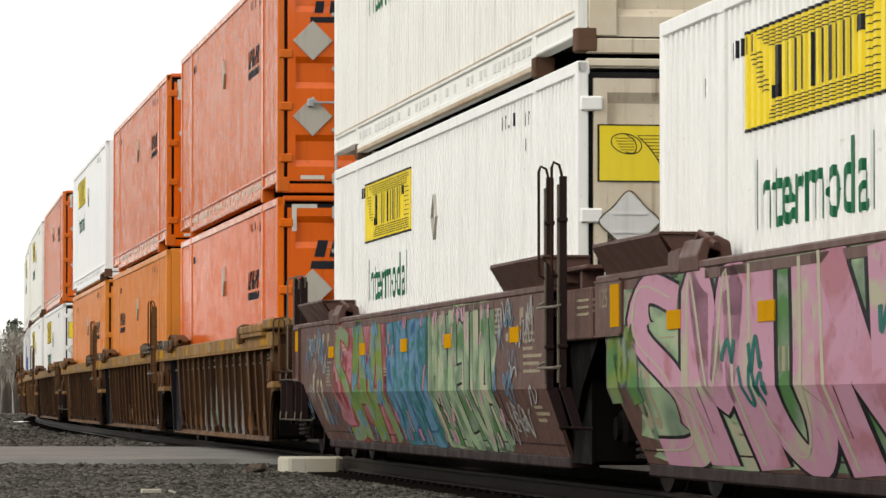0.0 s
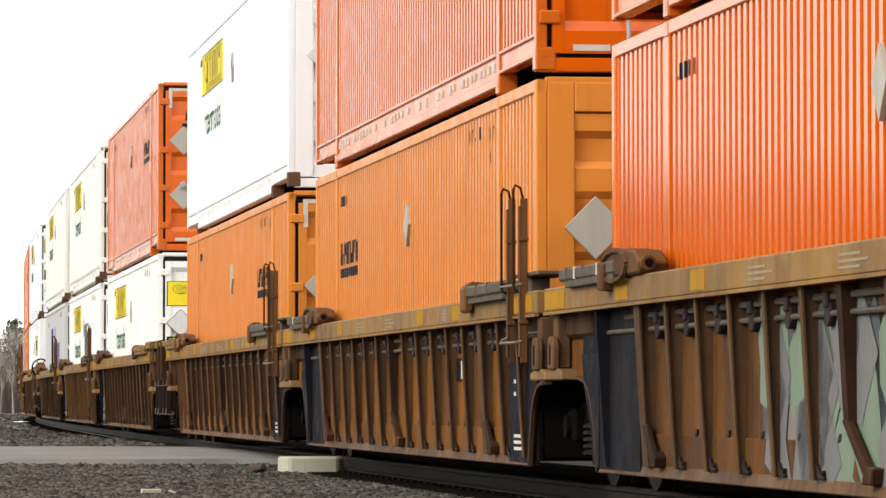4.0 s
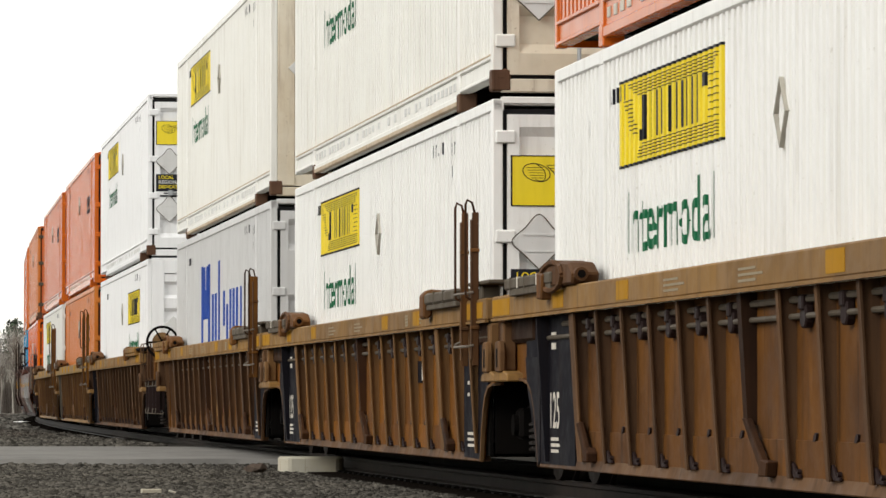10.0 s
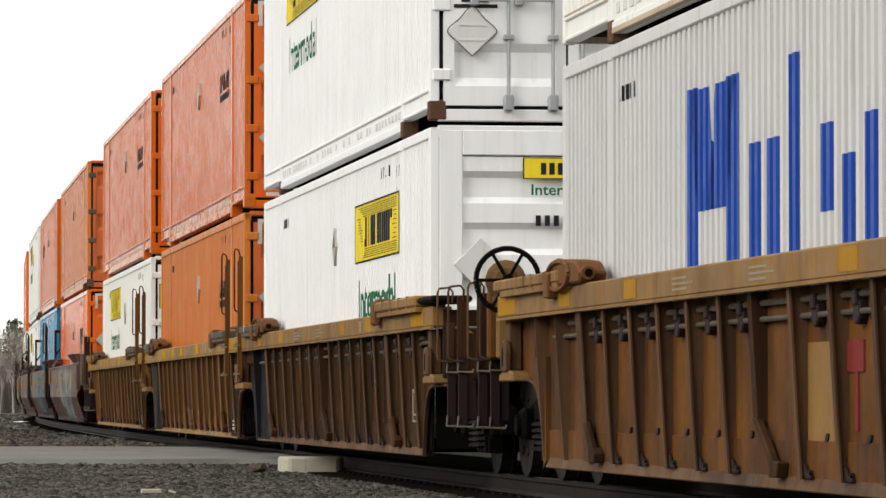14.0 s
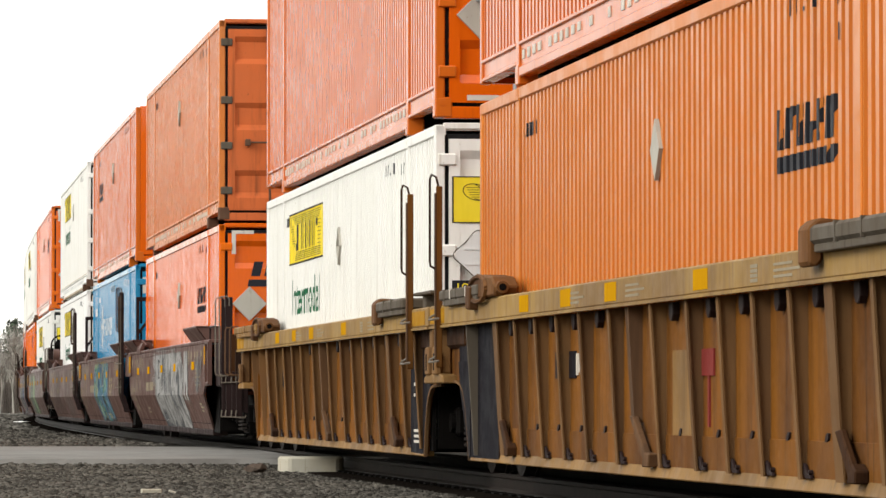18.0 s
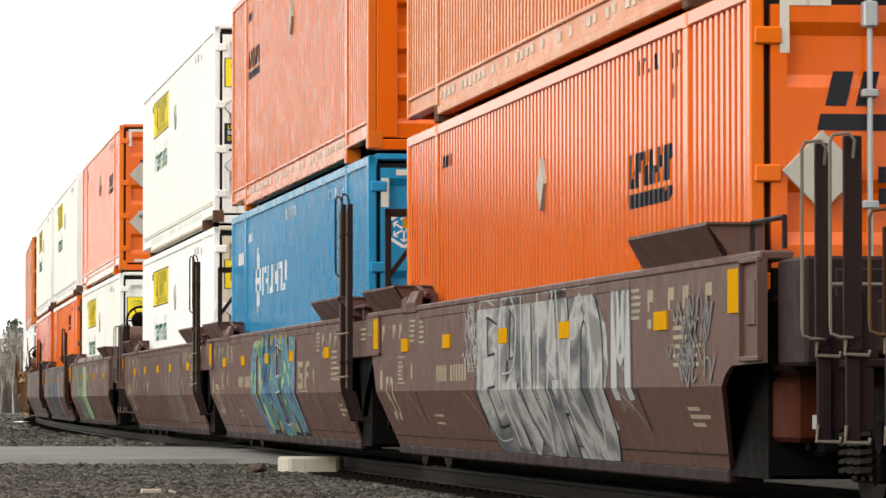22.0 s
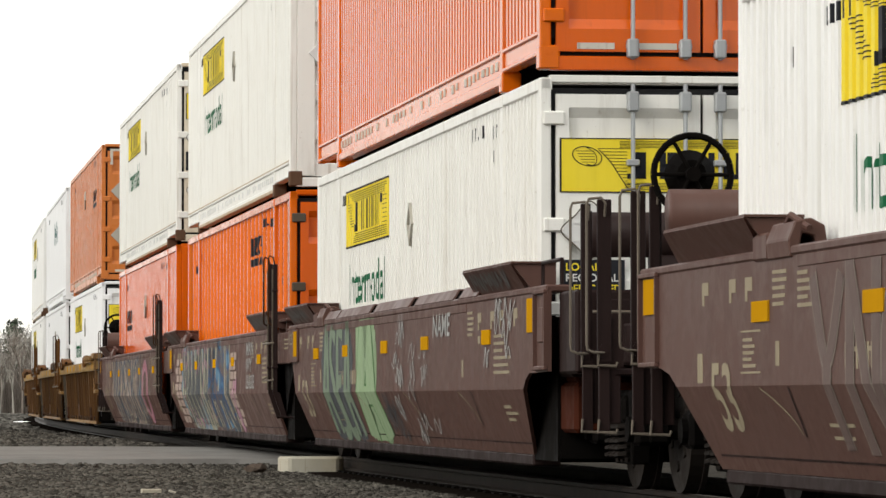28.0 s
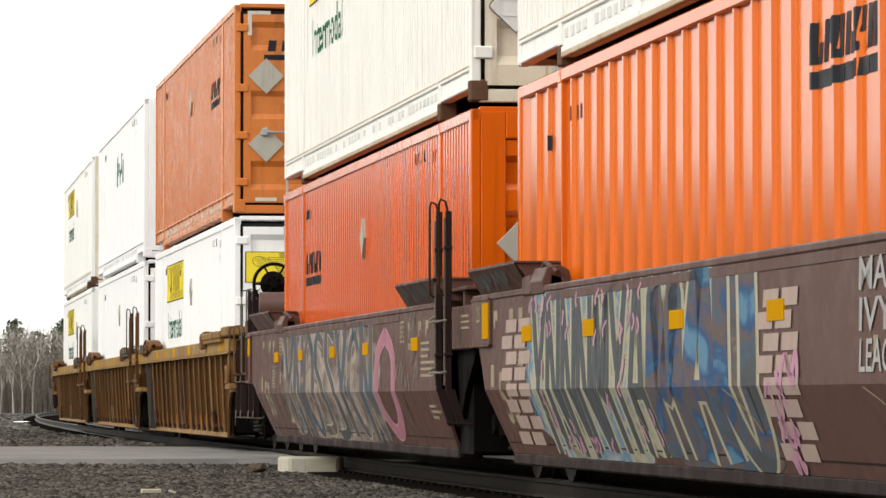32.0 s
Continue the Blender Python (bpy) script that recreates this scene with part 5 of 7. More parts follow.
            if not lead:
                put("end_panel", "bnavy2", lambda bm: prism(bm, [(7.45, 0.18), *front[:5], (8.9, 1.30), (7.45, 1.30)], "y", -1.40, -1.374), NAVY, root, None, "navy patch panel at the joint")
                put("stencil", "bnavybars2", lambda bm: [box(bm, 7.7, 8.1, -1.404, -1.399, 0.27 + k * 0.05, 0.295 + k * 0.05) for k in range(3)] + [box(bm, 7.7, 7.8, -1.404, -1.399, z, z + 0.03) for z in (0.7, 0.8)], TAPE, root)["kind"] = "stuff"
            if numbered:
                def load_limit(bm):
                    t = words("125", 0.27, 0.42, 0.0, 0.012)
                    for v in t.verts:
                        v.co = Vector((v.co.x - 7.50, -1.404, v.co.y + 0.46))
                    me = bpy.data.meshes.new("tmp")
                    t.to_mesh(me)
                    bm.from_mesh(me)
                put("lettering", "b125", load_limit, TAPE, root, None, "white number 125")
                put("stencil", "bnavybars", lambda bm: [box(bm, -7.48, -7.14 + 0.05 * (k % 2), -1.404, -1.399, 0.27 + k * 0.045, 0.295 + k * 0.045) for k in range(3)] + [box(bm, -7.45, -7.25, -1.404, -1.399, z, z + 0.05) for z in (1.05, 1.13)], TAPE, root)["kind"] = "stuff"
            bar = CHORD if lead else GREYBOX
            end = 9.3 if lead else 8.25
            put("guide_box", ("bguide", lead), lambda bm: [box(bm, 6.3, end, -1.60, -1.30, 1.505, 1.61, 0.02), box(bm, 6.35, end, -1.585, -1.35, 1.46, 1.505, 0.006)] + [box(bm, 6.9 + k * 0.62, 6.93 + k * 0.62, -1.604, -1.30, 1.502, 1.614) for k in range(2 + 2 * lead)], bar, root, None, "container guide along the chord")
            put("guide_clamp", "bclamp", lambda bm: [prism(bm, [(-1.61, 1.40), (-1.57, 1.38), (-1.53, 1.42), (-1.53, 1.50), (-1.30, 1.50), (-1.30, 1.63), (-1.55, 1.65), (-1.61, 1.60)], "x", 6.05, 6.32, 0.014), rod(bm, (6.32, -1.50, 1.57), (6.36, -1.50, 1.57), 0.03, 10)], HOOKS, root, None, "rounded steel guide clamp")
            if lead:
                put("guide_head", ("bghead", dark), lambda bm: box(bm, 9.3, 10.3, -1.57, -1.2, 1.53, 1.59 if dark else 1.66, 0.02), SOOT_SHADE if dark else CHORD, root)
            else:
                put("guide_plate", "bgplate", lambda bm: [box(bm, 8.4, 9.6, -1.50, -1.2, 1.62, 1.65, 0.006), box(bm, 8.7, 8.9, -1.45, -1.3, 1.50, 1.62, 0.01)], GREYBOX, root)
            put("walkway_box", ("bwalk", tail), lambda bm: [box(bm, -9.6 if tail else -8.7, -6.45, -1.58, -1.25, 1.525, 1.615, 0.014), box(bm, -9.3 if tail else -8.5, -6.5, -1.57, -1.3, 1.475, 1.53, 0.006)] + [box(bm, -8.4 + i * 0.7, -8.37 + i * 0.7, -1.584, -1.25, 1.522, 1.618) for i in range(3)], CHORD if tail else GREYBOX, root, None, "weathered guide casting")
            put("guide_stripe", ("bgstripe", tail), lambda bm: [box(bm, x, x + 0.05, -1.583, -1.45, 1.53, 1.617) for x in (-8.05, -7.1)], TAPE if not tail else BROWN, root)

            def lock(bm):
                ring_ = [(-6.45 + 0.24 * math.cos(k * 0.5236) * 2.0, 1.575 + 0.105 * math.sin(k * 0.5236)) for k in range(12)]
                prism(bm, [(-6.93, 1.50), (-6.93, 1.62), (-6.80, 1.67), (-6.3, 1.69), (-5.75, 1.66), (-5.55, 1.58), (-5.6, 1.50)], "y", -1.56, -1.36, 0.016)
                prism(bm, [(-6.95, 1.42), (-6.75, 1.41), (-6.70, 1.60), (-6.95, 1.62)], "y", -1.60, -1.50, 0.012)
                for k in range(12):
                    p, q = ring_[k], ring_[(k + 1) % 12]
                    rod(bm, (p[0], -1.565, p[1]), (q[0], -1.565, q[1]), 0.022, 6)
                rod(bm, (-5.72, -1.50, 1.57), (-5.50, -1.50, 1.57), 0.05, 12)
            put("lock_casting", "block", lock, HOOKS, root, None, "rounded lock casting with a curled hook")
            # A dark disc for the hole, its inner shade put into the colour.
            put("pin_hole", "bpin", lambda bm: [rod(bm, (-5.51, -1.50, 1.57), (-5.49, -1.50, 1.57), 0.03, 10)], SOOT_SHADE, root)
            for x in (-4.5, -2.52, -0.62, 2.6) if bright else (-6.65, -3.95, 2.56, 4.92):
                put("reflector", "bref", lambda bm: box(bm, 0, 0.46, -1.524, -1.515, 1.345, 1.475), AMBER_OLD if not bright else AMBER, root, pose(x, 0, 0), "amber reflector patch")
            for x in (-9.7, 8.5):
                put("reflector", "bref2", lambda bm: box(bm, 0, 0.9, -1.524, -1.515, 1.34, 1.47), AMBER_OLD, root, pose(x, 0, 0), "long amber reflector patch")
            put("stencil", "bsten", lambda bm: [box(bm, x, x + 0.5 + 0.2 * (k % 2), -1.523, -1.515, 1.36 + k * 0.035, 1.375 + k * 0.035) for x in (-2.2, 0.2, 5.0) for k in range(3)] + [box(bm, 4.35, 4.55, -1.523, -1.515, 1.35 + k * 0.028, 1.37 + k * 0.028) for k in range(4)], CARMARK, root)["kind"] = "stuff"
            px = -5.5 if tail and bright else 3.55
            if bright and not tail:
                px = -3.6
            put("number_patch", ("bpatch", px), lambda bm: box(bm, px, px + 0.92, -1.384, -1.370, 0.83, 1.03), NAVY, root, None, "dark paint patch")
            put("car_number", ("bnum", px), lambda bm: [box(bm, px + 0.95 + k * 0.11, px + 1.02 + k * 0.11, -1.384, -1.37, 0.85 + 0.02 * k, 1.01) for k in range(2)], TAPE, root)
            put("diagonal_brace", "bdiag", lambda bm: [prism(bm, [(-1.36, 0.52), (-1.43, 0.52), (-1.475, 1.30), (-1.36, 1.31)], "x", -0.09, 0.03), prism(bm, [(-0.09, 0.56), (0.03, 0.56), (0.56, 0.28), (0.44, 0.25)], "y", -1.445, -1.40, 0.006), prism(bm, [(0.40, 0.22), (0.62, 0.22), (0.66, 0.31), (0.46, 0.32)], "y", -1.45, -1.38, 0.008)], WEB if bright else BROWN_DK, root)
            put("data_label", "bmark", lambda bm: [box(bm, 7.55, 7.95, -1.386, -1.37, z0, z1) for z0, z1 in ((0.46, 0.48), (0.52, 0.54), (0.73, 0.77))] + [box(bm, 7.55, 7.59, -1.386, -1.37, 0.48, 0.73), box(bm, 7.91, 7.95, -1.386, -1.37, 0.48, 0.73)], CARMARK, root, None, "worn pale data label frame")
    for i in range(7):
        put("floor_beam", "bfloor", lambda bm: box(bm, -0.15, 0.15, -1.34, 1.34, 0.17, 0.31, 0.01), SOOT_SHADE, root, pose(-6.9 + i * 2.3, 0, 0))
    if lead:
        coupled_end(root, mat, SOOT_SHADE, 1, brake_lead)
        put("oval_valve", "boval", lambda bm: [rod(bm, (10.35, -1.28, 1.08), (10.45, -1.28, 1.08), 0.085, 14), rod(bm, (10.35, -1.28, 1.20), (10.45, -1.28, 1.20), 0.085, 14), box(bm, 10.35, 10.45, -1.365, -1.195, 1.08, 1.20)], CHORD, root, None, "oval brake valve cover")
    else:
        joint_end(root, mat, SOOT_SHADE, 1)
        mast_pair(root, HOOKS if seed in (2, 3, 4, 6) else BROWN, 8.45, 0.95, mast, -1.56, 2.0 if bright and not dark else 0.62)
    if tail:
        coupled_end(root, mat, SOOT_SHADE, -1, brake_tail)
    else:
        joint_end(root, mat, SOOT_SHADE, -1)
    put("end_arch", ("barch", lead), lambda bm: prism(bm, [(9.05, 0.815), (b - 0.02, 0.815), (b - 0.02, 1.31), (9.05, 1.31)], "y", -1.37, -1.35), mat, root)
    put("end_arch", "barch2", lambda bm: prism(bm, [(-8.75, 0.83), (-9.7, 0.85), (-9.7, 1.31), (-8.75, 1.31)], "y", -1.37, -1.35), mat, root)
    lock_post(root, 9.52, web)
    lock_post(root, -9.45, web)
    for sgn, curve in ((1, front), (-1, rear)):
        def rim(bm, sgn=sgn, curve=curve):
            ring_ = curve + [(x + sgn * 0.03, z - 0.022) for x, z in curve[::-1]]
            prism(bm, ring_[::sgn], "y", -1.405, -1.374)
        put("arch_rim", ("brim", sgn, b), rim, web, root, None, "worn rim of the wheel opening")
        if sgn < 0:
            put("arch_corner", "bcorner", lambda bm: prism(bm, [(-8.0, 0.2), (-8.0, 1.0), (-8.72, 1.0), *rear[4::-1]], "y", -1.407, -1.374), mat if tail else NAVY, root)
        # Black inner sheets: the wheel opening's shade is put into their colour.
        put("end_bulkhead", ("bbulk", sgn), lambda bm, sgn=sgn: box(bm, min(sgn * 8.56, sgn * 8.62), max(sgn * 8.56, sgn * 8.62), -1.30, 1.30, 0.22, 1.28), SOOT_SHADE, root)
        put("wheel_shroud", ("bshroud", sgn), lambda bm, sgn=sgn: box(bm, min(sgn * 8.62, sgn * 9.9), max(sgn * 8.62, sgn * 9.9), -1.345, -1.30, 0.83, 1.28), SOOT_SHADE, root)
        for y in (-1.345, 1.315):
            put("end_pocket", ("bpocket", sgn, y), lambda bm, sgn=sgn, y=y: box(bm, min(sgn * 8.02, sgn * 8.62), max(sgn * 8.02, sgn * 8.62), y, y + 0.03, 0.2, 1.28), SOOT_SHADE, root)
    if mural == "camo":
        def blotches(cols):
            def build(bm):
                r = random.Random(cols)
                for i in range(24):
                    x, z = r.uniform(-2.4, 4.6), r.uniform(0.22, 1.15)
                    n, ph = 9, r.random() * 6
                    vs = [bm.verts.new((x + 0.26 * (0.6 + 0.5 * math.sin(2 * k + ph)) * math.cos(6.283 * k / n) + 0.16 * math.cos(6.283 * k / n), -1.3735 - 0.003 * cols,
                                        min(1.26, max(0.21, z + 0.40 * math.sin(6.283 * k / n))))) for k in range(n)]
                    bm.faces.new(vs)
            return build
        for k, c in enumerate(("dusty", "slate", "sage", "grey")):
            put("graffiti_blotch", ("blotch", k), blotches(k + 1), SPRAY[c], root, None, "sprayed camouflage blotches")["kind"] = "stuff"
    if mural == "red":
        put("paint_patch", "bredpatch", lambda bm: box(bm, 1.15, 2.06, -1.378, -1.370, 0.40, 0.99), CHORD, root, None, "fresh ochre paint patch")
        put("red_mark", "bred", lambda bm: [box(bm, 1.83, 2.55, -1.384, -1.370, 0.82, 0.99), box(bm, 2.35, 2.41, -1.384, -1.37, 0.5, 0.82)], SPRAY["red"], root)
    return root


def maroon_well(label, lead, tail, tank=False, brake_tail=False, mast=2.3):
    """A smooth-sided well car's unit whose flank folds in towards the rail, maroon."""
    root = new("well_car")
    tagged(root, label, "freight car", "smooth maroon well cars")
    front = 9.5 if lead else 7.95
    for s in (0, 1):
        m = pose(0, 0, 0)
        sy = -1 if not s else 1

        def upper(bm, sy=sy):
            rear = [(-10.4, 1.5), (-10.4, 0.88), (-9.75, 0.87), (-9.45, 0.83), (-9.2, 0.75)] if tail else [(-9.42, 1.5), (-9.42, 1.12), (-9.2, 1.10), (-9.02, 0.94), (-8.85, 0.75)]
            fore = [(8.30, 0.75), (8.42, 0.82), (8.6, 0.87), (front, 0.88), (front, 1.5)] if lead else [(front, 0.75), (front, 1.5)]
            prism(bm, rear + fore, "y", min(sy * 1.545, sy * 1.515), max(sy * 1.545, sy * 1.515))
        put("side_plate", ("mup", front, s, tail), upper, MAROON, root)

        def lower(bm, sy=sy):
            yb = maroon_y(0.24)
            a = [(-9.2 if tail else -8.85, 1.545, 0.75), (-8.75 if tail else -8.62, yb, 0.24), (7.55 if lead else 7.75, yb, 0.24), (8.30 if lead else front, 1.545, 0.75)]
            o = [bm.verts.new((x, sy * y, z)) for x, y, z in a]
            i = [bm.verts.new((x, sy * (y - 0.03), z)) for x, y, z in a]
            fs = [bm.faces.new(o), bm.faces.new(i[::-1])] + [bm.faces.new((o[k], i[k], i[(k + 1) % 4], o[(k + 1) % 4])) for k in range(4)]
            bmesh.ops.recalc_face_normals(bm, faces=fs)
        put("lower_plate", ("mlow", front, s, tail), lower, MAROON, root)
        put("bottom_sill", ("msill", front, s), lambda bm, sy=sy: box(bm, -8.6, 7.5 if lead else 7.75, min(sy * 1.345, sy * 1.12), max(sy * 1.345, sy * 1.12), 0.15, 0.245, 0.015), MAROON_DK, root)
        put("top_chord", ("mchord", front, s, tail), lambda bm, sy=sy: [box(bm, -10.42 if tail else -9.5, front, min(sy * 1.557, sy * 1.36), max(sy * 1.557, sy * 1.36), 1.47, 1.525, 0.012), box(bm, -5.6, 5.2, min(sy * 1.551, sy * 1.46), max(sy * 1.551, sy * 1.46), 1.40, 1.47, 0.006)], MAROON, root)

        def flaps(x0, x1):
            def build(bm):
                lo, hi = (-1.50, 1.52), (-1.66, 1.71)
                if s:
                    lo, hi = (1.50, 1.52), (1.66, 1.71)
                pts = [(x0 - 0.28, *lo), (x1 - 0.25, *lo), (x1, *hi), (x0, *hi)]
                o = [bm.verts.new(p) for p in pts]
                i = [bm.verts.new((p[0], p[1] * 0.985, p[2] + 0.02)) for p in pts]
                fs = [bm.faces.new(o), bm.faces.new(i[::-1])] + [bm.faces.new((o[k], i[k], i[(k + 1) % 4], o[(k + 1) % 4])) for k in range(4)]
                bmesh.ops.recalc_face_normals(bm, faces=fs)
                sg = -1 if not s else 1
                box(bm, x0, x1, min(sg * 1.3, sg * 1.655), max(sg * 1.3, sg * 1.655), 1.715, 1.73)
                prism(bm, [(sg * 1.30, 1.52), (sg * 1.50, 1.53), (sg * 1.64, 1.71), (sg * 1.30, 1.715)], "x", x1 - 0.05, x1 - 0.02)
            return build
        put("guide_flap", ("mflap", s), flaps(5.75, 8.4), MAROON, root, None, "flared steel container guide")
        put("guide_flap", ("mflap2", s), flaps(-9.05, -6.55), MAROON, root, None, "flared steel container guide")
        if not s:
            def lock(bm):
                prism(bm, [(-1.56, 1.46), (-1.57, 1.56), (-1.53, 1.66), (-1.44, 1.68), (-1.36, 1.64), (-1.34, 1.51), (-1.40, 1.51), (-1.42, 1.58), (-1.49, 1.60), (-1.51, 1.46)], "x", -6.35, -5.75, 0.008)
                box(bm, -6.75, -6.35, -1.565, -1.40, 1.46, 1.62, 0.015)
                pipe(bm, [(-6.2, -1.50, 1.62), (-5.9, -1.52, 1.70), (-5.7, -1.46, 1.62)], 0.02)
            put("lock_casting", "mlock", lock, MAROON, root, None, "rounded lock casting")
            for x in (-6.83, -4.0, -0.7, 2.3, 6.12):
                put("reflector", "mref", lambda bm: box(bm, 0, 0.46, -1.5575, -1.543, 1.115, 1.235), AMBER, root, pose(x, 0, 0), "square amber reflector")
            def bars(bm):
                def bar(x0, x1, z0, z1):
                    box(bm, x0, x1, -1.5475, -1.543, z0, z1)
                r = random.Random(21)
                for x in (-8.35, -7.52, -7.05, 5.86, 6.58, 7.08, 7.82):     # short figures: a block with a tail
                    bar(x, x + 0.20, 1.30, 1.38)
                    bar(x, x + 0.07, 1.24, 1.30)
                for x, hi in ((5.26, 1.40), (-6.28, 1.40), (-5.62, 1.38)):
                    for k in range(5):
                        bar(x, x + r.uniform(0.26, 0.40), hi - 0.022 - k * 0.045, hi - k * 0.045)
                for k in range(6):
                    bar(6.76, 6.76 + r.uniform(0.45, 0.90), 1.165 - k * 0.058, 1.190 - k * 0.058)
                bar(5.86, 6.0, 1.13, 1.19)
                bar(-8.50, -8.34, 0.77, 0.95)
                for z in (0.82, 1.06):
                    bar(-7.18, -6.62, z, z + 0.012)
                for k in range(5):
                    bar(-7.12, -6.98 + r.uniform(0.1, 0.3), 0.855 + k * 0.038, 0.875 + k * 0.038)
                for x in (-6.2, 4.9):
                    bar(x, x + 0.10, 0.86, 1.00)
                for k in range(3):
                    bar(-2.4, -1.7 + 0.1 * (k % 2), 0.90 + k * 0.03, 0.912 + k * 0.03)
            put("stencil", "mbars", bars, CARMARK, root, None, "cream stencilled data bars")["kind"] = "stuff"

            def mark(bm):
                for i in range(4):
                    x = -4.45 + i * 0.17
                    for x0, x1, z0, z1 in ((x, x + 0.045, 0.83, 0.97), (x + 0.09, x + 0.13, 0.83, 0.97), (x + 0.045, x + 0.09, 0.89 + 0.03 * (i % 2), 0.915 + 0.03 * (i % 2))):
                        box(bm, x0, x1, -1.5475, -1.543, z0, z1)
                for i in range(6):
                    box(bm, -3.55 + i * 0.17, -3.45 + i * 0.17, -1.5475, -1.543, 0.83, 0.97)
            put("road_mark", "mmark", mark, CARMARK, root, None, "cream reporting mark as plain bars")
            put("low_stencil", ("mlowbars", front), lambda bm: [quad(bm, 6.95, 7.35 + 0.25 * (k % 2), 0.50 + k * 0.05, 0.525 + k * 0.05) for k in range(3)] + [quad(bm, -5.2, -4.6, 0.52, 0.54), quad(bm, -5.2, -4.7, 0.45, 0.47)] and on_flank(bm, 0.002), CARMARK, root)["kind"] = "stuff"

            def limit(bm):
                t = words("125 T", 0.13, 0.52, 0.0, 0.012)
                for v in t.verts:
                    v.co = Vector((v.co.x - 9.22, -1.576, v.co.y + 1.30))
                me = bpy.data.meshes.new("tmp")
                t.to_mesh(me)
                bm.from_mesh(me)
            corner = None if tail else put("corner_panel", "mcorner", lambda bm: [box(bm, -9.44, -8.44, -1.572, -1.54, 1.11, 1.48, 0.008), box(bm, -9.44, -8.44, -1.58, -1.565, 1.10, 1.115), box(bm, -9.44, -8.44, -1.58, -1.565, 1.475, 1.49)], MAROON, root)
            if not tail:
                put("lettering", "m125", limit, CARMARK, corner, None, "cream words 125 T")
                put("reflector", "mref2", lambda bm: box(bm, -8.80, -8.46, -1.5785, -1.57, 1.16, 1.45), AMBER, corner, None, "tall amber reflector")
            put("seam", ("mseam", front), lambda bm: [quad(bm, -8.6 + k * 1.0, min(-7.6 + k, 7.75), 0.322, 0.334) for k in range(17) if -8.6 + k < 7.7] and on_flank(bm, 0.0025), MAROON_DK, root, None, "seam along the lower plate")

            def digit(ch, x):
                def build(bm):
                    t = words(ch, 0.40, 0.27, 0.0, 0.018)
                    for v in t.verts:
                        v.co = Vector((v.co.x + x, 0, v.co.y + 0.49))
                    me = bpy.data.meshes.new("tmp")
                    t.to_mesh(me)
                    bm.from_mesh(me)
                    on_flank(bm, 0.003)
                return build
            for ch, x in (("5", -8.08), ("3", -7.75)):
                put("digit", ("mdigit", ch), digit(ch, x), CARMARK, root, None, "cream digit " + ch)
            for x in (-5.9, -2.1, 1.7, 5.4):
                put("lug", "mlug", lambda bm: [quad(bm, 0, 0.03, 0.46, 0.74)] and on_flank(bm, 0.006), MAROON_DK, root, pose(x, 0, 0))
                put("chain", "mchain", lambda bm: stroke(bm, [(-0.75, 0.735), (-0.45, 0.66), (-0.15, 0.55), (-0.05, 0.47)], 0.006, 1.6) or on_flank(bm, 0.006), CARMARK, root, pose(x, 0, 0))
    for i in range(7):
        put("floor_beam", "mfloor", lambda bm: box(bm, -0.15, 0.15, -1.3, 1.3, 0.17, 0.31, 0.01), SOOT_SHADE, root, pose(-6.9 + i * 2.3, 0, 0))
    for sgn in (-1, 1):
        # Black end sheets: the shade inside the car's end is put into their colour.
        put("end_bulkhead", ("mbulk2", sgn), lambda bm, sgn=sgn: [box(bm, min(sgn * 8.56, sgn * 8.62), max(sgn * 8.56, sgn * 8.62), -1.30, 1.30, 0.22, 1.45)], SOOT_SHADE, root)
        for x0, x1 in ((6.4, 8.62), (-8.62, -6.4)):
            put("end_pocket", ("mpocket", sgn, x0), lambda bm, sgn=sgn, x0=x0, x1=x1: box(bm, x0, x1, sgn * 1.315 - 0.012, sgn * 1.315 + 0.012, 0.2, 1.3), SOOT_SHADE, root)
    if lead:
        coupled_end(root, MAROON_DK, SOOT_SHADE, 1, False, 2.08)
        put("end_door", "mend", lambda bm: [box(bm, 9.52, 10.25, -1.46, 1.46, 0.86, 1.47, 0.02), box(bm, 10.25, 10.31, -1.30, 1.30, 0.95, 1.40, 0.01)], MAROON_DK, root)
        if tank:
            put("air_tank", "mltank", lambda bm: [rod(bm, (10.2, -1.34, 1.87), (10.2, 0.95, 1.87), 0.165, 18), box(bm, 10.1, 10.3, -0.9, 0.7, 1.46, 1.72, 0.01)], MAROON_DK, root, None, "air reservoir", True)
        put("top_frame", "mltop", lambda bm: pipe(bm, [(9.0, -1.50, 1.52), (9.0, -1.50, 1.70), (9.9, -1.50, 1.70), (9.9, -1.50, 1.52)], 0.016, 6), MAROON_DK, root)
        put("valve_box", "mvalve", lambda bm: [box(bm, 8.5, 9.25, -1.30, -0.75, 0.42, 0.80, 0.03), box(bm, 8.6, 9.1, -1.26, -0.8, 0.80, 0.86, 0.02)], VALVE, root, None, "dull red valve box")
        put("data_plate", "mplate", lambda bm: box(bm, 9.252, 9.262, -1.2, -1.06, 0.5, 0.58), PLATE_W, root)
        put("corner_frame", "mframe", lambda bm: [box(bm, 8.95, 9.5, -1.575, -1.545, z0, z1, 0.005) for z0, z1 in ((0.89, 0.92), (1.46, 1.49))] + [box(bm, x, x + 0.03, -1.575, -1.545, 0.92, 1.46) for x in (8.95, 9.47)] + [box(bm, 9.1, 9.35, -1.56, -1.545, 1.10, 1.36, 0.005)], MAROON, root)
        put("reflector", "mend2", lambda bm: box(bm, 8.55, 8.9, -1.558, -1.544, 1.18, 1.44), AMBER, root, None, "amber corner patch")
    else:
        joint_end(root, MAROON_DK, SOOT_SHADE, 1)
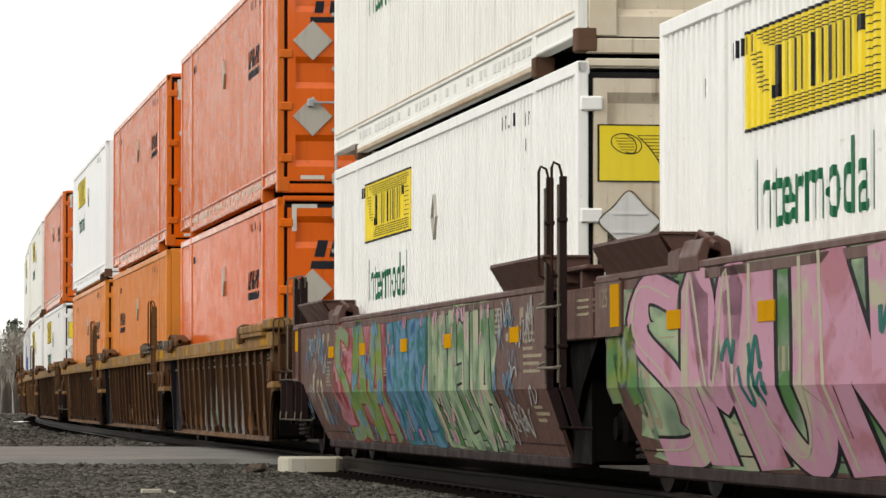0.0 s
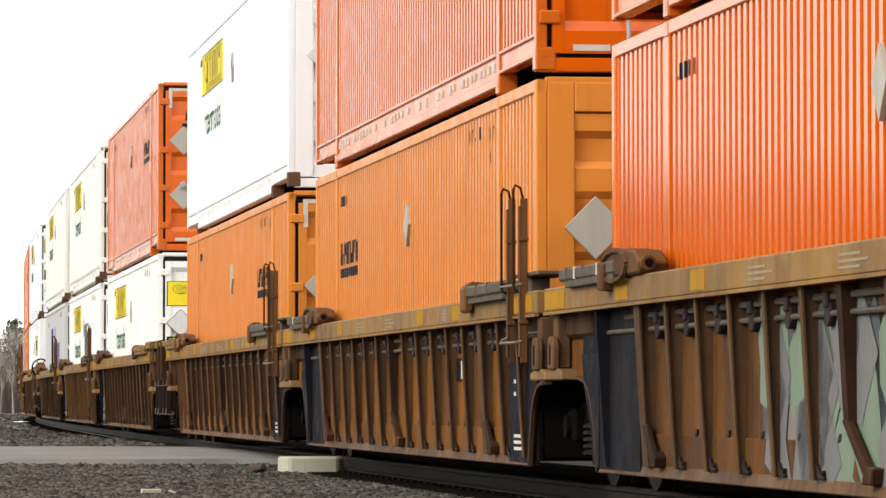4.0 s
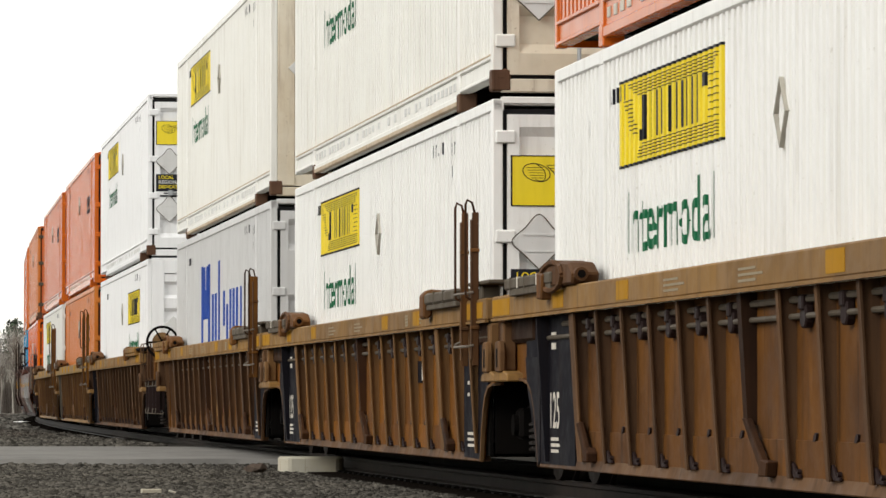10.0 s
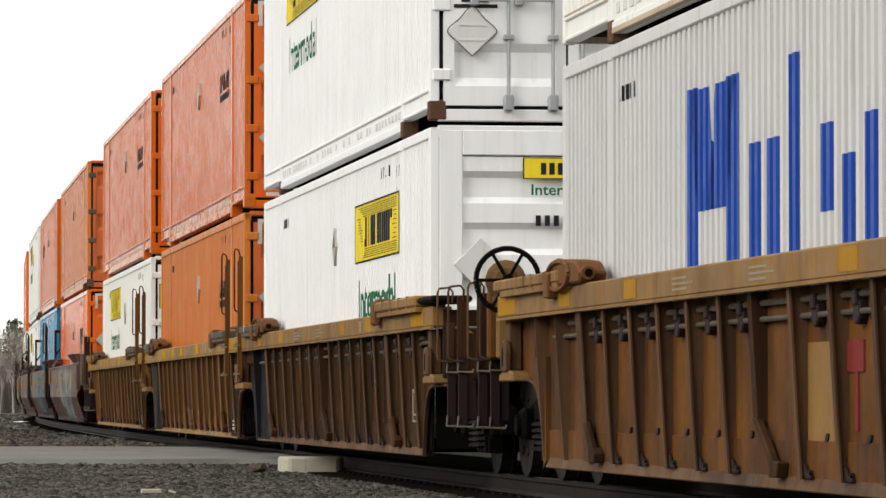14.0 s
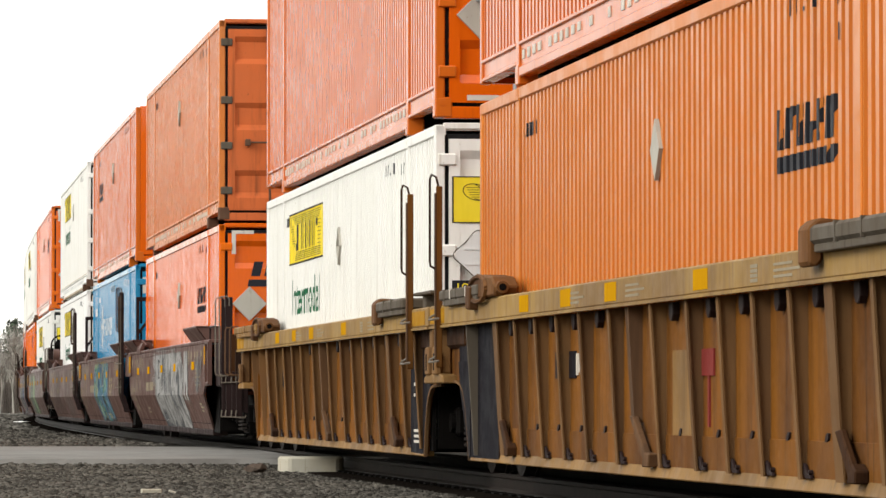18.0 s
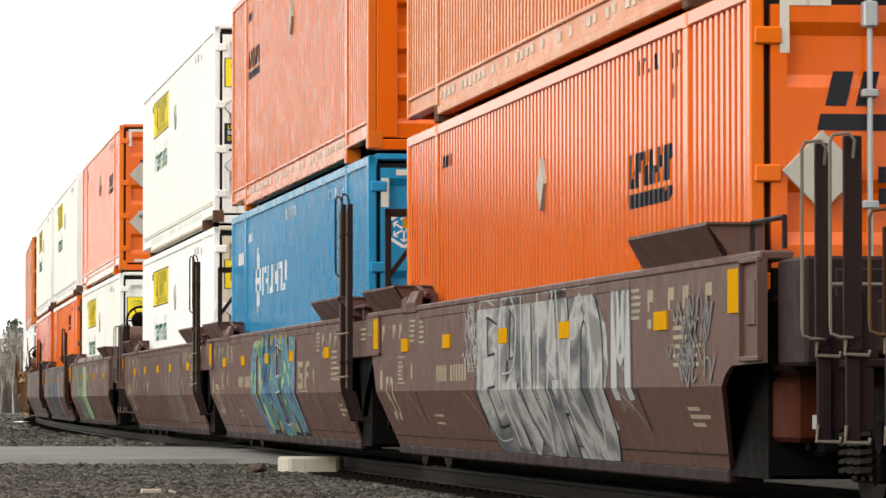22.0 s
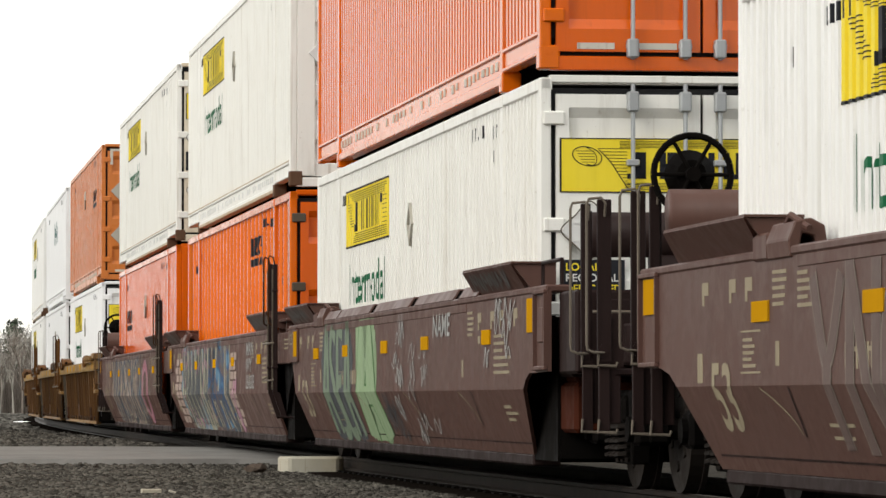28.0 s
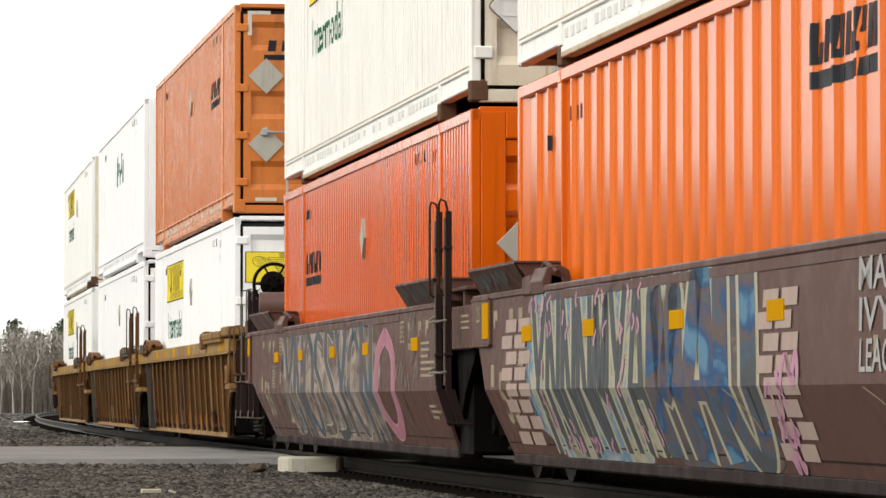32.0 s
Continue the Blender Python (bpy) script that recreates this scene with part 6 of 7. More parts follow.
        mast_pair(root, MAROON_DK, 8.35, 0.74, mast, -1.62, 0.6)
        for x in (8.35, 8.95):
            put("step_hanger", ("mhang", x), lambda bm: [prism(bm, [(-1.62, 0.76), (-1.54, 0.76), (-1.45, 0.46), (-1.51, 0.44)], "x", x - 0.015, x + 0.015), pipe(bm, [(x + 0.02, -1.53, 0.47), (x + 0.02, -1.38, 0.46)], 0.012)], MAROON_DK, root)
        put("side_deck", "mdeck", lambda bm: [box(bm, 7.97, 9.5, -1.48, -1.38, 1.10, 1.47, 0.012), box(bm, 7.97, 9.4, -1.50, -1.2, 1.60, 1.63, 0.006), box(bm, 8.9, 9.0, -1.46, -1.3, 1.47, 1.60), box(bm, 8.0, 8.1, -1.46, -1.3, 1.47, 1.60)], MAROON, root, None, "end deck plate with small pale writing")
        put("deck_stencil", "mdecksten", lambda bm: [box(bm, 9.5, 9.504, -1.47, -1.40, 1.37 - k * 0.04, 1.39 - k * 0.04) for k in range(3)] + [box(bm, 8.9, 9.4, -1.484, -1.479, 1.37 - k * 0.05, 1.39 - k * 0.05) for k in range(3)], CARMARK, root)["kind"] = "stuff"
        # Dark inside of the joint: shade put into this bulkhead's colour.
        put("end_bulkhead", "mbulk", lambda bm: prism(bm, [(8.2, 0.5), (8.5, 0.75), (9.3, 1.15), (9.3, 1.46), (7.97, 1.46), (7.97, 1.0)], "y", -1.38, 1.38), SOOT_SHADE, root)
    if tail:
        coupled_end(root, MAROON_DK, SOOT_SHADE, -1, brake_tail, 2.08, 2.15)
        put("corner_frame", "mtframe", lambda bm: [box(bm, -10.42, -9.8, -1.575, -1.545, z0, z1, 0.005) for z0, z1 in ((0.88, 0.91), (1.46, 1.49))] + [box(bm, x, x + 0.03, -1.575, -1.545, 0.91, 1.46) for x in (-10.42, -9.83)], MAROON, root)
        put("reflector", "mtref", lambda bm: box(bm, -10.3, -9.9, -1.558, -1.545, 1.22, 1.45), AMBER, root, None, "tall amber corner patch")
    else:
        joint_end(root, MAROON_DK, SOOT_SHADE, -1)
    return root


# ---- bogies ----
def bogie():
    root = new("bogie")
    tagged(root, "dark greasy two-axle freight bogie on the rails", "bogie", "freight bogies")
    for s in (-1, 1):
        def side(bm, s=s):
            y0, y1 = sorted((s * 0.93, s * 1.07))
            prism(bm, [(-1.08, 0.36), (-1.1, 0.6), (-0.7, 0.66), (-0.42, 0.74), (0.42, 0.74), (0.7, 0.66), (1.1, 0.6), (1.08, 0.36), (0.78, 0.36), (0.62, 0.5), (0.4, 0.5), (0.34, 0.2), (-0.34, 0.2), (-0.4, 0.5), (-0.62, 0.5), (-0.78, 0.36)], "y", y0, y1, 0.012)
        put("side_frame", ("bside", s), side, SOOT_SHADE, root)
        for x in (-0.18, 0.02, 0.2):
            def spring(bm, s=s):
                pts = [(0.085 * math.cos(k * 0.9), s * 1.10 + 0.06 * math.sin(k * 0.9), 0.23 + k * 0.0072) for k in range(36)]
                pipe(bm, pts, 0.018, 5)
            put("spring", ("bspring", s), spring, WHEEL, root, pose(x, 0, 0))
        for x in (-0.89, 0.89):
            put("axle_box", ("abox", s), lambda bm, s=s: [box(bm, -0.14, 0.14, min(s * 0.9, s * 1.16), max(s * 0.9, s * 1.16), 0.34, 0.60, 0.03), rod(bm, (0, s * 1.14, 0.46), (0, s * 1.2, 0.46), 0.09, 12)], SOOT_SHADE, root, pose(x, 0, 0))
    put("bolster", "bbolster", lambda bm: box(bm, -0.22, 0.22, -1.12, 1.12, 0.50, 0.70, 0.03), SOOT_SHADE, root)
    axles = []
    for x in (-0.89, 0.89):
        def wheelset(bm):
            rod(bm, (0, -1.0, 0), (0, 1.0, 0), 0.08, 12)
            for s in (-1, 1):
                rod(bm, (0, s * 0.685, 0), (0, s * 0.72, 0), 0.485, 32)
                rod(bm, (0, s * 0.72, 0), (0, s * 0.82, 0), 0.458, 32)
                rod(bm, (0, s * 0.66, 0), (0, s * 0.83, 0), 0.14, 16)
                for k in range(6):
                    a = k * math.pi / 3
                    box(bm, 0.27 * math.cos(a) - 0.03, 0.27 * math.cos(a) + 0.03, s * 0.825 - 0.008, s * 0.825 + 0.008, 0.27 * math.sin(a) - 0.03, 0.27 * math.sin(a) + 0.03)
        axles.append(put("wheelset", "wheelset", wheelset, WHEEL, root, pose(x, 0, 0.46), "worn steel wheels on one axle"))
    return root, axles


# ---- ground, road, track ----
def rise(x, y):
    """The ground's height: a yard a little below the rails, level with the road where that crosses."""
    z = -0.20
    if y > 56:
        z = -0.20 + min(1.0, (y - 56) / 1.5) * 0.08
    if y > 80:
        z = -0.12 - min(1.0, (y - 80) / 60) * 0.16
    return z + 0.02 * noise.noise((x * 0.4, y * 0.25, 0))


def ground():
    xs = sorted({*np.linspace(-3000, -70, 14), *np.linspace(-70, 70, 141), *np.linspace(70, 3000, 14)})
    ys = sorted({*np.linspace(-2500, -20, 10), *np.linspace(-20, 160, 181), *np.linspace(160, 420, 40), *np.linspace(420, 4500, 14)})
    bm = bmesh.new()
    g = [[bm.verts.new((x, y, rise(x, y))) for x in xs] for y in ys]
    for j in range(len(ys) - 1):
        for i in range(len(xs) - 1):
            bm.faces.new((g[j][i], g[j][i + 1], g[j + 1][i + 1], g[j + 1][i]))
    me = bpy.data.meshes.new("ground")
    for f in bm.faces:
        f.smooth = True
    bm.to_mesh(me)
    me.materials.append(GRAVEL)
    tagged(new("ground", me), "dark grey crushed stone yard beside the track", "ground", kind="structure")


def scatter(name, label, spots, size, mat):
    """Loose angular stones as one mesh."""
    r = np.random.default_rng(4)
    t = (1 + 5 ** 0.5) / 2
    ico = np.array([(-1, t, 0), (1, t, 0), (-1, -t, 0), (1, -t, 0), (0, -1, t), (0, 1, t), (0, -1, -t), (0, 1, -t), (t, 0, -1), (t, 0, 1), (-t, 0, -1), (-t, 0, 1)]) / 1.9
    tri = np.array(
        [(0, 11, 5), (0, 5, 1), (0, 1, 7), (0, 7, 10), (0, 10, 11), (1, 5, 9), (5, 11, 4), (11, 10, 2), (10, 7, 6), (7, 1, 8),
         (3, 9, 4), (3, 4, 2), (3, 2, 6), (3, 6, 8), (3, 8, 9), (4, 9, 5), (2, 4, 11), (6, 2, 10), (8, 6, 7), (9, 8, 1)])
    n = len(spots)
    sc = r.uniform(*size, (n, 1, 1)) * r.uniform(0.6, 1.25, (n, 1, 3)) * np.array([1, 1, 0.75])
    ang = r.uniform(0, 6.28, n)
    v = ico[None] * sc * r.uniform(0.75, 1.2, (n, 12, 1))
    c, s = np.cos(ang)[:, None], np.sin(ang)[:, None]
    v = np.stack([v[..., 0] * c - v[..., 1] * s, v[..., 0] * s + v[..., 1] * c, v[..., 2]], -1) + np.array(spots)[:, None, :]
    f = (tri[None] + (np.arange(n) * 12)[:, None, None]).reshape(-1, 3)
    me = bpy.data.meshes.new(name)
    me.from_pydata(v.reshape(-1, 3).tolist(), [], f.tolist())
    me.materials.append(mat)
    return tagged(new(name, me), label, "gravel", kind="stuff")


def road():
    bm = bmesh.new()
    n = 70
    rows = []
    lines = ((57.0, -0.26), (57.05, -0.075), (60.0, -0.05), (64.0, -0.035), (68.0, -0.05), (71.0, -0.06), (71.1, -0.26))
    for i in range(n + 1):
        k = i / n
        row = []
        for y, z in lines:
            x1 = on_line(81.2 - y, 0)[0] - 0.9
            x = -90 + (x1 + 90) * (1 - (1 - k) ** 2)
            wob = 0.3 * noise.noise((x * 0.6, 3, 0)) if y < 58 or y > 70 else 0
            row.append(bm.verts.new((x, y + wob + 0.0009 * (x + 4) ** 2, z)))
        rows.append(row)
    for a, b in zip(rows, rows[1:]):
        for k in range(len(lines) - 1):
            bm.faces.new((a[k], b[k], b[k + 1], a[k + 1]))
    bm.faces.new(rows[-1])
    bmesh.ops.recalc_face_normals(bm, faces=bm.faces[:])
    me = bpy.data.meshes.new("road")
    bm.to_mesh(me)
    me.materials.append(ASPHALT)
    tagged(new("road", me), "worn pale asphalt road up to the level crossing", "road", kind="structure")


RAIL = [(-0.075, -0.17), (0.075, -0.17), (0.07, -0.15), (0.012, -0.13), (0.012, -0.045), (0.036, -0.035), (0.036, -0.008), (0.028, 0.0), (-0.028, 0.0), (-0.036, -0.008), (-0.036, -0.035), (-0.012, -0.045), (-0.012, -0.13), (-0.07, -0.15)]


def track():
    m, n, l, b = nodes_of("rail_steel")
    v = coords(n, l)
    geo = n.new("ShaderNodeNewGeometry")
    sep = n.new("ShaderNodeSeparateXYZ")
    l.new(geo.outputs["Normal"], sep.inputs[0])
    up = n.new("ShaderNodeMapRange")
    up.inputs["From Min"].default_value, up.inputs["From Max"].default_value = 0.93, 0.99
    l.new(sep.outputs["Z"], up.inputs["Value"])
    rust = mixed(n, l, (0.026, 0.02, 0.0165, 1), (0.015, 0.012, 0.0105, 1), noise_of(n, l, v, 6.0))
    l.new(mixed(n, l, rust, (0.11, 0.10, 0.09, 1), up.outputs["Result"]), b.inputs["Base Color"])
    b.inputs["Specular IOR Level"].default_value = 0.03
    b.inputs["Roughness"].default_value = 0.45
    root = new("track")
    tagged(root, "single railway track with wooden ties on dark ballast", "railway track", kind="structure")
    us = [U_LOW + 4 + 3 * i for i in range(int((U_HIGH - U_LOW - 8) / 3))]
    for side in (-0.753, 0.753):
        bm = bmesh.new()
        rows = []
        for u in us:
            x, y, th = on_line(u, side)
            rows.append([bm.verts.new((x - math.cos(th) * a, y - math.sin(th) * a, z)) for a, z in RAIL])
        k = len(RAIL)
        for p, q in zip(rows, rows[1:]):
            for i in range(k):
                bm.faces.new((p[i], q[i], q[(i + 1) % k], p[(i + 1) % k]))
        bmesh.ops.recalc_face_normals(bm, faces=bm.faces[:])
        me = bpy.data.meshes.new("rail")
        bm.to_mesh(me)
        me.materials.append(m)
        ob = new("rail", me)
        ob.parent = root
        tagged(ob, "rusty steel rail with a bright running surface")
    bm = bmesh.new()
    rows = []
    for u in us:
        row = []
        for side, z in ((-2.6, -0.42), (-1.75, -0.205), (-0.66, -0.19), (0.66, -0.19), (1.75, -0.205), (2.6, -0.42)):
            x, y, _ = on_line(u, side)
            row.append(bm.verts.new((x, y, z)))
        rows.append(row)
    for u, p, q in zip(us, rows, rows[1:]):
        for i in range(5):
            # Plain grey bed far off; shade-darkened ballast near the crossing.
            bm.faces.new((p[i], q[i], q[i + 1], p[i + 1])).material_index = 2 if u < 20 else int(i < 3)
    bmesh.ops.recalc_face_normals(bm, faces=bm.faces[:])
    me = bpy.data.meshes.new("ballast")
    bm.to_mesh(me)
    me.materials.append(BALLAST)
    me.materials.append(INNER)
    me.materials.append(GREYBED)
    ob = new("ballast", me)
    ob.parent = root
    def tie(bm):
        box(bm, -0.115, 0.115, -1.3, 1.3, -0.33, -0.172, 0.012)
    for i in range(150):
        u = -22 + i * 0.52
        t = put("tie", "tie", tie, TIE, root, line_pose(u))
        if u > 6:
            for s in (-0.753, 0.753):
                def clip(bm, s=s):
                    box(bm, -0.1, 0.1, s - 0.19, s + 0.19, -0.172, -0.155, 0.004)
                put("tie_plate", ("clip", s), clip, SOOT_SHADE, t)
    far = bmesh.new()
    for i in range(420):
        u = -23 - i * 0.53
        mtx = line_pose(u)
        made = bmesh.ops.create_cube(far, size=1, matrix=mtx @ Matrix.LocRotScale((0, 0, -0.25), None, (0.23, 2.6, 0.15)))
    me = bpy.data.meshes.new("far_timber")
    far.to_mesh(me)
    me.materials.append(TIE)
    ob = new("far_timber", me)
    ob.parent = root
    tagged(ob, kind="stuff")


def crossing():
    """The end block of the crossing panels beside the near rail."""
    def build(bm):
        prism(bm, [(0.0, -1.50), (0.0, -0.93), (-0.10, -0.85), (-0.5, -0.85), (-0.5, -1.59), (-0.10, -1.59)], "z", -0.30, 0.005, 0.025)
    x = put("crossing_block", "xpanel", build, CONCRETE, None, line_pose(27.8))
    tagged(x, "pale chipped concrete block beside the rail at the crossing", "concrete block")


def tree_mesh(seed, high, conifer):
    r = random.Random(seed)
    wood, leaf = bmesh.new(), bmesh.new()

    def limb(a, d, ln, rad, depth):
        p = a
        for k in range(2):
            q = p + d * ln / 2 + Vector((r.uniform(-1, 1), r.uniform(-1, 1), 0)) * ln * 0.05
            rod(wood, p, q, rad * (1 - 0.3 * k), 4, rad * (0.7 - 0.3 * k) + 0.004)
            p = q
            if depth:
                for _ in range(3):
                    nd = (d + Vector((r.uniform(-0.75, 0.75), r.uniform(-0.75, 0.75), r.uniform(0.0, 0.5)))).normalized()
                    limb(p, nd, ln * r.uniform(0.4, 0.62), rad * 0.5, depth - 1)
    if not conifer:
        limb(Vector((0, 0, -0.1)), Vector((r.uniform(-0.1, 0.1), r.uniform(-0.1, 0.1), 1)).normalized(), high * 0.62, 0.045 + high * 0.004, 3)
    else:
        rod(wood, (0, 0, -0.1), (0, 0, high), 0.12, 6, 0.015)
        z = high * 0.22
        while z < high * 0.985:
            k = 1 - z / high
            n = 7 if k > 0.1 else 4
            for i in range(n):
                a = i * 6.283 / n + r.random()
                ln = (0.35 + 2.4 * k) * r.uniform(0.6, 1.15)
                tip = Vector((math.cos(a) * ln, math.sin(a) * ln, z - 0.12 * ln + r.uniform(-0.1, 0.25)))
                rod(wood, (0, 0, z), tip, 0.02, 3, 0.005)
                for q in range(9):
                    t = r.uniform(0.25, 1.05)
                    c = Vector((0, 0, z)).lerp(tip, t) + Vector((r.uniform(-1, 1), r.uniform(-1, 1), r.uniform(-0.5, 0.7))) * 0.26
                    sz = r.uniform(0.10, 0.25)
                    e = [c + Vector((r.uniform(-1, 1), r.uniform(-1, 1), r.uniform(-0.8, 0.8))) * sz for _ in range(4)]
                    vs = [leaf.verts.new(p) for p in e]
                    for tri in ((0, 1, 2), (0, 2, 3), (0, 1, 3), (1, 2, 3)):
                        leaf.faces.new([vs[j] for j in tri])
            z += high * 0.035
    return wood, leaf


def woods():
    r = random.Random(11)
    kinds = []
    for k in range(5):
        root = new("bare_tree")
        tagged(root, "leafless grey-brown tree in a far thicket", "tree", "far bare trees")
        wood, leaf = tree_mesh(30 + k, 5.2, False)
        leaf.free()
        me = bpy.data.meshes.new("crown")
        wood.to_mesh(me)
        me.materials.append(BARK if k % 3 else BARK_LT)
        ob = new("crown", me)
        ob.parent = root
        kinds.append(root)
    firs = []
    for k in range(3):
        root = new("conifer")
        tagged(root, "dark green pine above the far thicket", "tree", "far pines")
        wood, leaf = tree_mesh(60 + k, 6.6 + 0.5 * k, True)
        for nm, bmx, mt in (("trunk", wood, BARK), ("crown", leaf, NEEDLES)):
            me = bpy.data.meshes.new(nm)
            bmx.to_mesh(me)
            me.materials.append(mt)
            ob = new(nm, me)
            ob.parent = root
        firs.append(root)
    first = True
    for i in range(170):
        x, y = r.uniform(-42, -12) if i < 130 else r.uniform(-75, 60), r.uniform(300, 322)
        src = kinds[i % 5]
        m = pose(x, y, -0.28, r.uniform(-4, 4), r.uniform(-4, 4), r.uniform(0, 360))
        if i < 5:
            src.matrix_basis = m
        else:
            copy_thing(src, m)
    spots = [(-29.6, 330), (-28.3, 334), (-27.6, 329), (-26.4, 331), (-25.6, 333), (-24.9, 329), (-24.0, 331), (-23.2, 335), (-31.5, 332), (-33.5, 334), (-22.0, 331), (-20.5, 333), (-36, 333), (-18.5, 335), (-39, 331)]
    for i, (x, y) in enumerate(spots):
        m = pose(x, y, -0.9 if x < -26.8 else -0.3, 0, 0, r.uniform(0, 360))
        if i < 3:
            firs[i].matrix_basis = m
        else:
            copy_thing(firs[i % 3], m)
    # the pines go on along the yard's side
    for i in range(84):
        a, d = radians(8.5 + 23 * i / 83 + r.uniform(-0.15, 0.15)), r.uniform(112, 142)
        copy_thing(firs[i % 3], pose(-d * math.sin(a), d * math.cos(a), -0.25, 0, 0, r.uniform(0, 360)))
    # a dense fringe of twigs at the thicket's foot
    vs, fs = [], []

    def twig(p, q, w):
        n = len(vs)
        for c, k in ((p, w), (q, w * 0.3)):
            vs.extend((c + Vector((k, 0, 0)), c + Vector((-0.5 * k, 0.87 * k, 0)), c + Vector((-0.5 * k, -0.87 * k, 0))))
        fs.extend(((n, n + 1, n + 4, n + 3), (n + 1, n + 2, n + 5, n + 4), (n + 2, n, n + 3, n + 5)))
    for i in range(6500):
        x, y, h = r.uniform(-45, -8), r.uniform(304, 326), r.uniform(1.2, 4.4)
        a = Vector((x, y, -0.3))
        b = a + Vector((r.uniform(-0.35, 0.35), r.uniform(-0.3, 0.3), h))
        twig(a, b, r.uniform(0.01, 0.028))
        for _ in range(3):
            c = a.lerp(b, r.uniform(0.3, 0.9))
            twig(c, c + Vector((r.uniform(-0.6, 0.6), r.uniform(-0.4, 0.4), r.uniform(0.3, 1.0))), 0.01)
    me = bpy.data.meshes.new("thicket")
    me.from_pydata(vs, [], fs)
    me.materials.append(BARK)
    tagged(new("thicket", me), "dense leafless brush at the far edge of the yard", "brush", kind="stuff")


# ---- the train ----
UNIT = 8.075    # from a unit's leading mark back to its middle
TRAIN = []      # things that run with the train: object, place along the train at 16 s, height
AXLES = []


def stack(s, low, high):
    TRAIN.append((low, s - UNIT, 0.31))
    TRAIN.append((high, s - UNIT, 3.272))


# how far each unit's boxes stand ahead of the middle of their car
AHEAD = (-0.27, -0.43, 0.12, -0.03, -0.04, 0.24, 0.22, 0.31, -0.08, 0.02, 0.20, -0.25, -0.23, -0.27, -0.64, -0.52, 0.0, 0.0, 0.0, 0.0)


def jb(side="jb", mat=None, end="door", stained=False, upper=False, art="jb"):
    mat = mat or WHITE
    words_ = "cream-white" if mat is CREAM else "white"
    return container(f"{words_} steel container with yellow logo panel, " + ("stacked on top" if upper else "in a well car"), mat, end, art, side,
                     "soft", end_mat=DIRTY if stained else None, diamond="line", hinge=mat, foot=upper)


def sch(mat, word, side="sch_front", end="door", art="sch", upper=False, style="fine", hinge=None, stained=False):
    return container(f"{word} steel container with black logo, " + ("stacked on top" if upper else "in a well car"), mat, end, art, side, style,
                     hinge=hinge, diamond="solid", end_mat=ORANGE if mat in (RED, BRIGHT) else RUSTY if stained else None, foot=stained)


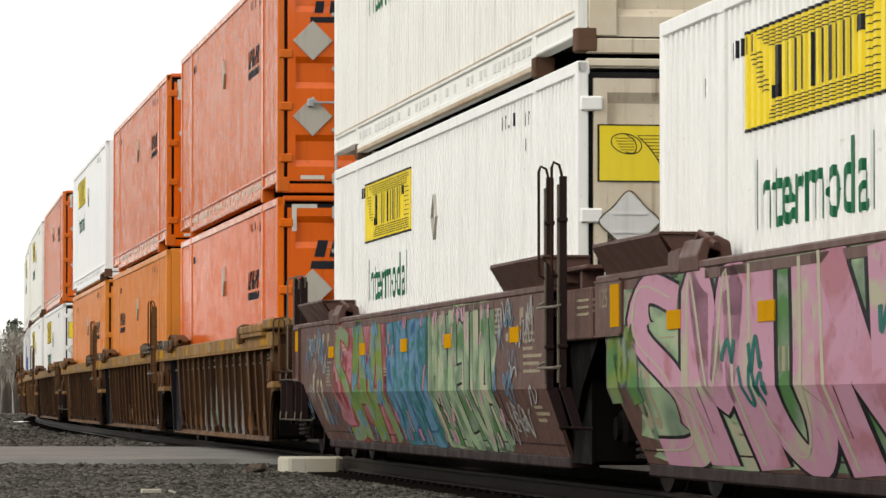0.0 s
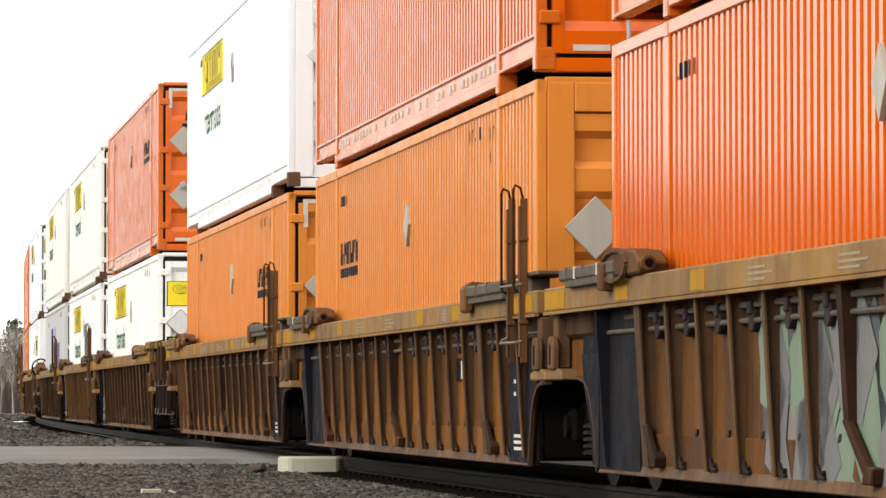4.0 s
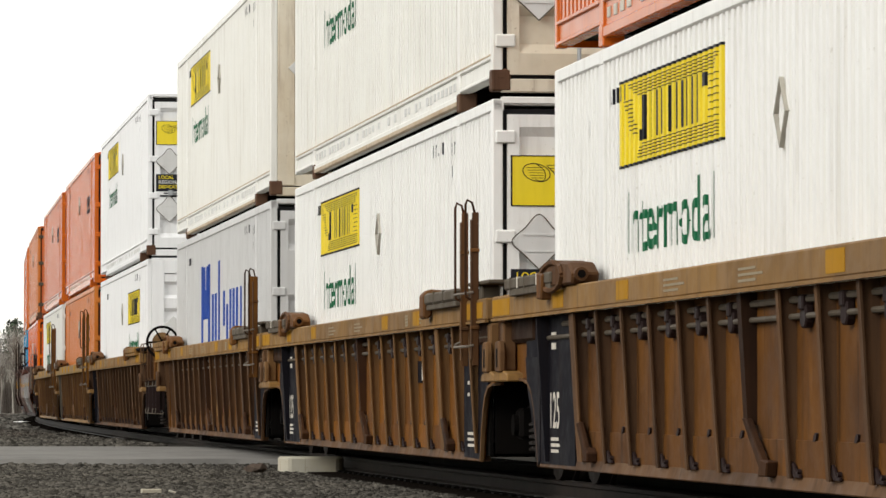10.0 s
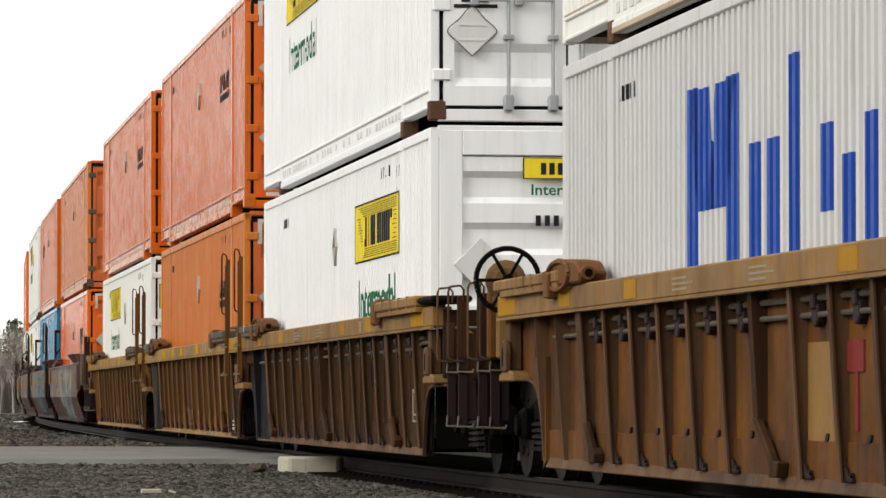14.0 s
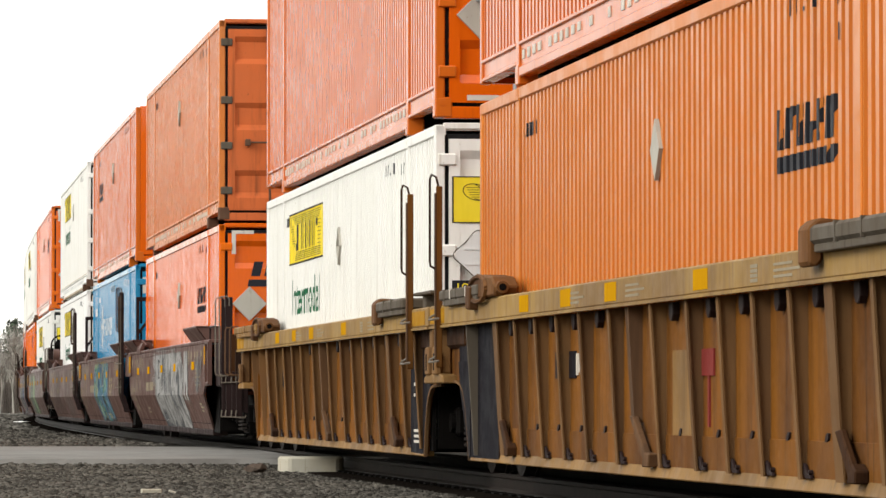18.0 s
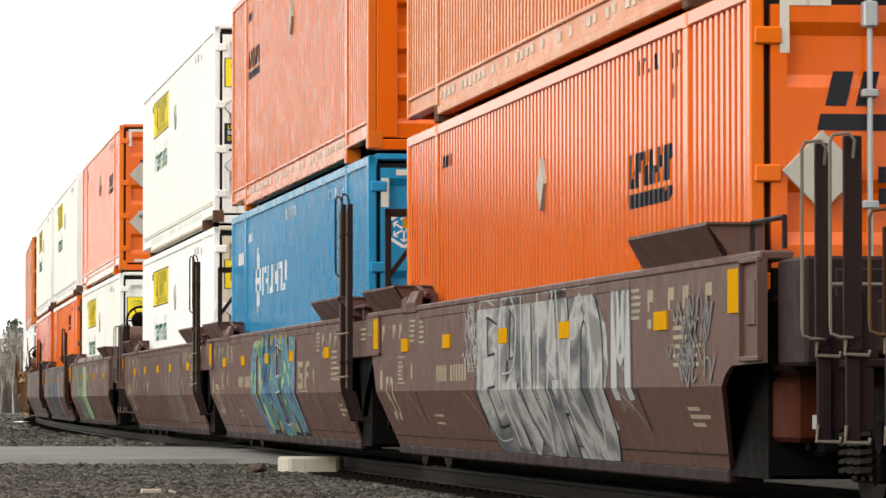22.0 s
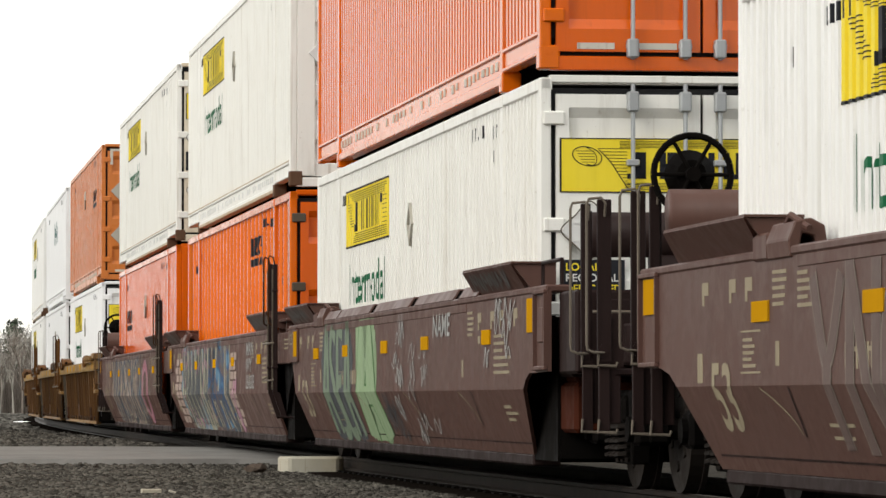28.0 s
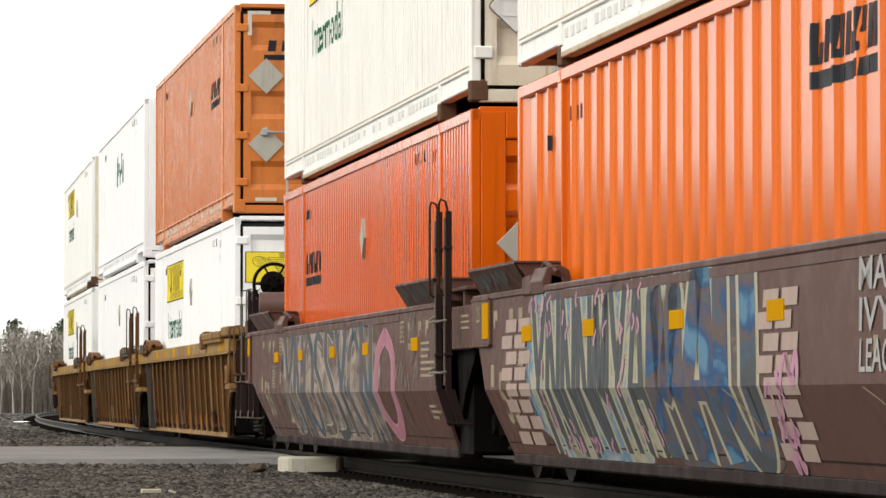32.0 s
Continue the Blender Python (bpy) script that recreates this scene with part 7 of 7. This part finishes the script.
def train():
    plan = [
        # place, car, lead, tail, lower, upper
        (227.3, "maroon", 0, 0, jb(), jb(mat=CREAM, upper=True)),
        (207.7, "maroon", 0, 1, jb(stained=True), jb(mat=CREAM, end="front", art="white", stained=True, upper=True)),
        (184.2, "brown", 1, 0, sch(BRIGHT, "bright orange"), sch(RED, "faded red-orange", art="diamond", upper=True)),
        (164.5, "brown", 0, 0, sch(PALE, "pale faded orange", "sch_rear", "front", "diamond"), sch(RED, "faded red-orange", art="diamond", upper=True)),
        (144.9, "brown", 0, 1, sch(PALE, "pale faded orange"), jb(mat=CLEAN, end="front", art="white", upper=True)),
        (121.25, "brown", 1, 0, jb(), sch(RED, "faded red-orange", art="diamond", upper=True)),
        (101.6, "brown", 0, 0, jb(), jb(mat=CREAM, stained=True, upper=True)),
        (82.0, "brown", 0, 1, container("light grey steel container with cobalt logo, in a well car", GREY, "door", "grey", "grey"),
         jb(mat=CREAM, end="front", art="white", stained=True, upper=True)),
        (58.35, "brown", 1, 0, jb("jb_front", CLEAN, "front"), jb(mat=CLEAN, upper=True)),
        (38.95, "brown", 0, 0, sch(TAN, "dull orange", stained=True), sch(RED, "faded red-orange", art="diamond", upper=True)),
        (19.5, "brown", 0, 1, jb(mat=CREAM), sch(RED, "faded red-orange", art="diamond", upper=True)),
        (-3.9, "maroon", 1, 0, sch(BRIGHT, "bright orange"), sch(SALMON, "rust-stained orange", None, art="", upper=True, hinge=GREYBOX, stained=True)),
        (-23.5, "maroon", 0, 0, container("blue steel container with white logo, in a well car", BLUE, "door", "blue", "blue"),
         sch(RED, "faded red-orange", "sch_rear", "front", "diamond", upper=True)),
        (-43.0, "maroon", 0, 1, jb(stained=True), jb(mat=CREAM, upper=True)),
        (-66.8, "maroon", 1, 0, jb(mat=CREAM), sch(BRIGHT, "bright orange", art="diamond", upper=True)),
        (-86.5, "maroon", 0, 0, sch(BRIGHT, "wide-ribbed orange", "sch_mid", art="sch_plain", style="plate", hinge=GREYBOX), jb(mat=CREAM, end="front", art="white", upper=True)),
        (-106.1, "maroon", 0, 1, sch(ORANGE, "bright red-orange", "sch_rear", "front", "diamond"), jb(mat=CREAM, stained=True, upper=True)),
        (-129.7, "brown", 1, 0, jb(mat=CLEAN), sch(SALMON, "faded orange", art="diamond", upper=True)),
        (-149.4, "brown", 0, 0, container("plain white corrugated steel container, in a well car", CLEAN, "door", "", "", "soft", diamond="line"),
         container("white steel container with dark logo, stacked on top", CLEAN, "front", "", "leaf", "soft")),
        (-169.1, "brown", 0, 1, jb(mat=WHITE, end="front", art="white"), jb(mat=WHITE, end="front", art="white", stained=True, upper=True)),
    ]
    proto, axles = bogie()
    used = False
    for i, (s, kind, lead, tail, low, high) in enumerate(plan):
        stack(s + AHEAD[i], low, high)
        if kind == "brown":
            mural = {2: "camo", 9: "red", 7: "red"}.get(i)
            car = brown_well("ribbed ochre-brown well car unit" + (" with sprayed blotches" if mural == "camo" else "") + ", dusty", lead, tail,
                             False, i in (7,), mural, i == 8, i, 2.56 if i in (9, 10) else 2.24, i in (9, 10, 17, 18, 19), i in (5, 6), i in (3, 4, 6))
        else:
            car = maroon_well("smooth maroon well car unit with amber squares and graffiti", lead, tail, i == 14, i in (13, 16), 2.68 if i in (12, 13) else 2.3)
            paint_unit(i, car)
        TRAIN.append((car, s - UNIT, 0.0))
        places = [s - UNIT + 10.0] if lead else []
        places.append(s - UNIT - (10.0 if tail else 9.85))
        if i == 0:
            places.append(s - UNIT + 9.8)
        for p in places:
            if not used:
                bg, used = proto, True
            else:
                bg = copy_thing(proto, Matrix())
            TRAIN.append((bg, p, 0.0))
            AXLES.extend(o for o in bg.children if o.name.startswith("wheelset"))


def end_frame(car):
    """The braced ladder frame over the joint: post, top bar, diagonal and an amber patch."""
    f = put("end_frame", "eframe", lambda bm: [box(bm, -9.03, -8.97, -1.44, -1.38, 1.50, 2.54, 0.006), box(bm, -9.03, -8.97, -1.44, 0.2, 2.46, 2.54, 0.006), prism(bm, [(-1.40, 1.84), (-1.40, 1.92), (-1.00, 2.46), (-0.94, 2.46)], "x", -9.02, -8.98), box(bm, -9.03, -8.97, 0.14, 0.2, 1.46, 2.46, 0.006)], MAROON_DK, car, None, "braced dark maroon ladder frame")
    put("reflector", "eframeref", lambda bm: box(bm, -8.97, -8.962, -1.27, -1.05, 2.35, 2.45), AMBER, f, None, "amber reflector")


def paint_unit(i, car):
    if i in (11, 12):
        end_frame(car)
    if i == 0:
        graffiti(car, 101, -8.1, 7.2, 0.25, 1.48, 8, "pinks", "black", "greens", (), 0.095, 0.23, 0.10, "cream")
        graffiti(car, 104, -9.0, -8.0, 0.6, 1.2, 1, "limes", "slate", None, (), 0.05, 0.2, 0.05)
        scatter_tags(car, 102, (-7, 6), (0.4, 1.3), 16, SPRAY["teal"], 0.022)
    elif i == 1:
        scatter_tags(car, 115, (-9.4, -6.6), (0.4, 1.4), 16, SPRAY["sky"])
        scatter_tags(car, 116, (-9.0, -7.2), (0.5, 1.4), 8, SPRAY["white"])
        graffiti(car, 111, -6.2, -2.0, 0.26, 1.46, 3, "limes", "red", "reds", ("sky",), 0.07, 0.19, 0.05)
        scatter_tags(car, 117, (-5.8, -1.8), (0.3, 1.4), 7, SPRAY["sky"], 0.03)
        graffiti(car, 112, -1.7, 1.2, 0.25, 1.48, 3, "blues", "blue", "blues", ("rose",), 0.08, 0.2, 0.06)
        graffiti(car, 113, 1.25, 5.1, 0.25, 1.48, 5, "greens", "black", "greens", ("pink",), 0.075, 0.2, 0.035, "mint")
        scatter_tags(car, 114, (5.2, 7.0), (0.4, 1.4), 14, SPRAY["white"])
        scatter_tags(car, 118, (5.0, 6.0), (0.7, 1.4), 8, SPRAY["sky"])
    elif i == 11:
        scatter_tags(car, 124, (-2.8, -2.1), (0.95, 1.45), 12, SPRAY["white"])
        graffiti(car, 121, -1.8, 3.95, 0.25, 1.48, 5, "greys", "black", "greys", (), 0.12, 0.27, 0.03, "white")
        graffiti(car, 123, 4.5, 5.2, 0.62, 1.46, 1, "white", "slate", "haze", (), 0.05, 0.16, 0.05)
        scatter_tags(car, 122, (6.3, 7.8), (0.85, 1.3), 18, SPRAY["grey"])
    elif i == 12:
        graffiti(car, 131, -2.4, 2.7, 0.25, 1.48, 4, "sea", "white", "slate", ("yellow",), 0.085, 0.22, 0.05, None, "black")
        scatter_tags(car, 132, (-2, 2.2), (0.4, 1.3), 8, SPRAY["sky"])
        scatter_tags(car, 133, (-8.0, -6.6), (1.0, 1.4), 6, SPRAY["grey"])
        put("road_mark", "bigmark", lambda bm: [box(bm, x + 0.75, x + w + 0.75, -1.5475, -1.543, z, z + h) for x, w, z, h in ((2.5, 0.55, 0.80, 0.06), (2.5, 0.15, 0.95, 0.12), (2.5, 0.55, 0.91, 0.06), (2.9, 0.15, 0.84, 0.12), (2.5, 0.55, 1.04, 0.06), (3.25, 0.17, 0.80, 0.30), (3.25, 0.5, 1.04, 0.06), (3.25, 0.4, 0.92, 0.06), (2.6, 1.0, 0.76, 0.015))], CARMARK, car, None, "large cream letters as plain bars")
    elif i == 13:
        graffiti(car, 141, -5.3, -1.9, 0.36, 1.40, 4, "haze", "dusty", None, (), 0.035, 0.10, 0.02)
        graffiti(car, 142, 1.2, 4.7, 0.32, 1.40, 3, "haze", "haze", "haze", (), 0.06, 0.17, 0.05)
    elif i == 14:
        graffiti(car, 151, -5.9, -3.3, 0.26, 1.44, 4, "sage", "slate", "slate", (), 0.07, 0.17, 0.04)
        graffiti(car, 152, -2.8, -1.2, 0.26, 1.47, 1, "mint", "green", "mint", (), 0.09, 0.22, 0.05)
        scatter_tags(car, 153, (0.0, 2.3), (0.35, 1.4), 20, SPRAY["white"])
        tag_words(car, (("NAME", 1.1),), 3.1, 1.22, 0.20, "white")
        scatter_tags(car, 154, (-1.0, 0.3), (0.3, 0.7), 9, SPRAY["slate"])
        flap_tag(car, -8.8, -6.9, 2)
        flap_tag(car, 6.0, 8.1, 5)
        scatter_tags(car, 155, (6.2, 8.0), (0.95, 1.4), 7, SPRAY["white"])
        for x, w in ((-6.26, 1.7), (-4.44, 2.75), (-1.29, 2.7), (1.81, 2.6), (4.79, 1.05)):
            cap = put("chord_cap", ("lids", w), lambda bm: prism(bm, [(-1.56, 1.52), (-1.50, 1.615), (-1.40, 1.615), (-1.33, 1.52)], "x", 0, w, 0.006), MAROON, car, pose(x, 0, 0), "pitched steel cap on the chord")
            # Solid dark face for the hollow cap end; its inner shade is painted on.
            put("cap_mouth", ("lidmouth", w), lambda bm: prism(bm, [(-1.535, 1.528), (-1.49, 1.60), (-1.41, 1.60), (-1.355, 1.528)], "x", w, w + 0.006), SOOT_SHADE, cap)
    elif i == 15:
        flap_tag(car, -8.8, -6.9, 3)
        flap_tag(car, 6.0, 8.1, 6)
        brick_rows(car, 1, -7.9, 2, 8, 0.55, 0.10, 0.32, "peach")
        graffiti(car, 161, -6.4, -1.6, 0.25, 1.46, 7, "slate", "cream", "chalk", ("pink",), 0.055, 0.13, 0.075)
        graffiti(car, 162, -1.5, 1.9, 0.25, 1.48, 3, "river", "cream", "dusk", (), 0.065, 0.20, 0.09)
        brick_rows(car, 2, 2.0, 2, 8, 0.42, 0.10, 0.32, "peach")
        scatter_tags(car, 163, (2.0, 3.0), (0.3, 1.45), 6, SPRAY["pink"], 0.02)
        tag_words(car, (("MAN", 0.95), ("IVY", 0.75), ("LEAGUE", 1.1)), 4.6, 1.24, 0.17, "white")
    elif i == 16:
        flap_tag(car, 6.0, 8.1, 4)
        graffiti(car, 171, -5.7, 3.1, 0.25, 1.46, 8, "dusk", "cream", "dust", ("dustblue",), 0.05, 0.15, 0.04)
        graffiti(car, 173, 3.2, 4.9, 0.27, 1.36, 1, "rose", "pink", None, (), 0.06, 0.08, 0.04)
        scatter_tags(car, 174, (4.8, 6.4), (0.8, 1.4), 8, SPRAY["dusty"])


ground()
road()
track()
crossing()
_r = np.random.default_rng(8)
near = [(x, y, rise(x, y) + 0.012) for x, y in zip(_r.uniform(-6.4, 3.2, 84000), _r.uniform(31, 56.8, 84000))]
near = [(x, y, z) for x, y, z in near if x < on_line(80.9 - y if y < 80 else 0, 0)[0] - 1.4 and x > -0.105 * y - 0.4]
scatter("gravel", "loose dark grey crushed stone", near, (0.014, 0.046), STONES)
far = [(x, y, rise(x, y) + 0.02) for x, y in zip(_r.uniform(-15.5, -3.5, 16000), 72 + 70 * _r.random(16000) ** 1.5)]
far = [(x, y, z) for x, y, z in far if x < on_line(max(-120, 80.9 - y), 0)[0] - 1.5 and x > -0.105 * y - 0.5]
scatter("gravel", "loose dark grey crushed stone behind the road", far, (0.03, 0.08), STONES)
beyond = [(-0.108 * y + 17 * k, y, rise(-0.1 * y, y) + 0.03) for y, k in zip(135 + 150 * _r.random(14000), _r.random(14000))]
beyond = [(x, y, z) for x, y, z in beyond if x < on_line(max(-250, 80.9 - y), 0)[0] - 1.5]
scatter("gravel", "grey crushed stone far along the line", beyond, (0.06, 0.17), GREYBED)
for x, y, w, h in ((-2.16, 52.4, 0.16, 0.13),):
    rk = scatter("rock", "lone angular brown rock beside the crossing", [(x, y, -0.13)], (0.13, 0.14), ROCK)
    rk["kind"] = "thing"
board = new("scrap_board")
tagged(board, "short weathered scrap board lying on the gravel", "board")
put("plank", "plank", lambda bm: box(bm, -0.09, 0.09, -0.04, 0.04, -0.02, 0.02, 0.006), CONCRETE, board)
board.matrix_basis = pose(-2.62, 40.6, -0.15, 0, 0, 12)
stick = new("stick")
tagged(stick, "thin pale splintered stick lying on the gravel", "stick")
put("shaft", "shaft", lambda bm: pipe(bm, [(-0.09, 0, 0.02), (-0.02, 0.01, 0.0), (0.09, 0.02, -0.02)], 0.012, 6), CONCRETE, stick)
stick.matrix_basis = pose(-2.36, 40.4, -0.165, 0, 0, 5)


def snow(name, x, y, w, d, h):
    ob = new(name)
    tagged(ob, "low patch of old snow on the gravel", "snow")

    def build(bm):
        n = 16
        mid = bm.verts.new((0, 0, h))
        o = [bm.verts.new((w * math.cos(6.283 * k / n) * (1 + 0.2 * math.sin(3 * k)), d * math.sin(6.283 * k / n), -0.05)) for k in range(n)]
        i = [bm.verts.new((v.co.x * 0.6, v.co.y * 0.6, h * 0.85)) for v in o]
        for k in range(n):
            bm.faces.new((o[k], o[(k + 1) % n], i[(k + 1) % n], i[k]))
            bm.faces.new((i[k], i[(k + 1) % n], mid))
    put("crust", ("snow", x), build, SNOW, ob, None, "", True)
    ob.matrix_basis = pose(x, y, rise(x, y))


snow("snow_patch", -16.6, 178, 0.42, 5.0, 0.12)
snow("snow_patch", -28.9, 297, 1.4, 3.0, 0.06)
woods()
train()


def motions():
    times_ = [float(t) for t in range(33)]
    for ob, s, z in TRAIN:
        walk(ob, [(t, line_pose(s + gone(t), z)) for t in times_])
    spin = [i / 15 for i in range(481)]
    for ob in AXLES:
        x = ob.location.x
        walk(ob, [(t, Matrix.Translation((x, 0, 0.46)) @ Matrix.Rotation((gone(t) - gone(0)) / 0.46, 4, "Y")) for t in spin])


motions()
